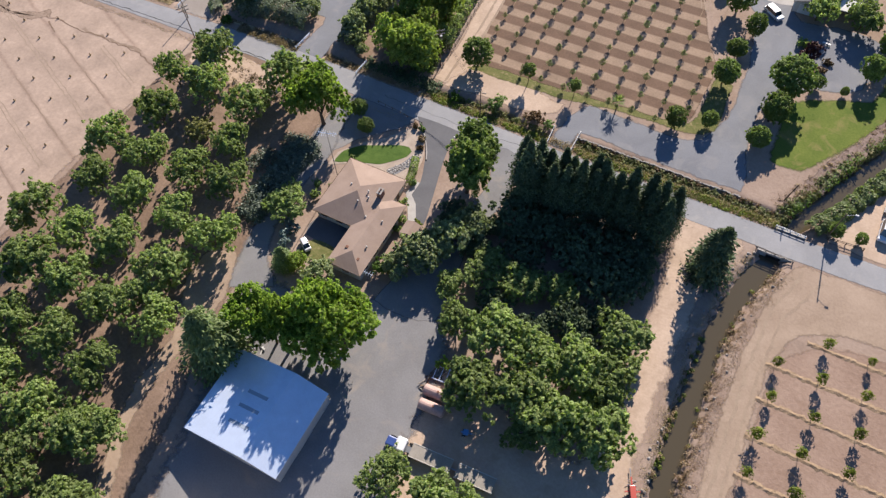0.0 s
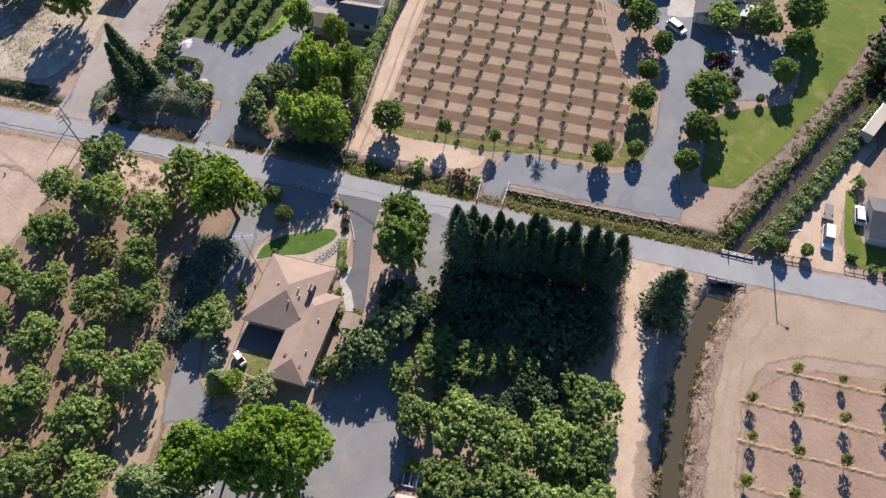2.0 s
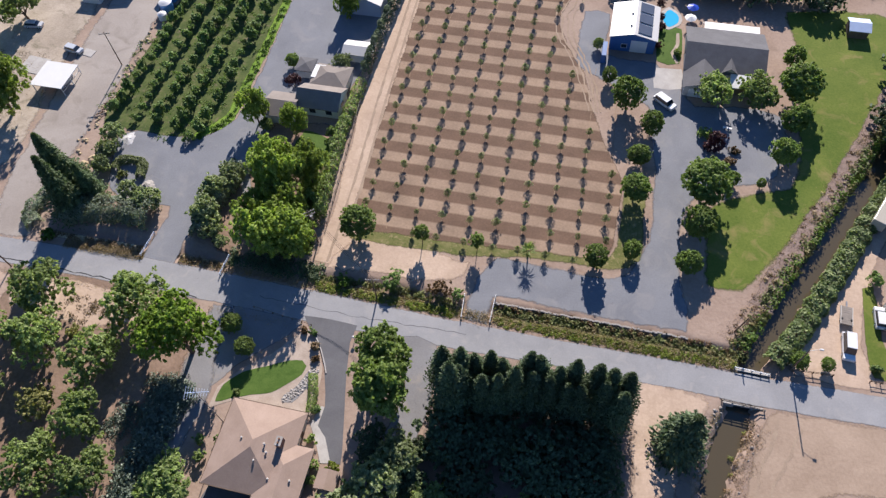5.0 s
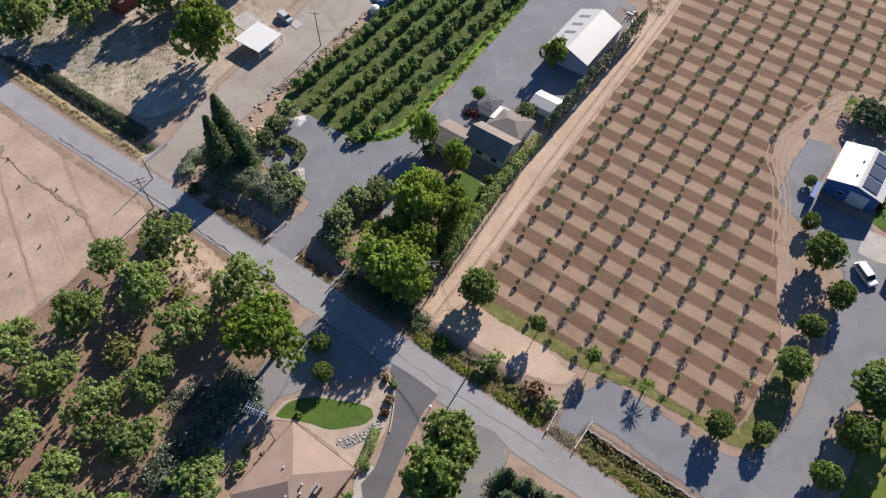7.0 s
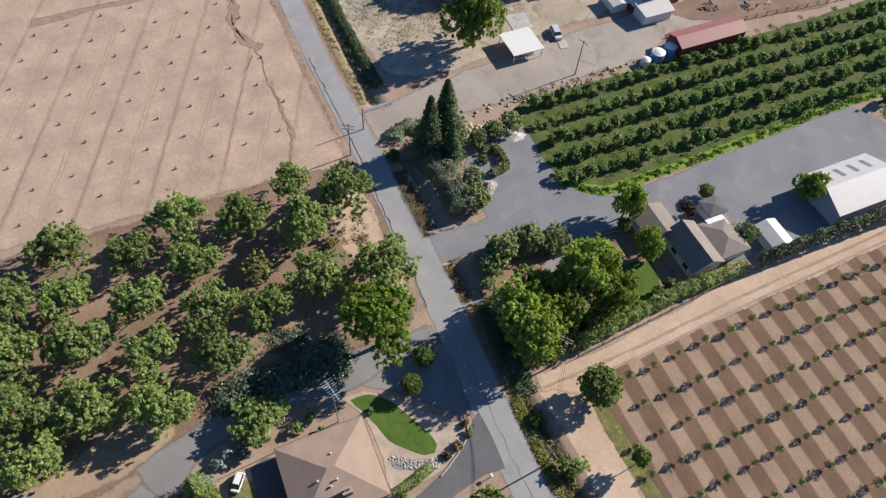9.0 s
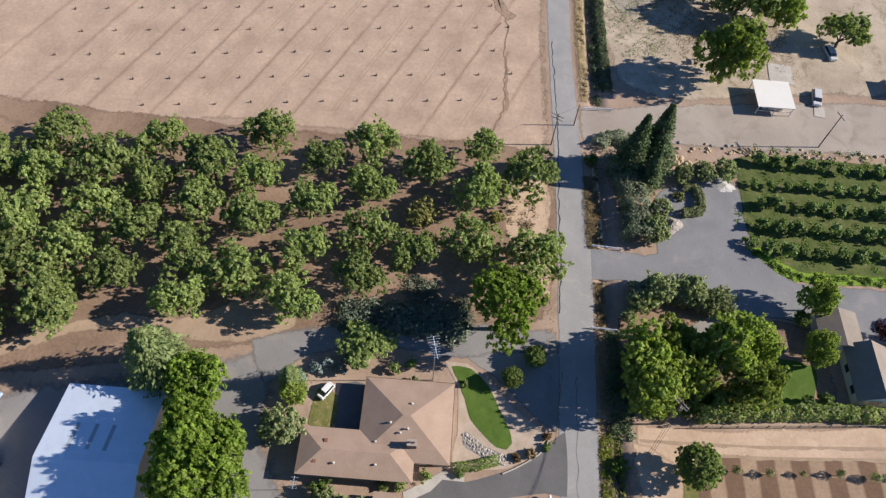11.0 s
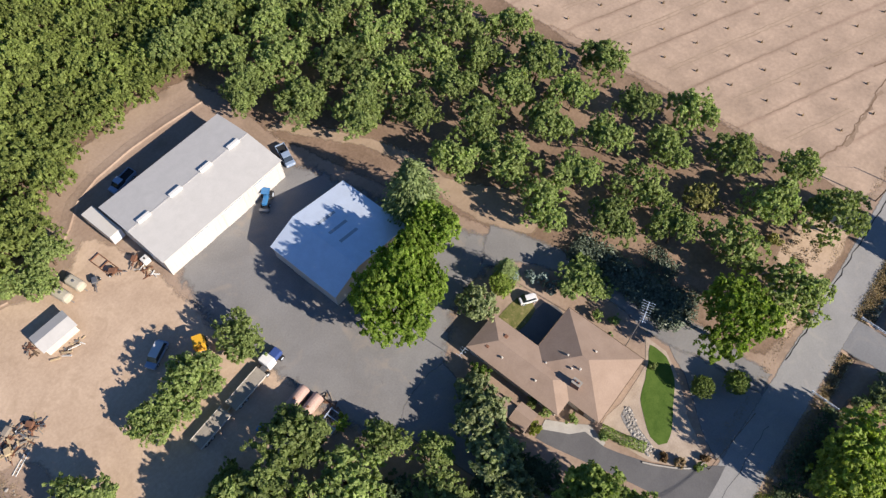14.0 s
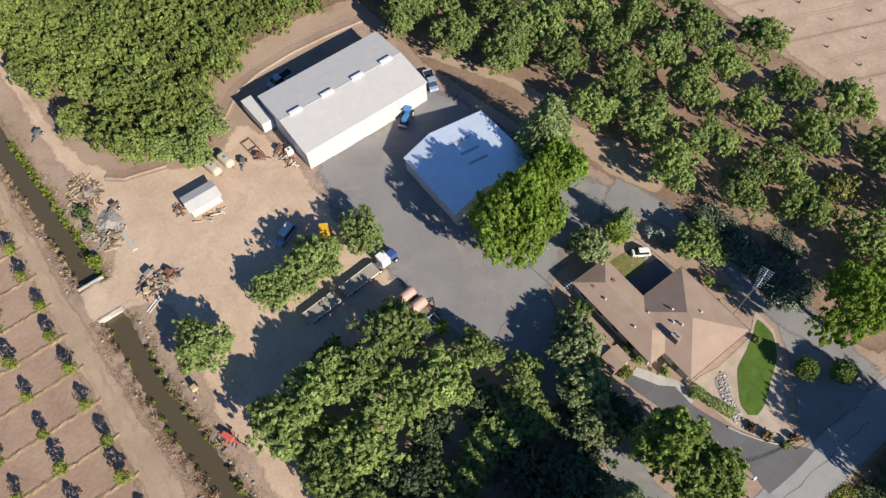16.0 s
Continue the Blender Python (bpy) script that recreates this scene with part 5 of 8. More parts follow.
for x, y, s in ((-71.6, 98.8, 0.92), (-66.0, 99.2, 0.84), (-62.4, 43.4, 0.4), (-73.4, 111.6, 0.95), (-68.6, 115.2, 0.8), (-69.5, 106.5, 0.7), (-141.6, 121.4, 1.28), (-161.0, 138.0, 0.9), (-85.6, 129.0, 0.62), (-76.4, 127.8, 0.55), (-76.0, 165.2, 0.55), (-74.6, 103.6, 0.75), (-76.4, 118.0, 0.6)):
    plant(MAPLE, x, y, s, tall=1.0 if y < 90 else 1.28 if y < 100 else 1.0 if x < -100 else 1.2)
spare(MAPLE)
OAK = tree_kind("oak_tree", "big dark green oak in the grove", "tree", "grove trees",
                [broad_crown("oak_crown", "leaf_walnut", 120 + k, 6.4, 0.6, 9.2, 24, 5000, 0.36, 0.8, (0.2, 0.38)) for k in range(3)],
                trunk_mesh("oak_trunk", "bark", 8, 0.32, 2.0, 6.6, 3.0, 5))
for x, y, s in ((-22.6, 35.6, 0.8), (-15.9, 37.6, 0.84), (-8.6, 37.4, 0.86), (-1.9, 38.8, 0.82), (-13.0, 33.4, 0.5), (-5.4, 42.6, 0.5), (-30.4, 46.4, 0.58), (-34.6, 52.2, 0.55), (-23.3, 45.3, 0.82), (-16.6, 45.5, 0.8), (-9.8, 47.4, 0.78), (-3.6, 47.0, 0.74),
                (-30.6, 57.4, 0.72), (-23.8, 57.8, 0.66), (-17.8, 59.4, 0.58), (-3.8, 56.2, 0.8), (1.1, 19.3, 0.84), (-19.3, 17.6, 0.84), (-15.6, 18.6, 0.62), (-28.8, 17.6, 0.7), (-11.2, 17.6, 0.6), (-173.0, 113.0, 1.1), (-183.5, 102.5, 1.3), (-163.0, 128.7, 1.25), (-176.0, 128.0, 1.2), (-155.5, 151.0, 0.95), (8.2, 152.6, 0.72), (17.4, 153.8, 0.72),
                
                (-70.5, 53.8, 0.78), (-14.4, -16.0, 0.62), (-18.4, -18.6, 0.6), (-9.5, -20.0, 0.6)):
    plant(OAK, x, y, s * (1.12 if -34 < x < 2 and 30 < y < 60 else 1.0), tall=0.78 if 50 < y < 60 and x < 0 else 1.0, own=True)
spare(OAK)
# Low trees whose dark leaf colour stands in for the shade on them.
SHADE_DARK = tree_kind("laurel_tree", "low tree with leaves coloured dark to stand in for shade", "tree", "shaded evergreens",
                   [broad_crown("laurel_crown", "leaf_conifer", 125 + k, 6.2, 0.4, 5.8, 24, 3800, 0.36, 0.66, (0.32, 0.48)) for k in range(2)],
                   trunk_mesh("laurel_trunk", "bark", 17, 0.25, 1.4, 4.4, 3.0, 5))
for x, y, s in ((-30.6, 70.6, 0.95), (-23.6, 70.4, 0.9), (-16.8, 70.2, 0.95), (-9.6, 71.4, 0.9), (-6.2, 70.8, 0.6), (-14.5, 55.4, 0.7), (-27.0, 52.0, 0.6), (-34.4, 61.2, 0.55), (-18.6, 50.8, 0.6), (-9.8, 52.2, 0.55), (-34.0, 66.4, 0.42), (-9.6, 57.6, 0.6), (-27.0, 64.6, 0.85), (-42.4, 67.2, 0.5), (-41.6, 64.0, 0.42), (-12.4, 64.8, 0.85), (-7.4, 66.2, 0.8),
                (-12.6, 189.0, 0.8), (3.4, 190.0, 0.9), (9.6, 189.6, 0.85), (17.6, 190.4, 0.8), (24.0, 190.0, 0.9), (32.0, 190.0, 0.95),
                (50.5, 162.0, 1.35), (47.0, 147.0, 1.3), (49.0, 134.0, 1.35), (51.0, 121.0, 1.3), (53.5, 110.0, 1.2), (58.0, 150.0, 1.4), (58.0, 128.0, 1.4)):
    plant(SHADE_DARK, x, y, s, own=True)
spare(SHADE_DARK)
REDWOOD = tree_kind("conifer_tree", "tall dense dark conifer in the grove by the lane", "tree", "dark conifers",
                    [cone_crown("conifer_crown", "leaf_conifer", 130 + k, 3.3, 0.3, 17.6, 8200, 0.25, 0.5, 0.12, 14, 1.35) for k in range(4)],
                    trunk_mesh("conifer_trunk", "bark", 9, 0.36, 3.0, 15.2, 0.5, 1))
for row, n, x0, step in ((78.2, 12, -33.0, 2.55), (75.6, 11, -31.8, 2.6)):
    for i in range(n):
        x = x0 + step * i + rng0.uniform(-0.7, 0.7)
        plant(REDWOOD, x, row + 0.08 * (x + 33) + rng0.uniform(-0.7, 0.7), rng0.uniform(0.86, 1.05) * (1.0 - 0.006 * (x + 33)), own=True)
spare(REDWOOD)
PINE = tree_kind("cypress_tree", "solitary dark bushy conifer beside the canal", "tree", "",
                 [cone_crown("cypress_crown", "leaf_conifer", 140, 3.9, 0.2, 13.5, 5200, 0.38, 0.62, 0.15, 8)], trunk_mesh("cypress_trunk", "bark", 10, 0.3, 2.0, 11.0, 0.4, 1))
plant(PINE, 4.6, 76.0, 1.15)
TWIN = tree_kind("redwood_tree", "tall pointed redwood beside the lane", "tree", "",
                 [cone_crown("redwood_crown", "leaf_redwood", 150 + k, 6.2, 0.3, 18.6, 12500, 0.36, 0.66, 0.3, 20, 0.5) for k in range(2)], trunk_mesh("redwood_trunk", "bark", 11, 0.4, 3.0, 19.0, 0.4, 1))
for k, (x, y, s) in enumerate(((-115.4, 104.6, 0.95), (-113.4, 99.4, 0.86), (-110.4, 103.4, 0.6))):
    plant(TWIN, x, y, s, k, own=True)
spare(TWIN)
CEDAR = tree_kind("cedar_tree", "soft grey-green cedar beside the shed", "tree", "",
                  [cone_crown("cedar_crown", "leaf_cedar", 160 + k, 5.6, 0.5, 14.0, 7500, 0.36, 0.55, 0.4) for k in range(2)], trunk_mesh("cedar_trunk", "bark", 12, 0.3, 2.4, 12.0, 0.5, 1))
for x, y, s in ((-64.6, 22.6, 1.15), (-64.8, 42.8, 0.42)):
    plant(CEDAR, x, y, s)
spare(CEDAR)
LIME = tree_kind("elm_tree", "tall dense green tree at the driveway mouth", "tree", "",
                 [broad_crown("drive_crown", "leaf_round", 170 + k, 4.6, 0.4, 12.0, 26, 7600, 0.3, 0.62, (0.3, 0.46)) for k in range(2)], trunk_mesh("drive_trunk", "bark", 13, 0.34, 2.4, 10.0, 2.0, 5))
for x, y, s in ((-43.4, 78.4, 1.05), (-42.2, 73.0, 1.1)):
    plant(LIME, x, y, s, tall=1.2)
spare(LIME)
GREY = tree_kind("olive_tree", "silvery grey-green bushy tree", "tree", "",
                 [broad_crown("olive_crown", "leaf_grey", 180 + k, 4.4, 0.3, 6.8, 15, 3400, 0.33, 0.62, (0.36, 0.52)) for k in range(2)], trunk_mesh("olive_trunk", "bark", 14, 0.2, 1.2, 5.0, 2.0, 4))
for x, y, s in ((-39.8, 60.2, 1.0), (-42.2, 54.6, 1.0), (-37.4, 64.6, 0.95), (-57.4, 42.6, 0.78), (-45.6, 51.6, 0.75), (-98.6, 103.2, 0.66), (-103.4, 104.6, 0.58),
                (-113.6, 114.6, 0.62), (-114.6, 119.0, 0.6), (-113.0, 110.6, 0.55), (-86.4, 108.5, 0.8), (-85.8, 103.0, 0.85), (-83.8, 99.6, 0.55), (-84.8, 113.0, 0.7), (-81.0, 97.6, 0.4), (-72.6, 148.2, 0.6)):
    plant(GREY, x, y, s)
spare(GREY)
BALL = tree_kind("round_tree", "clipped round-headed tree along the drive", "tree", "drive trees",
                 [broad_crown("round_crown", "leaf_round", 190 + k, 3.0, 0.7, 6.0, 24, 7600, 0.17, 0.38, (0.54, 0.66), 0.3, 0.9, 1.0, 0.015) for k in range(3)], trunk_mesh("round_trunk", "bark", 15, 0.14, 1.8, 4.2, 1.2, 4))
for x, y, s in ((-55.6, 105.4, 1.2), (-11.4, 107.2, 0.82), (-5.6, 123.6, 0.8), (-4.8, 110.2, 0.66), (-5.3, 133.0, 1.15), (-3.4, 141.2, 1.3), (-8.9, 147.8, 1.35), (-13.4, 154.8, 0.95),
                (5.0, 109.2, 1.25), (6.0, 117.2, 1.3), (6.9, 126.2, 1.3), (12.7, 131.0, 0.62), (18.2, 131.2, 0.5), (22.0, 137.8, 1.1), (24.8, 147.0, 1.2), (25.4, 156.4, 1.2), (25.3, 166.8, 1.2), 
                (23.6, 94.2, 0.6), (27.8, 94.6, 0.62), (-83.9, 147.0, 0.68), (-83.0, 127.6, 0.4), (-76.5, 134.2, 0.3),
                (-68.0, 77.6, 0.5), (-71.8, 81.4, 0.52), (-16.6, 165.2, 0.35)):
    plant(BALL, x, y, s * 1.06)
spare(BALL)

STANDARD = tree_kind("standard_tree", "small round-headed tree on a slender clean stem", "tree", "drive trees",
                     [broad_crown("standard_crown", "leaf_round", 196 + k, 1.75, 2.1, 5.3, 16, 2400, 0.16, 0.42, (0.5, 0.62), 0.3, 0.9, 1.0, 0.03) for k in range(2)], trunk_mesh("standard_trunk", "bark", 21, 0.07, 2.2, 4.2, 0.7, 4))
for x, y, s in ((-43.3, 105.3, 1.0), (-32.9, 105.8, 0.96)):
    plant(STANDARD, x, y, s)
spare(STANDARD)


# ---- undergrowth ----
def along(line, n, rng):
    pts = np.array(line, float)
    seg = np.hypot(*np.diff(pts, axis=0).T)
    cum = np.concatenate([[0], np.cumsum(seg)])
    s = rng.random(n) * cum[-1]
    k = np.clip(np.searchsorted(cum, s) - 1, 0, len(seg) - 1)
    f = ((s - cum[k]) / seg[k])[:, None]
    p = pts[k] * (1 - f) + pts[k + 1] * f
    d = (pts[k + 1] - pts[k]) / seg[k][:, None]
    return p, np.stack([-d[:, 1], d[:, 0]], 1)


def scrub(name, label, line, half, height, count, size, mat, seed, off=0.0, z=0.0, clump=1.2, category="undergrowth", kind="stuff"):
    """Clumped leafage along a line, with gaps and an uneven top."""
    rng = np.random.default_rng(seed)
    nc = max(3, int(count / 26))
    c, side = along(line, nc, rng)
    c = c + side * (off + half * rng.uniform(-1, 1, nc))[:, None]
    ch = height * rng.uniform(0.45, 1.1, nc)
    i = rng.integers(0, nc, count)
    d = rng.normal(size=(count, 3))
    d[:, 2] = np.abs(d[:, 2])
    d /= np.linalg.norm(d, axis=1, keepdims=True)
    q = rng.random(count)[:, None] ** 0.4
    pos = np.concatenate([c[i], np.full((count, 1), z)], 1) + d * q * np.stack([np.full(count, clump), np.full(count, clump), ch[i]], 1)
    ob = part(name, leaves_mesh(name, pos, d + 0.4 * rng.normal(size=d.shape) + np.array([0, 0, 0.3]), size, rng, mat), None)
    return tagged(ob, label, category, kind=kind)


def hedge(name, label, line, half, height, count, size, mat, seed, z=0.0):
    """A thick hedge: leaves over a rounded long body."""
    rng = np.random.default_rng(seed)
    p, side = along(line, count, rng)
    a = rng.uniform(0, np.pi, count)
    lump = 1 + 0.07 * np.sin(p[:, 0] * 1.9 + p[:, 1] * 1.3 + seed) + 0.06 * np.sin(p[:, 0] * 0.7 - p[:, 1] * 2.3)
    r = (0.72 + 0.3 * rng.random(count) ** 0.5) * lump
    u = np.sign(np.cos(a)) * np.abs(np.cos(a)) ** 0.7
    w = np.sin(a) ** 0.6
    pos = np.concatenate([p + side * (u * half * r)[:, None], (z + w * height * r)[:, None]], 1)
    nrm = np.concatenate([side * np.cos(a)[:, None], np.sin(a)[:, None]], 1) + 0.45 * rng.normal(size=(count, 3))
    t = thing("hedge", label, "hedge")
    part("foliage", leaves_mesh(name, pos, nrm, size, rng, mat), None, t)
    return t


def bush(x, y, r, h, mat, seed, label, group=""):
    t = thing("bush", label, "bush", group, (x, y, 0))
    n = int(260 * r + 120)
    part("foliage", broad_crown("bush_leaves", mat, seed, r * 1.2, 0.05, h, 7, n, 0.17 + 0.05 * r, 0.6, (0.38, 0.56)), None, t)
    part("stem", Solid().tube((0, 0, -0.05), (0, 0, h * 0.5), 0.05, 0.03, 5), "bark", t)
    return t


def bank_z(d):
    s = np.clip((np.abs(d) - 1.2) / 1.9, 0, 1)
    return -1.7 * (1 - s * s * (3 - 2 * s)) - 0.05


def grass_strip(name, label, line, lo, hi, height, count, size, mat, seed, bank=False, z=0.03, bare=0.35):
    """Upright blades spread over a strip beside a line, thinning out in patches and at the strip's edges."""
    rng = np.random.default_rng(seed)
    p, side = along(line, count, rng)
    q = rng.random(count) + 0.18 * rng.normal(size=count)
    o = lo + (hi - lo) * q
    pos = p + side * o[:, None]
    patch = np.sin(pos[:, 0] * 0.9 + pos[:, 1] * 1.3 + seed) + np.sin(pos[:, 0] * 2.1 - pos[:, 1] * 1.7) + np.sin(pos[:, 0] * 0.31 + pos[:, 1] * 0.37 + 2 * seed)
    keep = patch + 0.9 * rng.normal(size=count) > -3.0 + 4.0 * bare
    pos, o = pos[keep], o[keep]
    n = len(pos)
    zz = (bank_z(o) if bank else np.full(n, z)) + height * rng.random(n) ** 1.4 * (0.6 + 0.25 * patch[keep].clip(-1, 2))
    d = rng.normal(size=(n, 3)) * np.array([0.8, 0.8, 0.3]) + np.array([0, 0, 0.75])
    ob = part(name, leaves_mesh(name, np.concatenate([pos, zz[:, None]], 1), d, size, rng, mat, 0.4), None)
    return tagged(ob, label, "undergrowth", kind="stuff")


C_LOW = CANAL[1:]
scrub("bank_scrub", "dry brown brush on the canal bank", C_LOW, 0.9, 0.5, 2200, 0.13, "leaf_dry", 201, 2.6, -0.4, 0.7)
scrub("bank_scrub", "rust-brown weeds on the canal bank", C_LOW, 0.8, 0.5, 1500, 0.13, "leaf_rust", 202, 2.1, -0.6, 0.6)
scrub("bank_scrub", "green weeds at the canal's edge", C_LOW, 0.5, 0.5, 700, 0.14, "leaf_lime", 203, 1.7, -0.9, 0.5)
scrub("bank_scrub", "dry grass on the canal's farm side", [p for p in CANAL if 4 < p[1] < 60], 0.7, 0.4, 1600, 0.13, "leaf_dry", 204, -2.4, -0.4, 0.6)
scrub("bank_scrub", "green weeds on the canal's farm side", [p for p in CANAL if 8 < p[1] < 66], 0.5, 0.7, 1500, 0.18, "leaf_lime", 205, -1.8, -0.8, 0.45)
scrub("bank_scrub", "yellow-green rushes along the canal", [p for p in CANAL_S if p[1] > -60], 0.6, 0.9, 3200, 0.18, "leaf_lime", 206, -1.9, -0.8, 0.5)
scrub("bank_scrub", "dry weeds along the canal", [p for p in CANAL_S if p[1] > -60], 0.7, 0.5, 1600, 0.17, "leaf_dry", 207, 2.4, -0.4, 0.6)
for k, (line, lo, hi, h, n, mt, words, bare) in enumerate((
        (C_LOW, 1.8, 4.6, 0.2, 26000, "leaf_pink", "dry pinkish-brown grass covering the canal bank", 0.2), (C_LOW, 2.0, 5.2, 0.15, 8000, "leaf_straw", "straw-coloured grass on the canal bank", 0.4),
        (C_LOW, -4.4, -1.8, 0.2, 15000, "leaf_straw", "dry grass on the canal's farm side", 0.35), (C_LOW, -2.7, -1.6, 0.35, 6000, "leaf_reed", "green-tinged weeds on the canal's farm side", 0.55),
        ([p for p in CANAL_S if p[1] > -70], 1.8, 4.3, 0.2, 14000, "leaf_pink", "dry grass along the canal", 0.3), ([p for p in CANAL_S if p[1] > -70], -4.2, -1.8, 0.2, 12000, "leaf_straw", "dry grass along the canal", 0.35))):
    grass_strip("bank_grass", words, line, lo, hi, h, n, 0.085, mt, 241 + k, True, bare=bare)
grass_strip("verge_straw", "straw-coloured dry grass edging the lane", [(-215, 92.2), (-190, 92.0), (-150, 91.9), (-132, 92.4)], -1.0, 0.9, 0.2, 15000, 0.1, "leaf_straw", 247, bare=0.1)
grass_strip("verge_straw", "straw-coloured dry grass edging the lane", [(-112, 92.2), (-95, 92.3)], -0.9, 0.9, 0.35, 6500, 0.13, "leaf_straw", 248, bare=0.1)
grass_strip("verge_straw", "straw-coloured dry grass edging the lane", [(-88, 93.2), (-34, 92.4), (14, 92.0)], -0.9, 0.9, 0.3, 19000, 0.13, "leaf_straw", 249, bare=0.2)
grass_strip("verge_straw", "thin dry grass on the lane's farm side", [(-215, 83.6), (-140, 84.2), (-80, 84.6), (-62, 84.4)], -1.0, 0.2, 0.12, 4000, 0.1, "leaf_straw", 250, bare=0.4)
grass_strip("yard_grass", "dry grass and weeds in the brown yard", [(-205, 115), (-175, 118), (-154, 114), (-156, 140)], -10, 10, 0.3, 20000, 0.15, "leaf_dry", 251, bare=0.5)
grass_strip("yard_grass", "green weeds in the brown yard", [(-205, 105), (-175, 104), (-147, 106)], -6, 6, 0.5, 7000, 0.2, "leaf_row", 252, bare=0.75)
hedge("bramble", "thick green bramble bank along the ditch", [(19.6, 93.6), (24.0, 100.0), (29.6, 110.6), (36.6, 124.4), (44.6, 139.6), (53.0, 157.4), (62.0, 178.0)], 1.9, 1.9, 16000, 0.34, "leaf_bramble", 208, -0.3)
scrub("reed_bank", "brown and green bushes along the ditch", CANAL_N[1:], 1.2, 1.6, 14000, 0.28, "leaf_reed", 209, 3.2, -0.6, 1.0)
scrub("reed_bank", "dead pinkish brush above the ditch", CANAL_N[1:7], 1.6, 0.3, 1600, 0.13, "leaf_rust", 210, 4.6, 0.0, 0.6)
scrub("reed_bank", "bleached dead brush above the ditch", CANAL_N[1:8], 1.5, 0.7, 2600, 0.13, "leaf_straw", 267, 4.4, 0.0, 0.7)
scrub("reed_bank", "leafy green shrubs along the ditch", CANAL_N[1:], 0.8, 2.2, 7000, 0.22, "leaf_lime2", 266, 2.6, -0.5, 0.9)
grass_strip("dead_brush", "dead pinkish stalks above the ditch", CANAL_N[1:8], 3.6, 6.4, 0.15, 6000, 0.1, "leaf_pink", 260, bare=0.6)
scrub("ditch_scrub", "mixed green and brown ditch weeds", DITCH_E, 0.8, 1.2, 8000, 0.25, "leaf_reed", 211, 0.4, -0.7, 0.8)
scrub("ditch_scrub", "dark brown ditch weeds", DITCH_E, 0.6, 0.9, 2200, 0.2, "leaf_rust", 212, 1.3, -0.4, 0.6)
scrub("verge_grass", "yellow-green verge grass", [(-27, 91.9), (14, 91.9)], 0.7, 0.3, 7000, 0.15, "leaf_lime", 213, 0.0, 0.0, 0.5)
scrub("verge_grass", "yellow-green verge grass", [(-60.5, 92.6), (-34, 92.2)], 0.7, 0.4, 5000, 0.16, "leaf_lime", 214, 0.0, 0.0, 0.6)
scrub("ditch_scrub", "mixed ditch weeds", DITCH_W, 0.7, 1.1, 2200, 0.22, "leaf_reed", 215, 0.3, -0.6, 0.8)
scrub("verge_grass", "straw-coloured verge grass", [(-200, 92.3), (-132, 92.4)], 0.5, 0.4, 1200, 0.15, "leaf_dry", 216, 0.0, 0.0, 0.5)
scrub("verge_grass", "straw-coloured verge grass", [(-118, 93.4), (-96, 93.6)], 0.5, 0.4, 2400, 0.15, "leaf_dry", 217, 0.0, 0.0, 0.5)
scrub("verge_grass", "straw-coloured verge grass", [(-88, 93.2), (-79.6, 93.2)], 0.5, 0.4, 1200, 0.15, "leaf_dry", 218, 0.0, 0.0, 0.5)
# The dark leaf colour here paints in the shade lying over the ditch.
scrub("shade_scrub", "low brush along the lane ditch, coloured dark for shade", DITCH_NW, 1.1, 1.0, 7000, 0.22, "leaf_conifer", 219, 1.2, -0.6, 1.2)
scrub("oleander_thicket", "glossy dark green undergrowth in the shade beside the house", [(-86, 62), (-82, 61), (-78, 64), (-76, 69), (-82, 67)], 3.0, 1.1, 8000, 0.17, "leaf_blue", 220, 0.0, 0.0, 1.1)
scrub("oleander_thicket", "tall glossy dark shrubs massed between orchard and house", [(-77.6, 48.5), (-77.8, 55.0), (-77.4, 62.0), (-77.0, 69.5)], 2.6, 3.0, 11000, 0.24, "leaf_blue", 261, 0.0, 0.0, 1.3)
# Dark leaves in place of the shadow cast by the garden trees.
scrub("shade_scrub", "brush between lane and garden trees, coloured dark for their shade", [(-78.5, 95.6), (-70.0, 95.4), (-60.5, 95.2)], 1.7, 1.5, 4500, 0.24, "leaf_conifer", 262, 0.0, -0.3, 1.1)
scrub("shade_scrub", "dense shrubs under the garden trees", [(-66.5, 98.5), (-67.2, 104.0), (-67.6, 112.0), (-68.4, 118.0)], 2.6, 1.6, 5500, 0.24, "leaf_round", 263, 0.0, 0.0, 1.2)
# Hedge colour stands in for the tree shadow that falls on the ditch.
hedge("ditch_hedge", "low hedge along the lane ditch, coloured dark for tree shadow", [(-172.0, 97.2), (-160.0, 96.8), (-148.0, 97.0), (-135.5, 97.4)], 1.2, 0.9, 5000, 0.2, "leaf_conifer", 238, -0.2)
scrub("orchard_weeds", "thin dry weeds at the orchard corner", [(-105, 80), (-96, 78), (-88, 83)], 2.5, 0.35, 1500, 0.15, "leaf_dry", 221, 0.0, 0.0, 1.0)
scrub("row_weeds", "rank green weeds edging the crop", [(-97, 122.6), (-92.3, 128.5), (-92.6, 150), (-94.6, 190), (-94, 214)], 0.7, 0.6, 7000, 0.17, "leaf_lime2", 222, 0.0, 0.0, 0.6)
scrub("row_weeds", "rough weeds beyond the gravel yard", [(-90, 203), (-80, 202), (-74, 206), (-78, 222), (-86, 230)], 3.0, 1.1, 4000, 0.24, "leaf_row", 224, 0.0, 0.0, 1.2)
scrub("row_weeds", "green weeds among the crop rows", [(-119, 126), (-118, 236), (-108, 236), (-108, 124), (-98, 126), (-98, 236)], 4.5, 0.4, 11000, 0.18, "leaf_lime2", 223, 0.0, 0.0, 1.0)

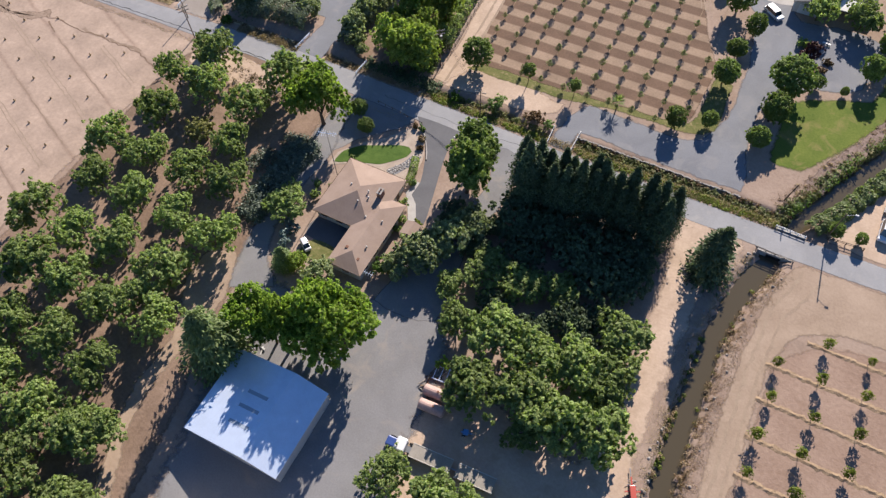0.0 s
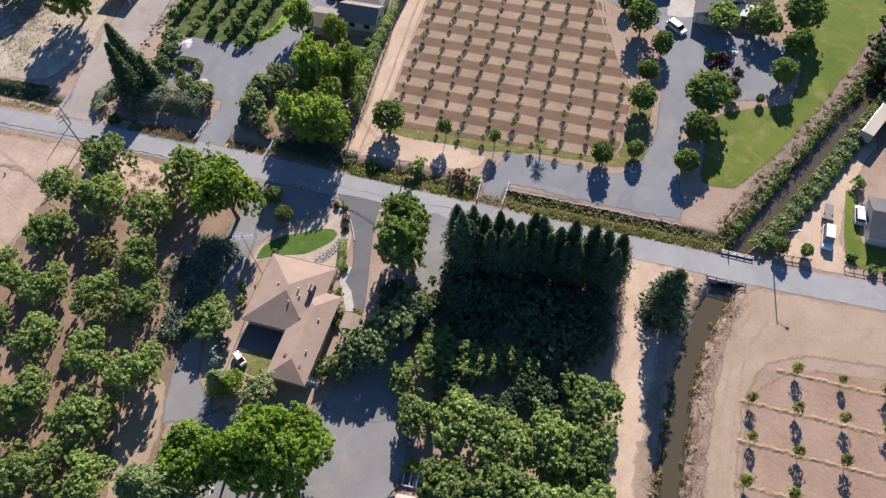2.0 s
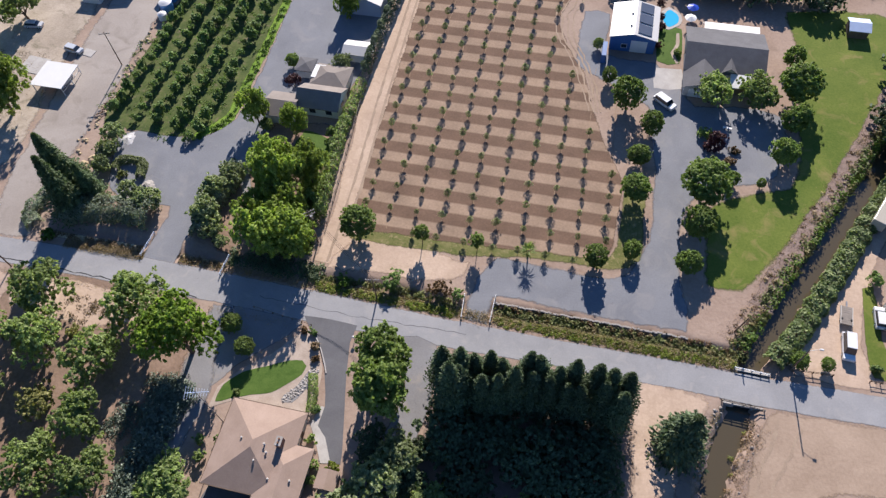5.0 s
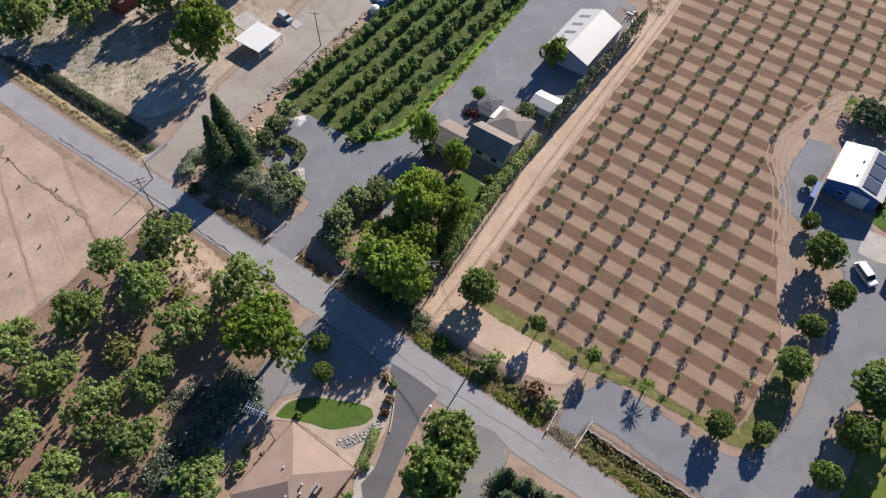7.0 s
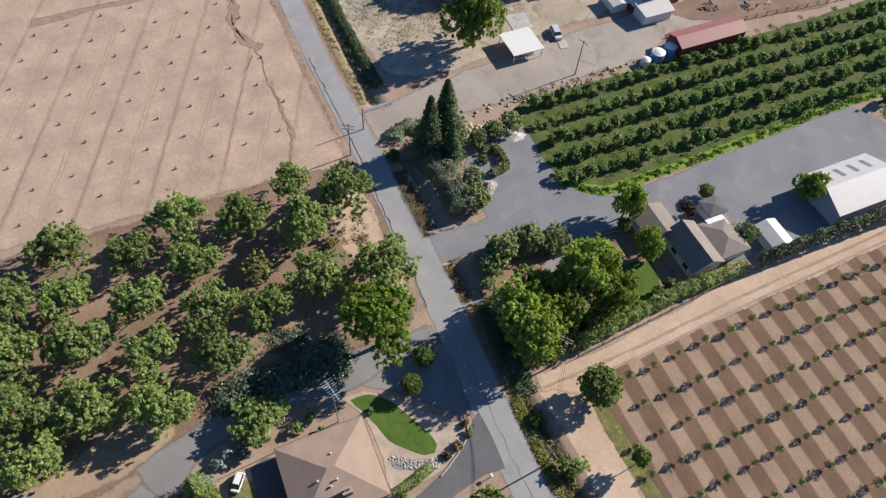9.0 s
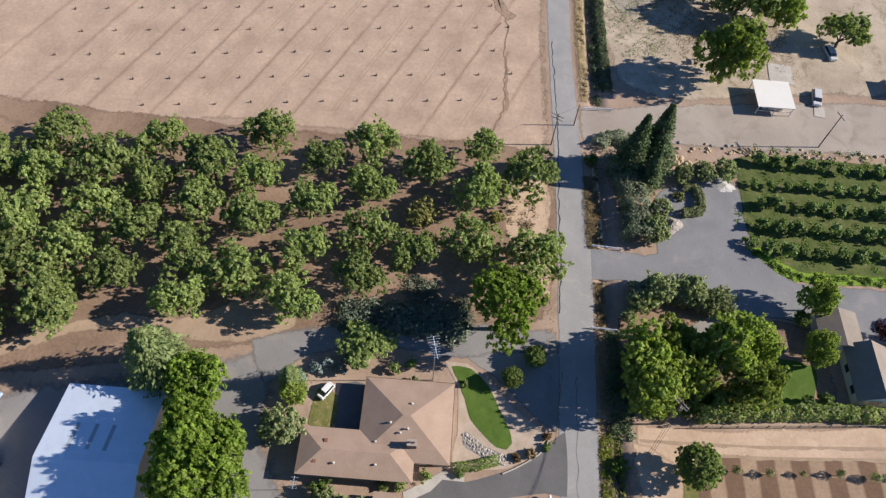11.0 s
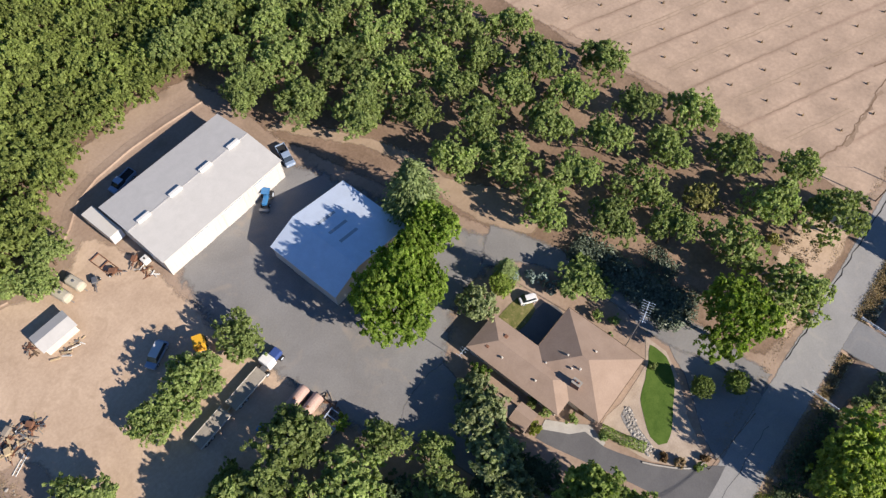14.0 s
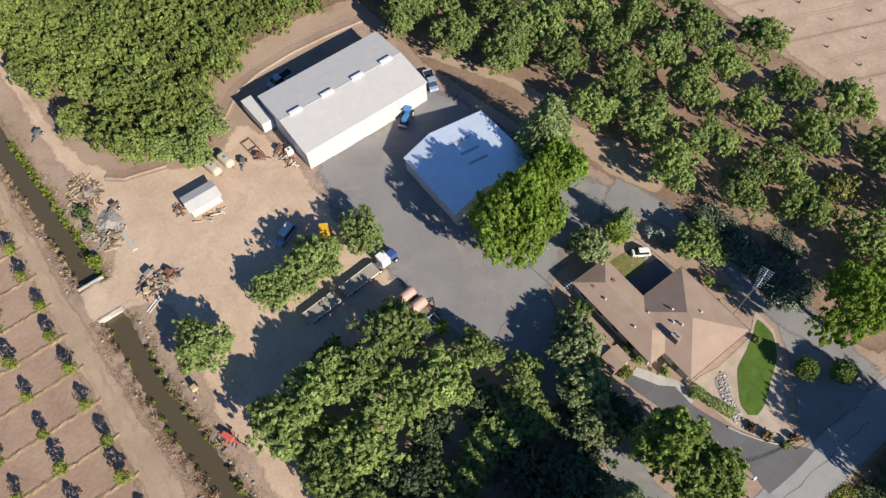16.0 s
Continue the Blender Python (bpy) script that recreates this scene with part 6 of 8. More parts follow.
scrub("track_brush", "dry brown brush heaped beside the track", [(-66.0, 196), (-68.0, 210), (-71.0, 226), (-74.0, 246)], 2.0, 1.0, 4200, 0.2, "leaf_dry", 265, 0.0, 0.0, 1.2)
hedge("hedge_low", "clipped grey-green corner hedge by the lane", [(-119.5, 94.4), (-122.0, 96.2), (-122.2, 100.0), (-120.0, 103.6), (-117.5, 106.0)], 1.7, 1.7, 3600, 0.2, "leaf_hedge", 231)
hedge("hedge_tall", "tall rough grey-green hedge by the lane", [(-114.5, 98.2), (-107.5, 100.2), (-101.5, 100.8), (-96.6, 100.6)], 2.9, 3.7, 8200, 0.22, "leaf_hedge", 232)
hedge("hedge_tall", "rough grey-green shrubbery along the drive", [(-85.5, 98.0), (-86.8, 103.5), (-85.6, 110.0), (-84.2, 116.0)], 2.2, 3.2, 5600, 0.24, "leaf_hedge", 233)
hedge("hedge_yard", "low dark hedge with dry tops round a gravel bay", [(-110.6, 110.4), (-110.6, 112.9), (-108.0, 113.6), (-105.2, 113.4), (-104.3, 109.6)], 0.9, 1.5, 3200, 0.19, "leaf_olive", 238)
hedge("hedge_screen", "tall dark evergreen screen beside the barn", [(-66.4, 146.0), (-66.2, 165.0), (-65.8, 190.0)], 0.75, 5.0, 6500, 0.24, "leaf_conifer", 234)
hedge("hedge_screen", "mixed shrubs along the track fence", [(-64.6, 107.0), (-65.8, 118.0), (-66.8, 130.0), (-66.6, 144.0)], 1.3, 2.6, 4200, 0.25, "leaf_walnut", 235)
hedge("hedge_clipped", "neatly clipped dark green hedge by the driveway", [(-53.6, 69.2), (-54.0, 72.4), (-55.2, 75.8)], 0.8, 1.1, 1500, 0.14, "leaf_walnut", 236)
hedge("hedge_back", "dark hedge behind the neighbouring house", [(-18.0, 190.5), (0.0, 191.0), (20.0, 191.5), (34.0, 191.5)], 1.6, 3.2, 5200, 0.25, "leaf_round", 237)
for k, (x, y, r, h, mt) in enumerate((
        (-46.8, 95.8, 2.0, 2.4, "leaf_row"), (-37.6, 95.9, 1.8, 2.0, "leaf_rust"), (-34.6, 95.3, 1.0, 1.6, "leaf_row"), (-55.4, 94.4, 1.2, 1.0, "leaf_lime2"),
        (-50.2, 61.2, 0.9, 1.2, "leaf_walnut"), (-51.8, 65.3, 0.7, 1.0, "leaf_walnut"), (-50.0, 59.0, 0.8, 1.1, "leaf_walnut"), (-52.4, 70.0, 0.6, 0.7, "leaf_row"),
        (-47.4, 61.6, 1.0, 1.0, "leaf_lime"), (-48.6, 49.6, 1.5, 2.4, "leaf_lime2"), (-46.9, 50.6, 1.3, 2.2, "leaf_maple"),
        (-57.6, 83.2, 0.6, 0.8, "leaf_row"), (-59.4, 83.4, 0.6, 0.8, "leaf_rust"), (-56.6, 80.6, 0.7, 0.7, "leaf_dry"), (-55.8, 78.6, 0.6, 0.6, "leaf_rust"),
        (-67.0, 70.4, 0.5, 0.7, "leaf_walnut"), (-66.6, 62.0, 0.7, 1.0, "leaf_row"), (-68.4, 58.6, 0.9, 1.8, "leaf_walnut"), (-69.6, 61.4, 0.8, 1.3, "leaf_row"),
        (-65.3, 44.2, 0.9, 3.0, "leaf_glaucous"), (-67.2, 46.0, 0.9, 2.7, "leaf_glaucous"), (-68.4, 47.9, 1.0, 2.4, "leaf_glaucous"), (-67.4, 50.2, 1.0, 1.8, "leaf_glaucous"), (-69.4, 50.6, 0.9, 2.0, "leaf_glaucous"),
        (-108.6, 109.6, 0.9, 0.8, "leaf_reed"), (-101.8, 103.6, 0.9, 0.9, "leaf_lime2"),
        (-115.8, 92.9, 1.4, 1.1, "leaf_lime2"), (-98.6, 121.6, 1.3, 2.0, "leaf_row"),
        (9.4, 139.6, 1.8, 1.8, "leaf_plum"), (12.4, 136.4, 1.1, 0.8, "leaf_rust"), (10.6, 134.8, 1.0, 0.7, "leaf_dry"), (7.4, 142.6, 1.4, 1.4, "leaf_walnut"), (13.6, 139.4, 0.9, 0.7, "leaf_rust"),
        (-3.0, 174.0, 0.9, 1.8, "leaf_plum"), (-3.2, 177.6, 0.9, 1.7, "leaf_plum"), (1.0, 166.6, 0.8, 1.0, "leaf_walnut"), (-3.4, 168.0, 0.7, 1.2, "leaf_plum"),
        (35.8, 96.0, 0.8, 1.0, "leaf_row"), (39.4, 94.0, 0.9, 1.1, "leaf_row"), (42.2, 94.2, 0.9, 1.0, "leaf_row"), (37.0, 113.2, 1.4, 2.0, "leaf_row"),
        (-29.4, 38.6, 1.0, 1.6, "leaf_bright"), (-80.4, 134.0, 0.9, 1.8, "leaf_lime2"), (-69.0, 128.5, 1.2, 2.0, "leaf_row"), (-66.4, 131.6, 1.1, 2.0, "leaf_lime2"), (-67.6, 125.4, 1.3, 2.2, "leaf_row"),
        (-75.4, 107.0, 1.8, 3.0, "leaf_row"), (-71.2, 108.6, 2.0, 3.2, "leaf_walnut"), (-68.0, 103.4, 1.7, 2.8, "leaf_row"), (-67.4, 110.8, 1.8, 3.0, "leaf_walnut"), (-74.8, 114.6, 1.6, 2.6, "leaf_row"), (-77.6, 102.2, 1.7, 2.6, "leaf_walnut"), (-71.4, 102.6, 1.5, 2.2, "leaf_row"), (-66.6, 106.6, 1.6, 2.8, "leaf_walnut"),
        (-99.4, 74.6, 1.2, 1.6, "leaf_autumn"), (7.4, -18.4, 1.4, 1.0, "leaf_row"), (7.8, -14.6, 1.2, 0.9, "leaf_olive"))):
    words = {"leaf_rust": "rust-brown low bush", "leaf_dry": "dry straw-coloured bush", "leaf_lime": "yellow-green leafy bush", "leaf_lime2": "light green leafy bush", "leaf_plum": "purple-leaved ornamental bush",
             "leaf_glaucous": "pale blue-grey feathery shrub", "leaf_olive": "olive-grey rounded bush", "leaf_autumn": "bush with yellowing leaves"}
    bush(x, y, r, h, mt, 300 + k, words.get(mt, "rounded green garden bush") + " growing from the ground")
AUT = tree_kind("walnut_tree", "orchard tree with sparse yellowing leaves", "tree", "orchard trees", [broad_crown("autumn_crown", "leaf_autumn", 290, 4.0, 0.8, 5.6, 12, 1900, 0.27, 0.66, (0.3, 0.46))], trunk_mesh("autumn_trunk", "bark", 16, 0.18, 1.2, 4.6, 2.2, 4))
plant(AUT, -97.2, 61.2, 1.05)
PLUM = tree_kind("plum_tree", "small dark purple-leaved ornamental tree", "tree", "purple trees", [broad_crown("plum_crown", "leaf_plum", 295, 2.6, 0.6, 4.6, 12, 1300, 0.22, 0.6, (0.36, 0.5))], trunk_mesh("plum_trunk", "bark", 19, 0.1, 1.0, 3.4, 1.2, 4))
for x, y, sz in ((-81.4, 140.6, 0.85), (9.6, 140.6, 1.0), (-3.6, 181.6, 0.7)):
    plant(PLUM, x, y, sz)
bush(10.2, -7.6, 1.3, 1.1, "leaf_lime", 410, "yellow-green leafy bush at the culvert mouth")
PALM = thing("palm_tree", "small spiky palm beside the gravel drive", "tree", "", (-23.4, 106.3, 0))
part("trunk", Solid().tube((0, 0, -0.05), (0, 0, 2.3), 0.13, 0.11, 8), "bark", PALM)
pr_ = np.random.default_rng(8)
pa = pr_.uniform(0, 6.283, 90)
pe = pr_.uniform(-0.5, 1.2, 90)
pd = np.stack([np.cos(pa) * np.cos(pe), np.sin(pa) * np.cos(pe), np.sin(pe)], 1)
part("frond", leaves_mesh("frond", np.array([0, 0, 2.5]) + pd * 1.0, np.cross(pd, np.stack([-np.sin(pa), np.cos(pa), 0 * pa], 1)), 0.85, pr_, "leaf_walnut", 0.11, pd), None, PALM)


def seam(name, line, half, z, mat, label, seed, stray=0.18):
    """A thin wandering line laid on the ground."""
    rg = random.Random(seed)
    out = []
    for a, b in zip(line, line[1:]):
        n = max(2, int(math.dist(a, b) / 1.2))
        out += [(a[0] + (b[0] - a[0]) * k / n + rg.uniform(-stray, stray), a[1] + (b[1] - a[1]) * k / n + rg.uniform(-stray, stray)) for k in range(n)]
    setting(name, ribbon(out, half, 0.6 * z + 0.004, seed, half * 0.8), mat, label)


seam("road_seam", [(-150, 85.6), (-128, 86.4), (-113, 86.4), (-100, 86.2), (-90, 86.3), (-80, 85.8)], 0.09, 0.06, "rubber", "dark crack along the lane's edge", 1)
seam("road_seam", [(-70, 88.4), (-50, 88.0), (-30, 88.6)], 0.05, 0.06, "dark_asphalt", "tarred crack in the lane", 2)
seam("field_rill", [(-121.5, 73.0), (-128.0, 75.2), (-136.6, 75.3), (-145.9, 75.1), (-153.5, 75.4), (-158.8, 74.8)], 0.14, 0.042, "wet_soil", "dark eroded rill in the bare field", 3, 0.42)
seam("field_rill", [(-128.0, 75.4), (-133.0, 75.8), (-141.0, 75.5), (-146.5, 75.6)], 0.36, 0.034, "rut_dark", "dark eroded rill in the bare field", 5, 0.5)
seam("field_rill", [(-151.0, 71.9), (-154.0, 73.4), (-156.5, 74.6)], 0.2, 0.036, "wet_soil", "short dark gully in the bare field", 4)
for k in range(8):
    o = -5.7 + 12.6 * (k - 4)
    x0 = -122.5 - 1.5 * (k % 3)
    y0 = (o - 0.39 * x0) / 0.92
    for off, half, mt, x1 in ((0.0, 0.14, "rut_dark", -150.0), (-6.0, 0.1, "rut", -178.0), (-6.9, 0.1, "rut", -178.0)):
        pts = [(x, y0 + off - (x - x0) * 0.4239) for x in np.linspace(x0, x1, 8)]
        pts = [q for q in pts if -60 < q[1] < 74]
        if len(pts) > 2:
            seam("field_rill", pts, half, 0.034 + 0.003 * (half < 0.15), mt, "thin wheel furrow across the bare field", 10 + k)
for i in range(-1, 9):
    x = -51.2 + 5.157 * i
    seam("drip_line", [(x + 0.1, 107.5), (x - 0.6, 135), (x - 1.2, 160 if i > 3 else 196)], 0.045, 0.045, "berm", "thin dark drip line along a tree row", 30 + i)

for k, (o, w) in enumerate(((0.0, 0.2), (1.7, 0.2), (3.2, 0.15), (-1.6, 0.15))):
    seam("wheel_rut", [(-19.5 + o, 196), (-23.5 + o, 186), (-26.2 + o * 0.9, 176), (-25.0 + o * 0.8, 168), (-20.5 + o * 0.7, 160), (-17.6 + o * 0.6, 152), (-15.0 + o * 0.5, 144)], w, 0.06, "rut", "curved worn wheel rut at the field's end", 60 + k)

for k, line in enumerate(([(-60.0, 98), (-60.4, 116), (-62.0, 140), (-63.2, 170), (-65.2, 215), (-69.0, 290)], [(-58.3, 104), (-58.8, 118), (-60.2, 140), (-61.4, 170), (-63.2, 215), (-66.8, 290)],
                          [(20.5, 84), (17.2, 74), (16.2, 62), (16.0, 40), (17.0, 10), (17.6, -30), (18.4, -70)], [(24.0, 83), (19.4, 73), (18.0, 62), (17.8, 40), (18.8, 10), (19.3, -30), (20.2, -70)])):
    seam("wheel_rut", line, 0.26, 0.06, "rut", "faint worn wheel rut in the dirt", 80 + k)

# ---- poles, rails, fences ----
def utility_pole(x, y, h, turn, arms=1, box=False, lean=0.0):
    p = thing("utility_pole", "weathered wooden utility pole with crossarms", "pole", "", (x, y, 0), turn)
    part("post", Solid().tube((0, 0, -0.2), (lean, 0, h), 0.14, 0.09, 8), "timber", p)
    for k in range(arms):
        z = h - 0.4 - 0.9 * k
        a = part("crossarm", Solid().box(-1.25, -0.16, z - 0.08, 1.25, -0.04, z + 0.08), "grey_timber", p)
        for u in (-1.15, -0.6, 0.6, 1.15):
            part("insulator", Solid().tube((u, -0.1, z + 0.08), (u, -0.1, z + 0.3), 0.06, 0.04, 6), "white_paint", a)
    if box:
        part("transformer", Solid().tube((0.35, 0.1, h - 3.0), (0.35, 0.1, h - 1.9), 0.28, 0.28, 10), "steel", p, "grey pole transformer")
    return p


utility_pole(-119.4, 85.0, 9.0, 60, 2)
utility_pole(-63.0, 101.8, 10.4, 40, 2, True)
utility_pole(-124.3, 140.2, 9.6, 20, 1)
utility_pole(-125.2, 89.8, 6.0, 30, 0)
utility_pole(13.6, 98.4, 5.4, 0, 0, lean=0.7)
utility_pole(-48.6, 92.2, 7.4, 10, 1)
lamp_post = thing("street_lamp", "tall street lamp pole with short arm beside the lane", "street lamp", "", (22.5, 93.1, 0))
part("post", Solid().tube((0, 0, -0.1), (0.1, 0, 8.0), 0.13, 0.09, 8), "timber", lamp_post)
arm = part("arm", Solid().tube((0.1, 0, 7.6), (1.6, 0.2, 8.3), 0.04, 0.03, 6), "steel", lamp_post)
part("lamp_head", Solid().soft_box(1.4, 0.05, 8.2, 2.0, 0.35, 8.4, 0.08), "white_paint", arm, "pale lamp head")
mast = thing("antenna_mast", "tall television antenna on a steel mast by the house", "antenna", "", (-67.3, 65.0, 0))
part("mast", Solid().tube((0, 0, -0.1), (0, 0, 13.6), 0.09, 0.05, 8), "steel", mast)
bm_ = part("boom", Solid().tube((-1.7, -0.4, 13.0), (1.9, 0.5, 13.2), 0.05, 0.04, 6), "galvanised", mast)
for k in range(9):
    u = -1.6 + 0.4 * k
    w = 1.0 - 0.06 * k
    part("element", Solid().tube((u - 0.24 * w, 0.25 * u + 0.97 * w, 13.1), (u + 0.24 * w, 0.25 * u - 0.97 * w, 13.1), 0.02, 0.02, 5), "galvanised", bm_)
small = thing("antenna_mast", "short pole with small antenna behind the house", "antenna", "", (-48.6, 46.4, 0))
part("mast", Solid().tube((0, 0, -0.1), (0, 0, 4.6), 0.05, 0.04, 6), "steel", small)
sb_ = part("boom", Solid().tube((-0.9, 0, 4.5), (0.9, 0, 4.5), 0.03, 0.03, 5), "galvanised", small)
for u in (-0.7, -0.2, 0.3, 0.8):
    part("element", Solid().tube((u, -0.6, 4.5), (u, 0.6, 4.5), 0.02, 0.02, 5), "galvanised", sb_)


def wire(a, b, sag):
    a, b = Vector(a), Vector(b)
    n, side = 12, (b - a).cross(Vector((0, 0, 1))).normalized() * 0.022
    up = Vector((0, 0, 0.022))
    s = Solid()
    v = []
    for k in range(n + 1):
        f = k / n
        p = a.lerp(b, f) - Vector((0, 0, sag * 4 * f * (1 - f)))
        v += [p + side, p + up, p - side, p - up]
    s.add(v, [(4 * k + j, 4 * k + (j + 1) % 4, 4 * k + 4 + (j + 1) % 4, 4 * k + 4 + j) for k in range(n) for j in range(4)])
    tagged(part("power_line", s, "rubber", None), "thin sagging overhead power line", "power line", "power lines")


for u in (-0.5, 0.0, 0.5):
    wire((-63.0 + u, 101.8, 10.1), (-48.6 + u, 92.2, 7.3), 0.6)
wire((-119.4, 85.0, 8.8), (-125.2, 89.8, 5.9), 0.2)


def rail_fence(name, label, a, b, h, mat, bays, rails=2, size=0.09, category="railing"):
    f = thing(name, label, category)
    a, b = Vector((*a, 0)), Vector((*b, 0))
    for k in range(bays + 1):
        p = a.lerp(b, k / bays)
        part("post", Solid().box(p.x - size, p.y - size, -0.1, p.x + size, p.y + size, h), mat, f)
    for r in range(rails):
        z = h * (0.92 - 0.42 * r)
        part("rail", Solid().tube((a.x, a.y, z), (b.x, b.y, z), size * 0.7, size * 0.7, 6), mat, f)
    return f


rail_fence("bridge_rail", "white-painted pipe rail beside the drive bridge", (-32.9, 91.5), (-33.2, 96.0), 0.85, "white_paint", 3)
rail_fence("bridge_rail", "white-painted pipe rail beside the drive bridge", (-27.8, 91.5), (-27.7, 96.8), 0.85, "white_paint", 3)
rail_fence("bridge_rail", "pale culvert rail over the canal", (11.6, 85.3), (18.2, 84.9), 0.7, "grey_timber", 4)
rail_fence("bridge_rail", "white culvert rail over the ditch", (13.6, 91.5), (19.0, 91.3), 0.7, "white_paint", 4)
rail_fence("pipe_rail", "thin pale pipe rail at the yard entrance", (-95.5, 92.2), (-95.2, 97.4), 0.8, "galvanised", 2)
rail_fence("pipe_rail", "thin pale pipe rail at the lane entrance", (-129.7, 92.0), (-130.0, 97.8), 0.8, "galvanised", 2)
rail_fence("pipe_rail", "thin pipe rail under the garden tree", (-78.8, 91.2), (-78.6, 95.4), 0.8, "galvanised", 2)
rail_fence("yard_fence", "low wooden fence round the bright lawn", (34.8, 93.4), (44.5, 93.6), 0.9, "timber", 6, 2, 0.07, "fence")
rail_fence("yard_fence", "low wooden fence behind small trees", (22.8, 92.9), (29.0, 93.2), 0.9, "timber", 4, 2, 0.07, "fence")
rail_fence("track_fence", "old post and wire fence beside the dirt track", (-62.6, 106.0), (-66.0, 146.0), 1.3, "grey_timber", 16, 3, 0.06, "fence")
rail_fence("back_fence", "dark board fence behind the crop rows", (-127.0, 187.0), (-124.0, 230.0), 1.2, "timber", 14, 2, 0.07, "fence")
rail_fence("front_fence", "low dark fence in front of the garden", (-70.0, 86.0), (-58.5, 84.6), 0.7, "timber", 6, 1, 0.06, "fence")


def headwall(x0, y0, x1, y1):
    s = Solid()
    s.box(min(x0, x1), min(y0, y1) - 0.15, -1.7, max(x0, x1), max(y0, y1) + 0.15, 0.14)
    setting("headwall", s, "concrete", "concrete culvert headwall")
    d = 0.16 if y0 < 88 else -0.16
    # No opening is cut; a black plate gives the darkness inside the culvert.
    setting("culvert_mouth", Solid().box((x0 + x1) / 2 - 1.3, y0 - d - 0.02, -1.6, (x0 + x1) / 2 + 1.3, y0 - d + 0.02, -0.35), "rubber", "black plate standing in for the unlit culvert mouth")


headwall(11.8, 85.2, 18.0, 85.2)
headwall(13.6, 91.3, 19.2, 91.3)
headwall(9.6, 3.0, 13.8, 3.0)
headwall(9.8, -4.4, 14.2, -4.4)

# stone edging above the ditch
rs = random.Random(12)
for k in range(78):
    x = -27.4 + 0.43 * k
    s = Solid().soft_box(-0.26, -0.2, -0.1, 0.26, 0.2, rs.uniform(0.14, 0.3), 0.08)
    o = tagged(part("edging_stone", s, "stone", None), "rough pale stone edging the drive above the ditch", "stone", "edging stones")
    o.matrix_basis = pose(x, 95.6 + rs.uniform(-0.12, 0.12) - 0.002 * k, 0, 0, 0, rs.uniform(-25, 25))


def rock(name, x, y, r, mat, label, category, group, seed):
    rg = random.Random(seed)
    s = Solid()
    n = 7
    rows = ((-0.2, 0.8), (0.25, 1.0), (0.6, 0.62), (0.8, 0.2))
    v = []
    for z, q in rows:
        v += [(r * q * rg.uniform(0.75, 1.2) * math.cos(6.283 * i / n), r * q * rg.uniform(0.75, 1.2) * math.sin(6.283 * i / n), r * z * rg.uniform(0.9, 1.1)) for i in range(n)]
    f = [(k * n + i, k * n + (i + 1) % n, (k + 1) * n + (i + 1) % n, (k + 1) * n + i) for k in range(3) for i in range(n)] + [tuple(range(3 * n, 4 * n))]
    o = tagged(part(name, s.add(v, f), mat, None), label, category, group)
    o.matrix_basis = pose(x, y, 0, 0, 0, rg.uniform(0, 360))
    return o


for k in range(170):
    f = rs.random()
    rock("river_stone", -58.4 + 3.2 * f + 0.5 * math.sin(3.1 * f) + rs.uniform(-0.75, 0.75), 70.7 + 6.0 * f + rs.uniform(-0.5, 0.5), rs.uniform(0.12, 0.3), ("stone", "concrete", "stone")[k % 3], "rounded grey stone in the dry creek bed", "stone", "creek bed stones", 500 + k)
for k in range(70):
    y = 104 + 58 * rs.random()
    rock("boulder", -121.6 + rs.uniform(-1.3, 1.3) - 0.01 * (y - 104), y, rs.uniform(0.18, 0.5), ("straw", "grey_timber", "straw", "stone")[k % 4], "rough pale boulder in the field-edge heap", "boulder", "heaped boulders", 600 + k)
for k in range(16):
    rock("boulder", -117.8 + rs.uniform(-1.6, 1.6), 104.5 + 10 * rs.random(), rs.uniform(0.4, 0.9), "straw", "tawny sandstone boulder in the garden heap", "boulder", "heaped boulders", 650 + k)


for k in range(150):
    side = 1 if k % 3 else -1
    a, b = rs.choice(list(zip(CANAL[1:], CANAL[2:])) + list(zip(CANAL_S[:3], CANAL_S[1:4])))
    f, o = rs.random(), rs.uniform(2.1, 3.9) * side
    dv = (Vector(b) - Vector(a)).normalized()
    ob = rock("bank_stone", a[0] + (b[0] - a[0]) * f - dv.y * o * -1, a[1] + (b[1] - a[1]) * f + dv.x * o * -1, rs.uniform(0.12, 0.34), "grey_timber" if k % 4 else "stone", "pale rough stone on the canal bank", "stone", "canal bank stones", 800 + k)
    q = min(max((abs(o) - 1.2) / 1.9, 0), 1)
    ob.location.z = -1.7 * (1 - q * q * (3 - 2 * q)) - 0.04


well = thing("garden_table", "small white garden table under the tree", "table", "", (-147.0, 117.6, 0))
part("tabletop", Solid().box(-0.9, -0.5, 0.7, 0.9, 0.5, 0.76), "straw", well)
for u in (-0.8, 0.8):
    part("leg", Solid().box(u - 0.05, -0.4, 0, u + 0.05, 0.4, 0.7), "timber", well)

# low concrete edging between garden bed and driveway
KERB = [(-53.2, 76.6), (-54.0, 78.2), (-55.3, 80.4), (-56.6, 82.2), (-57.8, 83.3), (-59.6, 83.9)]
edging = thing("garden_edging", "low pale concrete edging along the driveway bed", "edging")
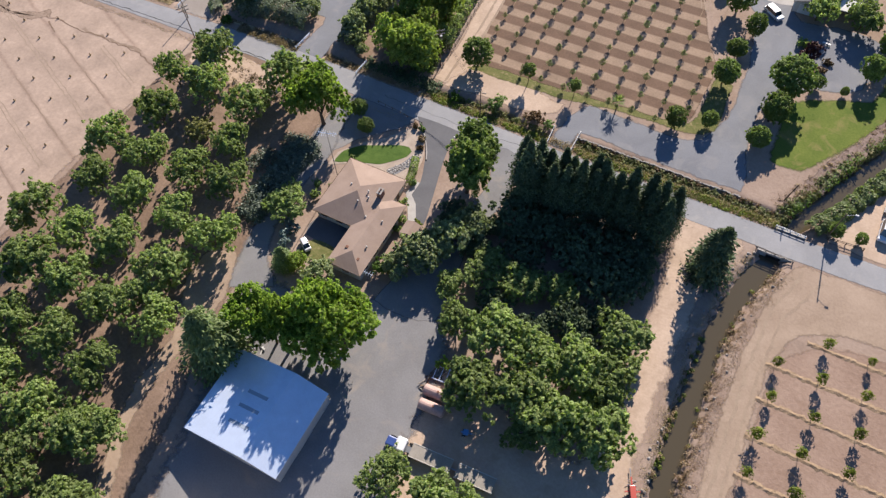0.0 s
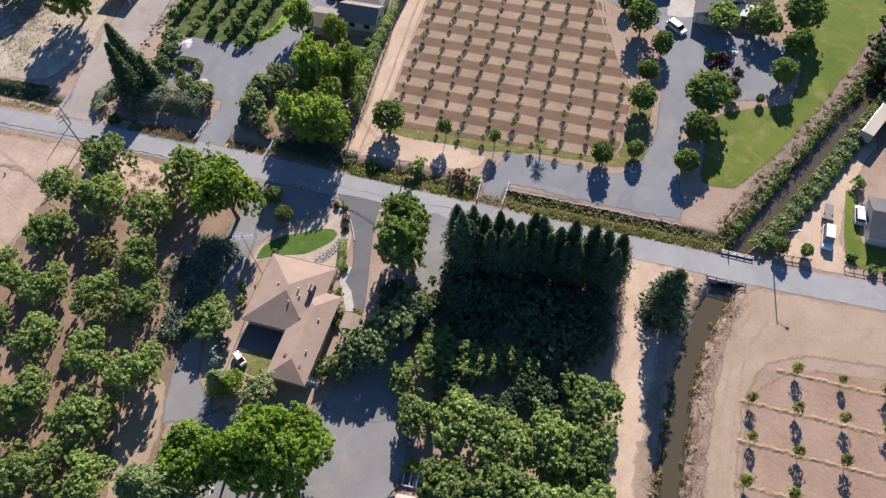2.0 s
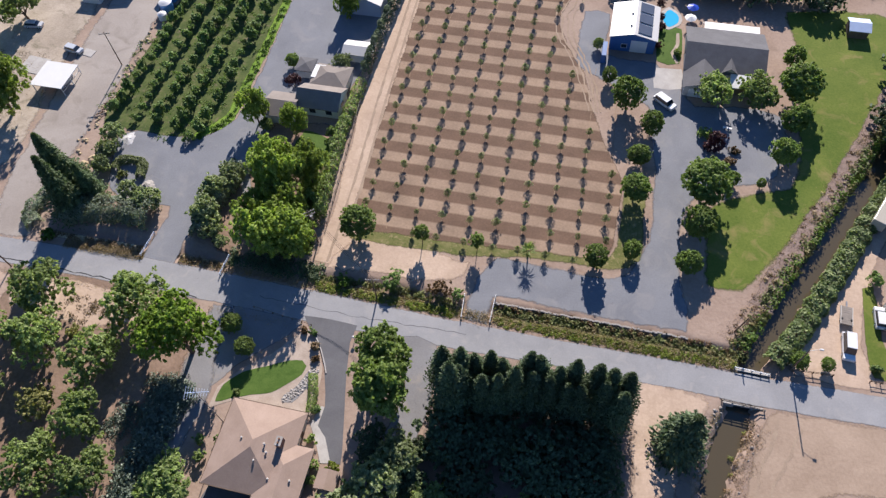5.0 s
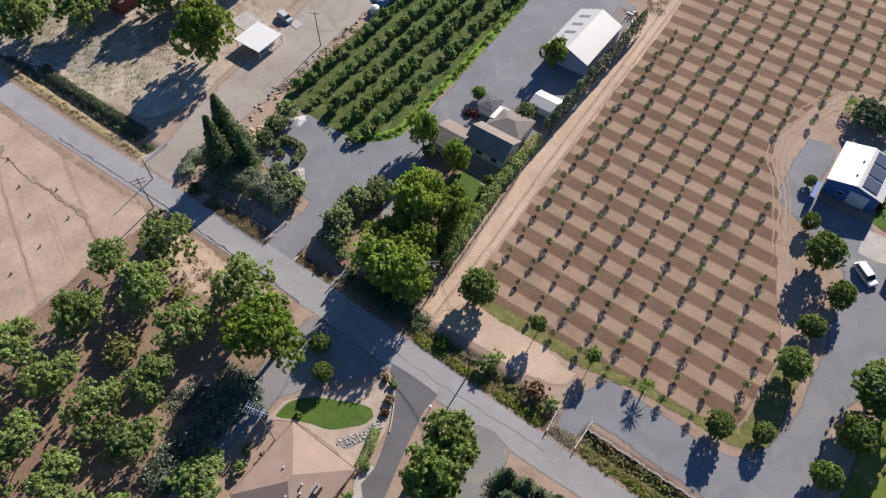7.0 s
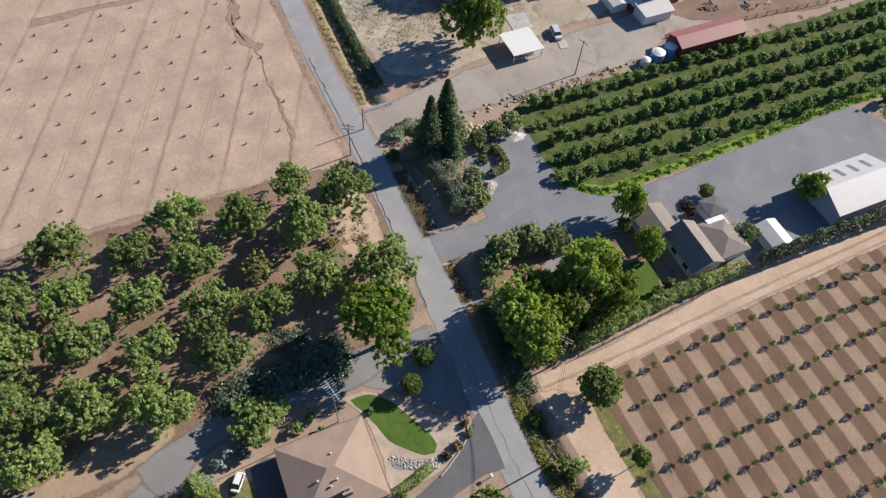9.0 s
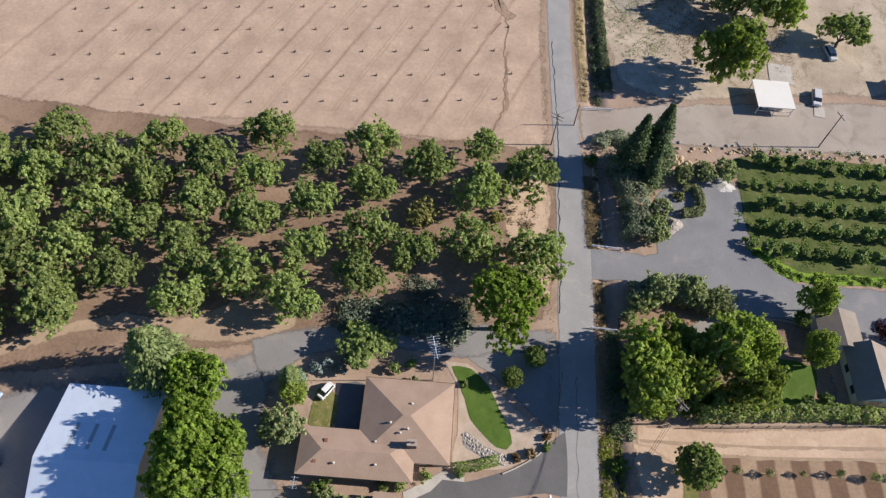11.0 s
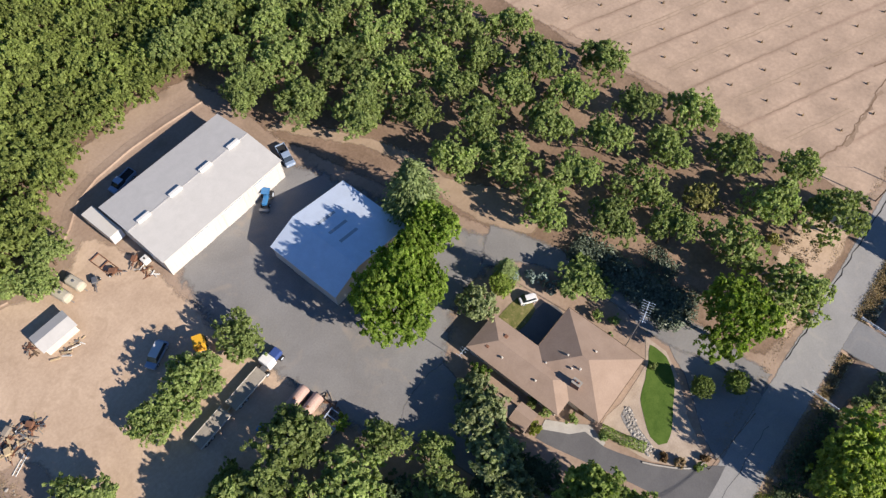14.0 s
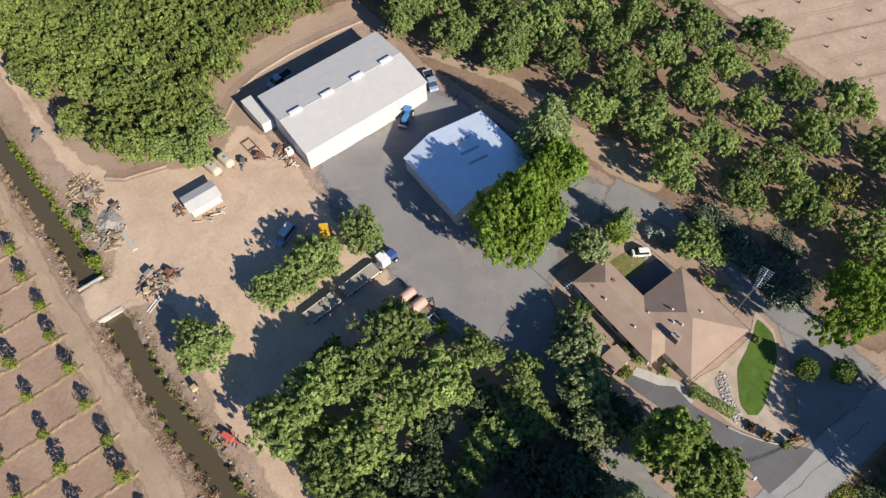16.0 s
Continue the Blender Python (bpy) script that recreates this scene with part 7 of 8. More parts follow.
for (ax, ay), (bx, by) in zip(KERB, KERB[1:]):
    d = Vector((bx - ax, by - ay)).normalized()
    q = [(ax - d.y * 0.09, ay + d.x * 0.09), (bx - d.y * 0.09, by + d.x * 0.09), (bx + d.y * 0.09, by - d.x * 0.09), (ax + d.y * 0.09, ay - d.x * 0.09)]
    part("block", Solid().add([(x, y, -0.05) for x, y in q] + [(x, y, 0.22) for x, y in q], [(0, 1, 5, 4), (1, 2, 6, 5), (2, 3, 7, 6), (3, 0, 4, 7), (7, 6, 5, 4)]), "concrete", edging)

# earth bank behind the machine shed
EB = [(-58.5, -27.2), (-50, -28.2), (-42, -28.6), (-34, -28.0), (-28.5, -26.4), (-24.0, -22.6), (-21.0, -21.0)]
for seg, nm in ((EB, 1), ([(-9.0, -18.6), (-5.0, -19.8), (-1.5, -20.8), (1.2, -23.2)], 2)):
    s = Solid()
    v = []
    line = seg
    for k, p in enumerate(line):
        a, b = Vector(line[max(0, k - 1)]), Vector(line[min(len(line) - 1, k + 1)])
        d = (b - a).normalized()
        v += [(p[0] - d.y * u, p[1] + d.x * u, z) for u, z in ((-2.2, 0.02), (-0.8, 0.14), (-0.1, 0.25), (0.15, 0.06), (0.6, 0.02))]
    f = [(5 * k + j, 5 * k + j + 1, 5 * k + 6 + j, 5 * k + 5 + j) for k in range(len(line) - 1) for j in range(4)]
    setting("earth_bank", s.add(v, f), "earth", "low cut earth bank along the orchard edge")


# ---- vehicles ----
def wheel(parent, x, y, r, w):
    t = part("wheel", Solid().tube((x, y - w / 2, r), (x, y + w / 2, r), r, r, 14), "rubber", parent)
    part("rim", Solid().tube((x, y - w / 2 - 0.01, r), (x, y + w / 2 + 0.01, r), r * 0.55, r * 0.55, 10), "galvanised", t)


def paint(name, c):
    if name not in M:
        M[name] = plain(name, c, 0.3, 0.0, 0.6, 0.05)
    return name


def car(name, label, x, y, turn, body, length=4.7, width=1.85, height=1.5, bed=False, roof=None):
    c = thing(name, label, "truck" if bed else "car", "", (x, y, 0), turn)
    h, w = length / 2, width / 2
    part("body", Solid().soft_box(-h, -w, 0.32, h, w, 0.92, 0.16), body, c)
    if bed:
        part("bed", Solid().box(-h + 0.08, -w + 0.1, 0.9, -0.25, w - 0.1, 0.94), "rubber", c, "dark truck bed")
        for a in ((-h, -w, -0.25, -w + 0.1), (-h, w - 0.1, -0.25, w), (-h, -w + 0.1, -h + 0.08, w - 0.1)):
            part("bed_side", Solid().box(a[0], a[1], 0.85, a[2], a[3], 1.22), body, c)
        x0, x1 = -0.25, 1.35
    else:
        x0, x1 = -h * 0.86, h * 0.42
    z0, z1 = 0.9, height
    v = [(x0, -w + 0.06, z0), (x1 + 0.5, -w + 0.06, z0), (x1 + 0.5, w - 0.06, z0), (x0, w - 0.06, z0), (x0 + 0.25, -w + 0.22, z1), (x1 - 0.15, -w + 0.22, z1), (x1 - 0.15, w - 0.22, z1), (x0 + 0.25, w - 0.22, z1)]
    for nm, q in (("side_window", (0, 1, 5, 4)), ("windscreen", (1, 2, 6, 5)), ("side_window", (2, 3, 7, 6)), ("rear_window", (3, 0, 4, 7))):
        part(nm, Solid().add([v[i] for i in q], [(0, 1, 2, 3)]), "glass", c, "dark glass")
    part("roof", Solid().soft_box(x0 + 0.2, -w + 0.18, z1 - 0.04, x1 - 0.1, w - 0.18, z1 + 0.05, 0.05), roof or body, c)
    for u in (-w + 0.3, w - 0.3):
        part("headlight", Solid().box(h - 0.03, u - 0.16, 0.62, h + 0.02, u + 0.16, 0.78), "white_paint", c)
        part("tail_light", Solid().box(-h - 0.02, u - 0.12, 0.62, -h + 0.03, u + 0.12, 0.8), "red_wall", c)
    for u in (-h * 0.62, h * 0.62):
        for s in (-w + 0.1, w - 0.1):
            wheel(c, u, s, 0.34, 0.22)
    return c


paint("cream_metal", (0.425, 0.383, 0.306))
paint("car_white", (0.680, 0.680, 0.680))
paint("car_silver", (0.468, 0.484, 0.510))
paint("pickup_blue", (0.25, 0.32, 0.45))
paint("truck_blue", (0.043, 0.076, 0.238))
paint("tractor_blue", (0.043, 0.170, 0.383))
paint("implement_red", (0.46, 0.1, 0.07))
paint("machine_yellow", (0.637, 0.357, 0.025))
paint("tank_blue", (0.102, 0.255, 0.510))
paint("umbrella_blue", (0.017, 0.051, 0.383))
car("car", "white estate car parked on the gravel drive", -0.95, 150.4, -39, "car_white", 5.2, 1.95, 1.65)
car("van", "white boxy van parked nose to the lane", 31.8, 99.0, -93, "car_white", 5.2, 1.95, 2.1)
car("suv", "silver car parked in the gravel yard", -138.0, 142.6, -10, "car_silver", 4.7, 1.85, 1.5)
car("car", "silver car parked beside the white shed", -152.6, 149.0, 8, "car_silver", 4.5, 1.8, 1.5)
car("car", "small pale car beside the brown-roofed house", 37.4, 105.6, 90, "car_white", 4.2, 1.75, 1.45)
car("car", "silver car parked under the carport roof", -134.6, 132.4, 90, "car_silver", 4.5, 1.8, 1.5)
car("pickup_truck", "silver-blue flatbed pickup in the shade behind the machine shed", -36.4, -23.4, 8, "pickup_blue", 5.6, 1.9, 1.7, True)
car("utility_cart", "white utility cart parked by the house", -63.9, 48.2, -34, "car_white", 3.0, 1.3, 1.5)
car("pickup_truck", "silver-blue pickup in the shade behind the shed", -59.4, -4.4, 70, "pickup_blue", 5.2, 1.9, 1.7, True)
car("van", "blue van standing in tree shade", -18.8, 8.2, 24, "pickup_blue", 4.8, 1.85, 1.7, roof="car_silver")


def flatbed(label, x, y, turn, length, width, deck, z=1.15, axles=2):
    t = thing("flatbed_trailer", label, "trailer", "", (x, y, 0), turn)
    dk = part("deck", Solid().box(-length / 2, -width / 2, z - 0.16, length / 2, width / 2, z), deck, t)
    n = int(length / 0.45)
    for k in range(n):
        u = -length / 2 + length * (k + 0.5) / n
        part("plank", Solid().box(u - 0.218, -width / 2 + 0.08, z, u + 0.218, width / 2 - 0.08, z + 0.035), deck, dk)
    for s in (-1, 1):
        part("side_rail", Solid().box(-length / 2, s * width / 2 - 0.06, z - 0.2, length / 2, s * width / 2 + 0.06, z + 0.08), "stucco", t, "pale side rail")
    for k in range(axles):
        u = -length / 2 + 1.0 + 1.15 * k
        for s in (-1, 1):
            wheel(t, u, s * (width / 2 - 0.2), 0.46, 0.3)
    part("drawbar", Solid().box(length / 2, -0.12, 0.6, length / 2 + 1.1, 0.12, 0.75), "steel", t)
    return t


flatbed("long pale flatbed trailer parked behind the truck", -24.0, 23.6, 184, 6.9, 2.2, "deck_wood")
flatbed("second flatbed trailer with weathered boards", -16.5, 24.0, 184, 6.3, 2.3, "deck_wood")
flatbed("short flat trailer beside the van", 31.9, 104.9, 85, 3.6, 1.9, "grey_timber", 0.8, 1)
tc = thing("truck", "old truck cab with white roof and blue bonnet", "truck", "", (-29.2, 23.1, 0), 184)
part("frame", Solid().box(-2.4, -0.5, 0.7, 2.6, 0.5, 0.95), "steel", tc)
part("cab", Solid().soft_box(-1.0, -1.1, 0.9, 0.7, 1.1, 2.6, 0.2), "car_white", tc)
part("bonnet", Solid().soft_box(0.7, -0.8, 0.9, 2.4, 0.8, 1.75, 0.2), "truck_blue", tc, "dark blue bonnet")
part("windscreen", Solid().box(0.68, -0.95, 1.75, 0.74, 0.95, 2.35), "glass", tc)
for u in (-1.6, 1.7):
    for s in (-1.0, 1.0):
        wheel(tc, u, s, 0.5, 0.32)
for k, (x, y) in enumerate(((-27.7, 30.8), (-28.1, 33.3))):
    t = thing("tank", "rusty pink horizontal fuel tank on timber skids", "tank", "fuel tanks", (x, y, 0), 4)
    part("shell", Solid().tube((-2.1, 0, 1.2), (2.1, 0, 1.2), 0.95, 0.95, 18), "tank_rust", t, smooth=False)
    for u in (-2.1, 2.1):
        part("end_cap", Solid().tube((u, 0, 1.2), (u + (0.18 if u > 0 else -0.18), 0, 1.2), 0.95, 0.6, 18), "tank_rust", t)
    for u in (-1.3, 1.3):
        part("skid", Solid().box(u - 0.15, -0.8, 0, u + 0.15, 0.8, 0.4), "timber", t)
    part("hatch", Solid().tube((0.3, 0, 2.1), (0.3, 0, 2.3), 0.22, 0.2, 10), "rust", t)
fr = thing("metal_rack", "pale metal rack of scrap beside the tanks", "rack", "", (-28.6, 37.0, 0), 5)
for u in (-1.6, -0.5, 0.6, 1.7):
    part("bar", Solid().box(u - 0.06, -1.3, 0.4, u + 0.06, 1.3, 0.52), "galvanised", fr)
for s in (-1.2, 1.2):
    part("beam", Solid().box(-1.8, s - 0.07, 0, 1.9, s + 0.07, 0.4), "galvanised", fr)
bt = thing("tractor", "blue farm tractor parked by the machine shed", "tractor", "", (-50.6, -0.1, 0), 35)
part("bonnet", Solid().soft_box(0.0, -0.42, 0.9, 1.9, 0.42, 1.6, 0.12), "tractor_blue", bt)
part("seat_deck", Solid().soft_box(-1.0, -0.6, 0.8, 0.0, 0.6, 1.2, 0.1), "tractor_blue", bt)
part("canopy", Solid().box(-1.1, -0.75, 2.25, 0.3, 0.75, 2.33), "tractor_blue", bt)
for u in (-1.0, 0.2):
    for s in (-0.65, 0.65):
        part("canopy_post", Solid().tube((u, s, 1.1), (u, s, 2.25), 0.04, 0.04, 6), "rubber", bt)
for s in (-0.8, 0.8):
    wheel(bt, -0.7, s, 0.75, 0.4)
    wheel(bt, 1.5, s * 0.85, 0.42, 0.28)
part("loader", Solid().soft_box(2.3, -0.9, 0.15, 2.9, 0.9, 0.7, 0.1), "steel", bt)
fl = thing("forklift", "yellow forklift standing between the trees", "forklift", "", (-24.2, 12.6, 0), 60)
fl.scale = (1.4, 1.4, 1.3)
part("body", Solid().soft_box(-1.2, -0.6, 0.25, 0.5, 0.6, 1.2, 0.15), "machine_yellow", fl)
part("mast", Solid().box(0.55, -0.55, 0.1, 0.75, -0.4, 2.4), "machine_yellow", fl)
part("mast", Solid().box(0.55, 0.4, 0.1, 0.75, 0.55, 2.4), "machine_yellow", fl)
part("guard", Solid().box(-0.8, -0.55, 2.0, 0.5, 0.55, 2.08), "machine_yellow", fl)
for s in (-0.35, 0.35):
    part("fork", Solid().box(0.75, s - 0.07, 0.12, 1.9, s + 0.07, 0.18), "steel", fl)
for u in (-0.8, 0.3):
    for s in (-0.6, 0.6):
        wheel(fl, u, s, 0.32, 0.22)
bx = thing("box_trailer", "white box trailer against the shed's end", "trailer", "", (-28.3, -17.2, 0), 92)
part("box", Solid().soft_box(-4.1, -1.2, 0.6, 3.7, 1.2, 2.9, 0.06), "white_metal", bx)
part("door", Solid().box(3.7, -1.1, 0.7, 3.74, 1.1, 2.8), "galvanised", bx)
for u in (-2.6, -1.5):
    for s in (-1.05, 1.05):
        wheel(bx, u, s, 0.45, 0.26)
b2 = thing("box_trailer", "long cream box trailer under trees by the ditch", "trailer", "", (40.4, 128.8, 0), 64)
part("box", Solid().soft_box(-4.9, -1.2, 0.9, 4.9, 1.2, 3.1, 0.08), "cream_metal", b2)
for u in (-4.0, -2.9):
    for s in (-1.05, 1.05):
        wheel(b2, u, s, 0.48, 0.26)
for k, (x, y) in enumerate(((-15.6, -12.1), (-18.3, -12.2))):
    t = thing("tank_trailer", "small white tank trailer on the dirt yard", "trailer", "tank trailers", (x, y, 0), 100)
    part("tank", Solid().soft_box(-1.75, -0.95, 0.6, 1.75, 0.95, 1.9, 0.55), "cream_metal", t)
    part("hatch", Solid().tube((0, 0, 1.88), (0, 0, 2.02), 0.25, 0.25, 10), "steel", t)
    for s in (-0.75, 0.75):
        wheel(t, -0.2, s, 0.36, 0.22)
    part("drawbar", Solid().box(1.7, -0.08, 0.45, 2.4, 0.08, 0.58), "steel", t)


def implement(label, x, y, turn, col, n, seed, size=1.0, mat2="steel"):
    """A small farm implement: frame, tines or discs, hitch, wheels."""
    rg = random.Random(seed)
    t = thing("farm_implement", label, "farm implement", "", (x, y, 0), turn)
    part("frame", Solid().box(-1.3 * size, -0.1, 0.55, 1.3 * size, 0.1, 0.72).box(-0.1, -0.7 * size, 0.5, 0.1, 0.7 * size, 0.65), col, t)
    for k in range(n):
        u = -1.2 * size + 2.4 * size * (k + 0.5) / n
        part("tine", Solid().tube((u, -0.5 * size, 0.05), (u, 0.4 * size, 0.62), 0.06, 0.05, 6), mat2, t)
    part("hopper", Solid().soft_box(-0.7 * size, -0.45, 0.7, 0.5 * size, 0.45, 1.05 + 0.3 * rg.random(), 0.08), col, t)
    for s in (-0.7, 0.7):
        wheel(t, -0.5 * size, s * size, 0.3, 0.16)
    part("drawbar", Solid().box(1.2 * size, -0.06, 0.4, 2.1 * size, 0.06, 0.5), mat2, t)
    return t


implement("bright red farm implement on the canal bank", 5.7, 33.2, 115, "implement_red", 6, 1, 1.7)
implement("small yellow implement lying on the bank", 6.3, 23.4, 95, "straw", 4, 2, 0.8)
implement("grey farm implement on the dirt yard", -20.6, -10.2, 60, "steel", 5, 3, 1.0)
implement("dark rusty implement on the dirt yard", -23.8, -9.4, 130, "rust", 6, 4, 1.1)
implement("rusty implement by the shed's end", -27.4, -8.4, 30, "rust", 4, 5, 0.9)
implement("pale rusty implement by the canal", 3.4, 0.6, 20, "grey_timber", 6, 6, 1.2, "rust")
implement("rusty implement with bent tines by the canal", 0.4, 2.4, 120, "rust", 6, 7, 1.0)
implement("tan farm implement beside the canal", 5.0, 3.4, 70, "straw", 5, 8, 1.0, "rust")
implement("dark discarded implement on the yard", 2.4, -15.8, 10, "timber", 4, 9, 0.9)
implement("blue-grey implement on the canal path", 7.2, -40.8, 40, "steel", 4, 10, 1.0)
implement("white implement beside the barn", -71.8, 184.6, 40, "white_paint", 4, 11, 1.2)
implement("small implement beside the tanks", -20.9, 29.8, 15, "tank_blue", 4, 12, 0.7)
lb = thing("ladder", "white ladder lying on the ground by the canal", "ladder", "", (4.9, 5.9, 0.05), 25)
for s in (-0.28, 0.28):
    part("rail", Solid().box(-1.8, s - 0.05, 0, 1.8, s + 0.05, 0.1), "white_paint", lb)
for k in range(7):
    part("rung", Solid().box(-1.6 + 0.53 * k, -0.28, 0.03, -1.54 + 0.53 * k, 0.28, 0.08), "white_paint", lb)


def junk(label, x, y, rx, ry, n, seed, mats):
    """A heap of boards and lumps, each piece laid at random."""
    rg = random.Random(seed)
    h = thing("scrap_heap", label, "scrap heap", "", (x, y, 0))
    for k in range(n):
        a, q = rg.uniform(0, 6.283), rg.random() ** 0.5
        s = Solid().box(-rg.uniform(0.15, 1.2), -rg.uniform(0.04, 0.17), 0, rg.uniform(0.15, 1.2), rg.uniform(0.04, 0.17), rg.uniform(0.04, 0.2))
        o = part("piece", s, rg.choice(mats), h)
        o.matrix_basis = pose(rx * q * math.cos(a), ry * q * math.sin(a), 0.05 + 0.5 * (1 - q) * rg.random(), rg.uniform(-15, 15), rg.uniform(-15, 15), rg.uniform(0, 360))
    return h


junk("heap of grey boards and rubble beside the canal", 5.4, -22.4, 2.6, 4.4, 150, 1, ["grey_timber", "timber", "straw", "rust", "straw"])
junk("heap of brush and broken boards beside the canal", 5.4, -11.4, 2.6, 3.6, 110, 2, ["grey_timber", "timber", "straw", "stone"])
junk("tangle of rusty farm machinery beside the culvert", 2.6, 2.6, 3.8, 1.9, 70, 11, ["rust", "straw", "grey_timber", "steel", "rust"])

junk("scattered boards and pipes on brown dirt behind the red shed", -131.5, 196.5, 3.4, 5.0, 34, 12, ["rust", "grey_timber", "steel", "timber"])
junk("old timber frame pieces lying on brown dirt", -134.0, 184.5, 2.0, 3.2, 22, 13, ["grey_timber", "timber", "rust"])


def mound(x, y, rx, ry, h, mat, label, seed):
    """A low irregular heap of loose earth."""
    rg = np.random.default_rng(seed)
    n, m = 20, 6
    v = [(0, 0, h)]
    for r in range(1, m + 1):
        q = r / m
        for k in range(n):
            a = 6.283 * k / n
            e = q * (1 + 0.14 * math.sin(3 * a + seed) + 0.07 * rg.normal())
            v.append((rx * e * math.cos(a), ry * e * math.sin(a), max(0.0, h * (1 - q) ** 1.3 + 0.06 * h * rg.normal() * (1 - q)) - (0.05 if r == m else 0)))
    fc = [(0, 1 + k, 1 + (k + 1) % n) for k in range(n)]
    for r in range(m - 1):
        fc += [(1 + r * n + k, 1 + (r + 1) * n + k, 1 + (r + 1) * n + (k + 1) % n, 1 + r * n + (k + 1) % n) for k in range(n)]
    o = tagged(part("earth_mound", Solid().add(v, fc), mat, None), label, "mound", "earth mounds")
    o.matrix_basis = pose(x, y, 0)


mound(4.4, -13.6, 2.6, 3.4, 1.0, "stone", "low mound of grey rubble and soil in the yard", 1)
mound(-101.9, 107.6, 2.2, 2.0, 1.2, "stone", "smooth grey gravel mound on the farm yard", 3)
mound(-112.0, 119.2, 1.6, 2.0, 0.45, "pale_roof", "small heap of white gravel on the farm yard", 4)
mound(5.0, -22.0, 2.4, 3.0, 0.7, "grey_timber", "low mound of grey brush and debris in the yard", 2)
junk("pallets and scrap against the shed's end", -27.6, -6.0, 1.0, 2.6, 18, 3, ["timber", "straw", "white_paint", "rust"])
junk("scattered scrap round the small shed", -10.6, -3.4, 3.0, 0.8, 16, 4, ["timber", "straw", "white_paint", "steel"])
junk("boards and scrap beside the small shed", -6.4, -8.4, 0.8, 1.6, 12, 5, ["timber", "rust", "grey_timber"])
junk("heap of scrap beside the barn", -70.5, 192.0, 2.6, 2.2, 26, 6, ["steel", "timber", "white_paint", "rust"])
junk("scrap and pallets beside the tanks", -30.4, 35.0, 0.9, 2.4, 20, 7, ["timber", "grey_timber", "rust"])
junk("scattered scrap in the far yard", -126.0, 170.0, 3.0, 5.0, 30, 8, ["timber", "grey_timber", "white_paint", "rust"])
junk("woodpile along the lane", -121.4, 127.0, 0.9, 5.0, 26, 9, ["timber", "straw", "grey_timber"])
junk("scrap under the shed trees", -60.5, 26.8, 2.4, 0.9, 14, 10, ["grey_timber", "white_paint", "steel"])
lg = thing("concrete_slab", "long pale concrete slab lying in the yard", "slab", "", (3.3, -8.1, 0), 93)
part("slab", Solid().soft_box(-2.5, -0.45, 0, 2.5, 0.45, 0.3, 0.06), "concrete", lg)
for x, y, r, h, mt in ((-121.6, 157.2, 1.1, 1.6, "white_paint"), (-122.2, 160.8, 1.6, 2.2, "tank_blue"), (-122.8, 164.6, 1.5, 2.4, "tank_blue")):
    t = thing("water_tank", "round farm water tank with domed white top", "tank", "water tanks", (x, y, 0))
    part("shell", Solid().tube((0, 0, 0), (0, 0, h), r, r, 20), mt, t)
    part("dome", Solid().tube((0, 0, h), (0, 0, h + 0.3), r * 1.02, r * 0.5, 20).tube((0, 0, h + 0.3), (0, 0, h + 0.42), r * 0.5, 0.1, 20), "white_paint", t)

# pool garden
pl = [(-0.9 + 1.6 * math.cos(a) * (1 + 0.15 * math.cos(2 * a)), 178.4 + 3.0 * math.sin(a) * (1 + 0.1 * math.cos(3 * a))) for a in [6.283 * k / 28 for k in range(28)]]
pd2 = [(-0.7 + (x + 0.7) * 1.45, 178.4 + (y - 178.4) * 1.3) for x, y in pl]
setting("pool_deck", Solid().prism(pd2, 0.0, 0.08), "concrete", "pale pool deck")
setting("pool_water", Solid().prism(pl, 0.02, 0.1), "pool", "clear turquoise pool water")
sheet("pool_lawn", [(-3.2, 163.4), (1.6, 163.4), (1.8, 175), (-3.2, 175)], 0.06, "lawn", "small lawn beside the pool", 0.2, 0.1, 2.0)
sheet("garden_path", [(1.0, 163.2), (1.5, 163.6), (0.5, 166.4), (1.4, 169.6), (1.2, 173.6), (0.6, 173.4), (0.6, 169.6), (-0.4, 166.4)], 0.09, "sand_bed", "pale curving garden path", 0.05, 0.02, 1.0)
sheet("garage_apron", [(-3.4, 154.8), (2.8, 155.6), (2.2, 161.6), (-3.2, 161.2)], 0.06, "concrete", "pale concrete apron", 0.05, 0.02, 3.0)
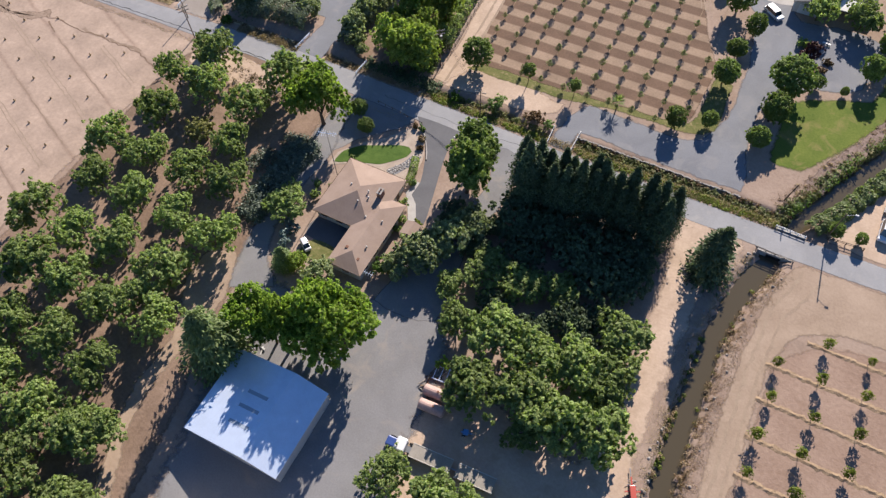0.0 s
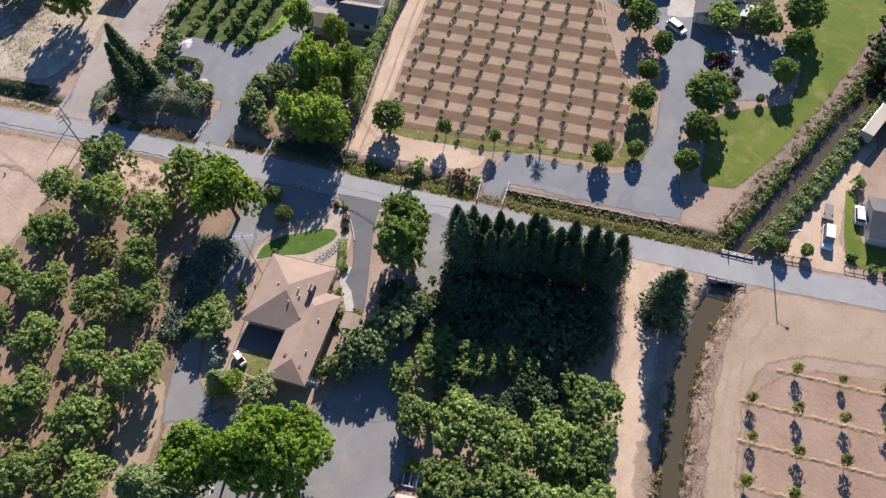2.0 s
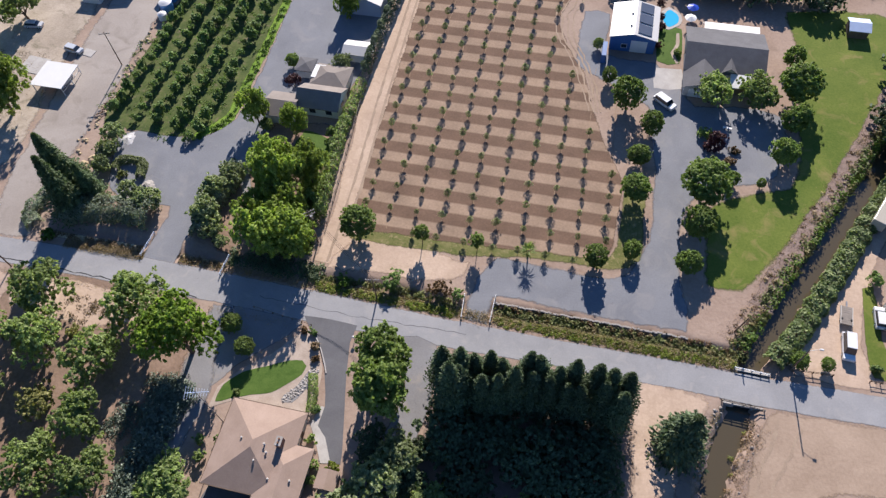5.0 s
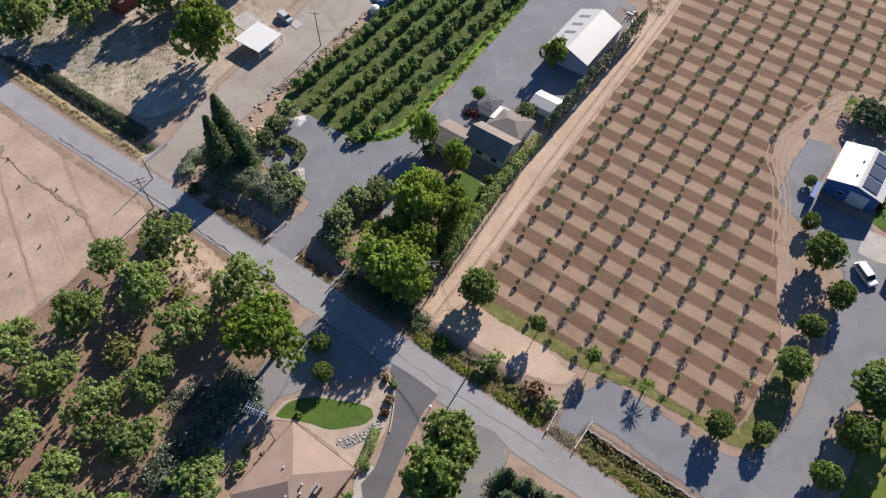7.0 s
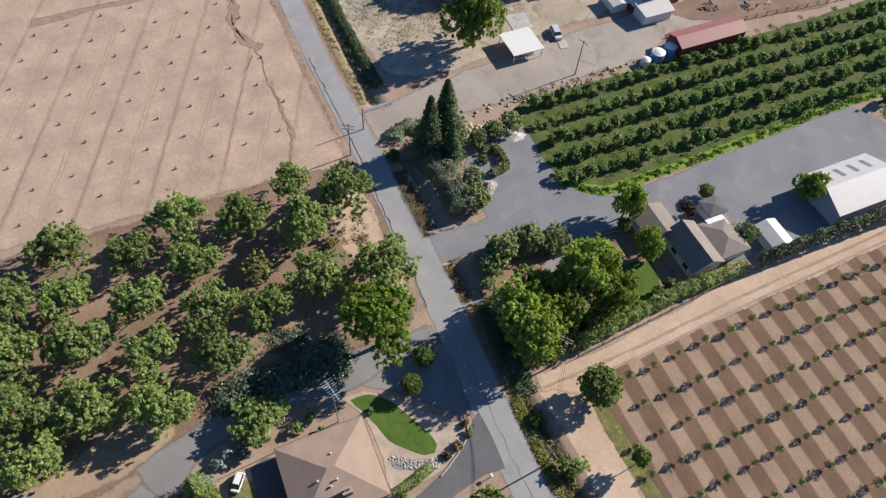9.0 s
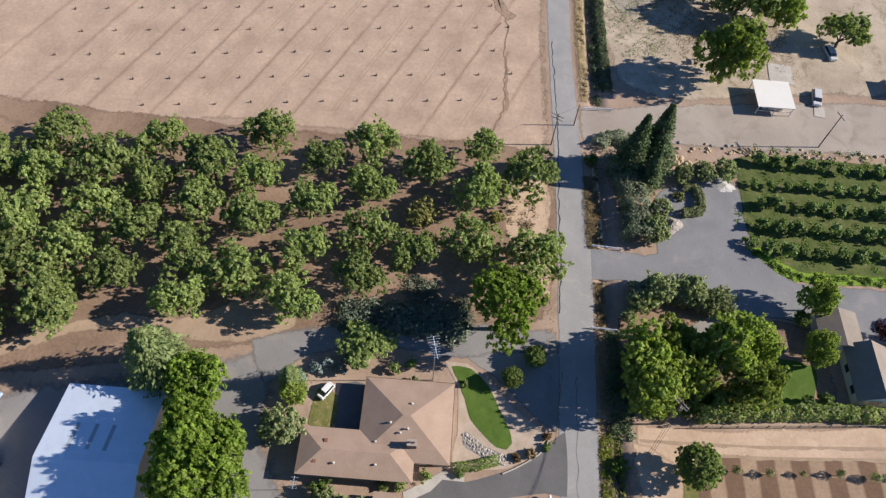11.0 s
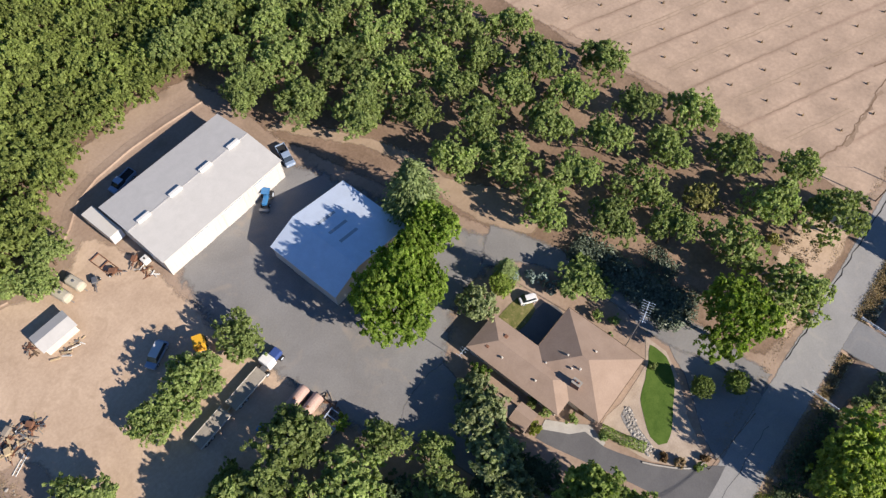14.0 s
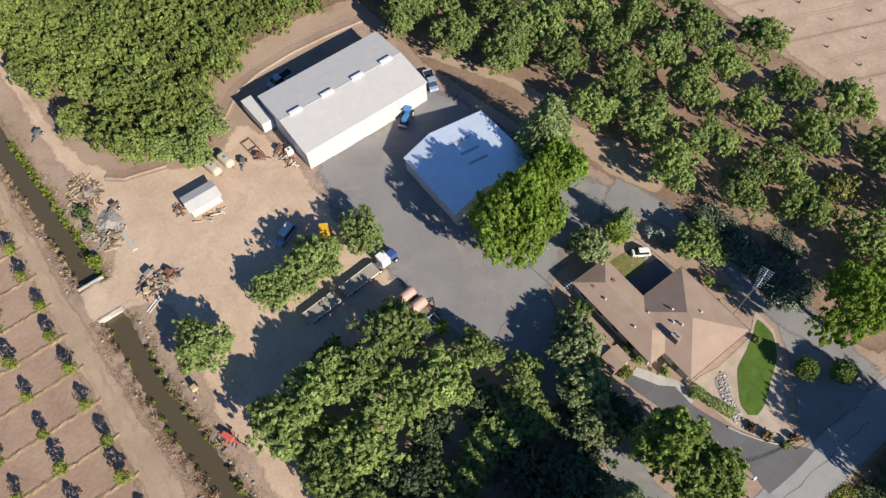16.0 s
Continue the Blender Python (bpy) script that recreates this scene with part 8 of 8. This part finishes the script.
for x, y, mt in ((3.6, 180.6, "umbrella_blue"), (3.2, 176.8, "white_paint")):
    u = thing("patio_umbrella", "open patio umbrella beside the pool", "umbrella", "patio umbrellas", (x, y, 0))
    part("pole", Solid().tube((0, 0, 0), (0, 0, 2.5), 0.04, 0.03, 6), "steel", u)
    part("canopy", Solid().tube((0, 0, 2.1), (0, 0, 2.55), 1.4, 0.05, 8), mt, u)
    part("base", Solid().tube((0, 0, 0), (0, 0, 0.12), 0.3, 0.25, 10), "concrete", u)
bench = thing("bench", "white bench beside the house trees", "bench", "", (12.0, 145.4, 0), -5)
part("seat", Solid().box(-0.9, -0.25, 0.42, 0.9, 0.25, 0.48), "white_paint", bench)
for u2 in (-0.75, 0.75):
    part("leg", Solid().box(u2 - 0.06, -0.22, 0, u2 + 0.06, 0.22, 0.42), "white_paint", bench)
mb = thing("mailbox", "white mailbox on a post at the driveway", "mailbox", "", (-50.2, 83.6, 0))
part("post", Solid().box(-0.06, -0.06, -0.1, 0.06, 0.06, 1.0), "timber", mb)
part("box", Solid().soft_box(-0.3, -0.18, 1.0, 0.3, 0.18, 1.35, 0.12), "white_paint", mb)
for x, y, w, d, turn, words in ((-134.3, 142.6, 1.5, 1.1, -10, "pale concrete slab beside the parked car"), (-145.2, 136.4, 3.0, 2.6, -5, "tan concrete slab beside the carport")):
    sl = thing("concrete_slab", words, "slab", "", (x, y, 0), turn)
    part("slab", Solid().soft_box(-w, -d, 0, w, d, 0.12, 0.04), "concrete", sl)
fq = thing("steel_frame", "rusty open steel frame lying on the dirt yard", "frame", "", (-23.6, -12.0, 0), 94)
for u in (-0.9, 0.9):
    part("beam", Solid().box(-2.6, u - 0.07, 0.1, 2.6, u + 0.07, 0.35), "rust", fq)
for u in (-2.5, 0.0, 2.5):
    part("crossbar", Solid().box(u - 0.07, -0.9, 0.12, u + 0.07, 0.9, 0.32), "rust", fq)
wt = thing("plastic_tank", "small white plastic tank against the shed's end", "tank", "", (-28.6, -6.9, 0))
part("shell", Solid().soft_box(-0.65, -0.65, 0.15, 0.65, 0.65, 1.25, 0.15), "white_paint", wt)
part("pallet", Solid().box(-0.7, -0.7, 0, 0.7, 0.7, 0.15), "timber", wt)
part("lid", Solid().tube((0, 0, 1.24), (0, 0, 1.34), 0.2, 0.18, 10), "rubber", wt)
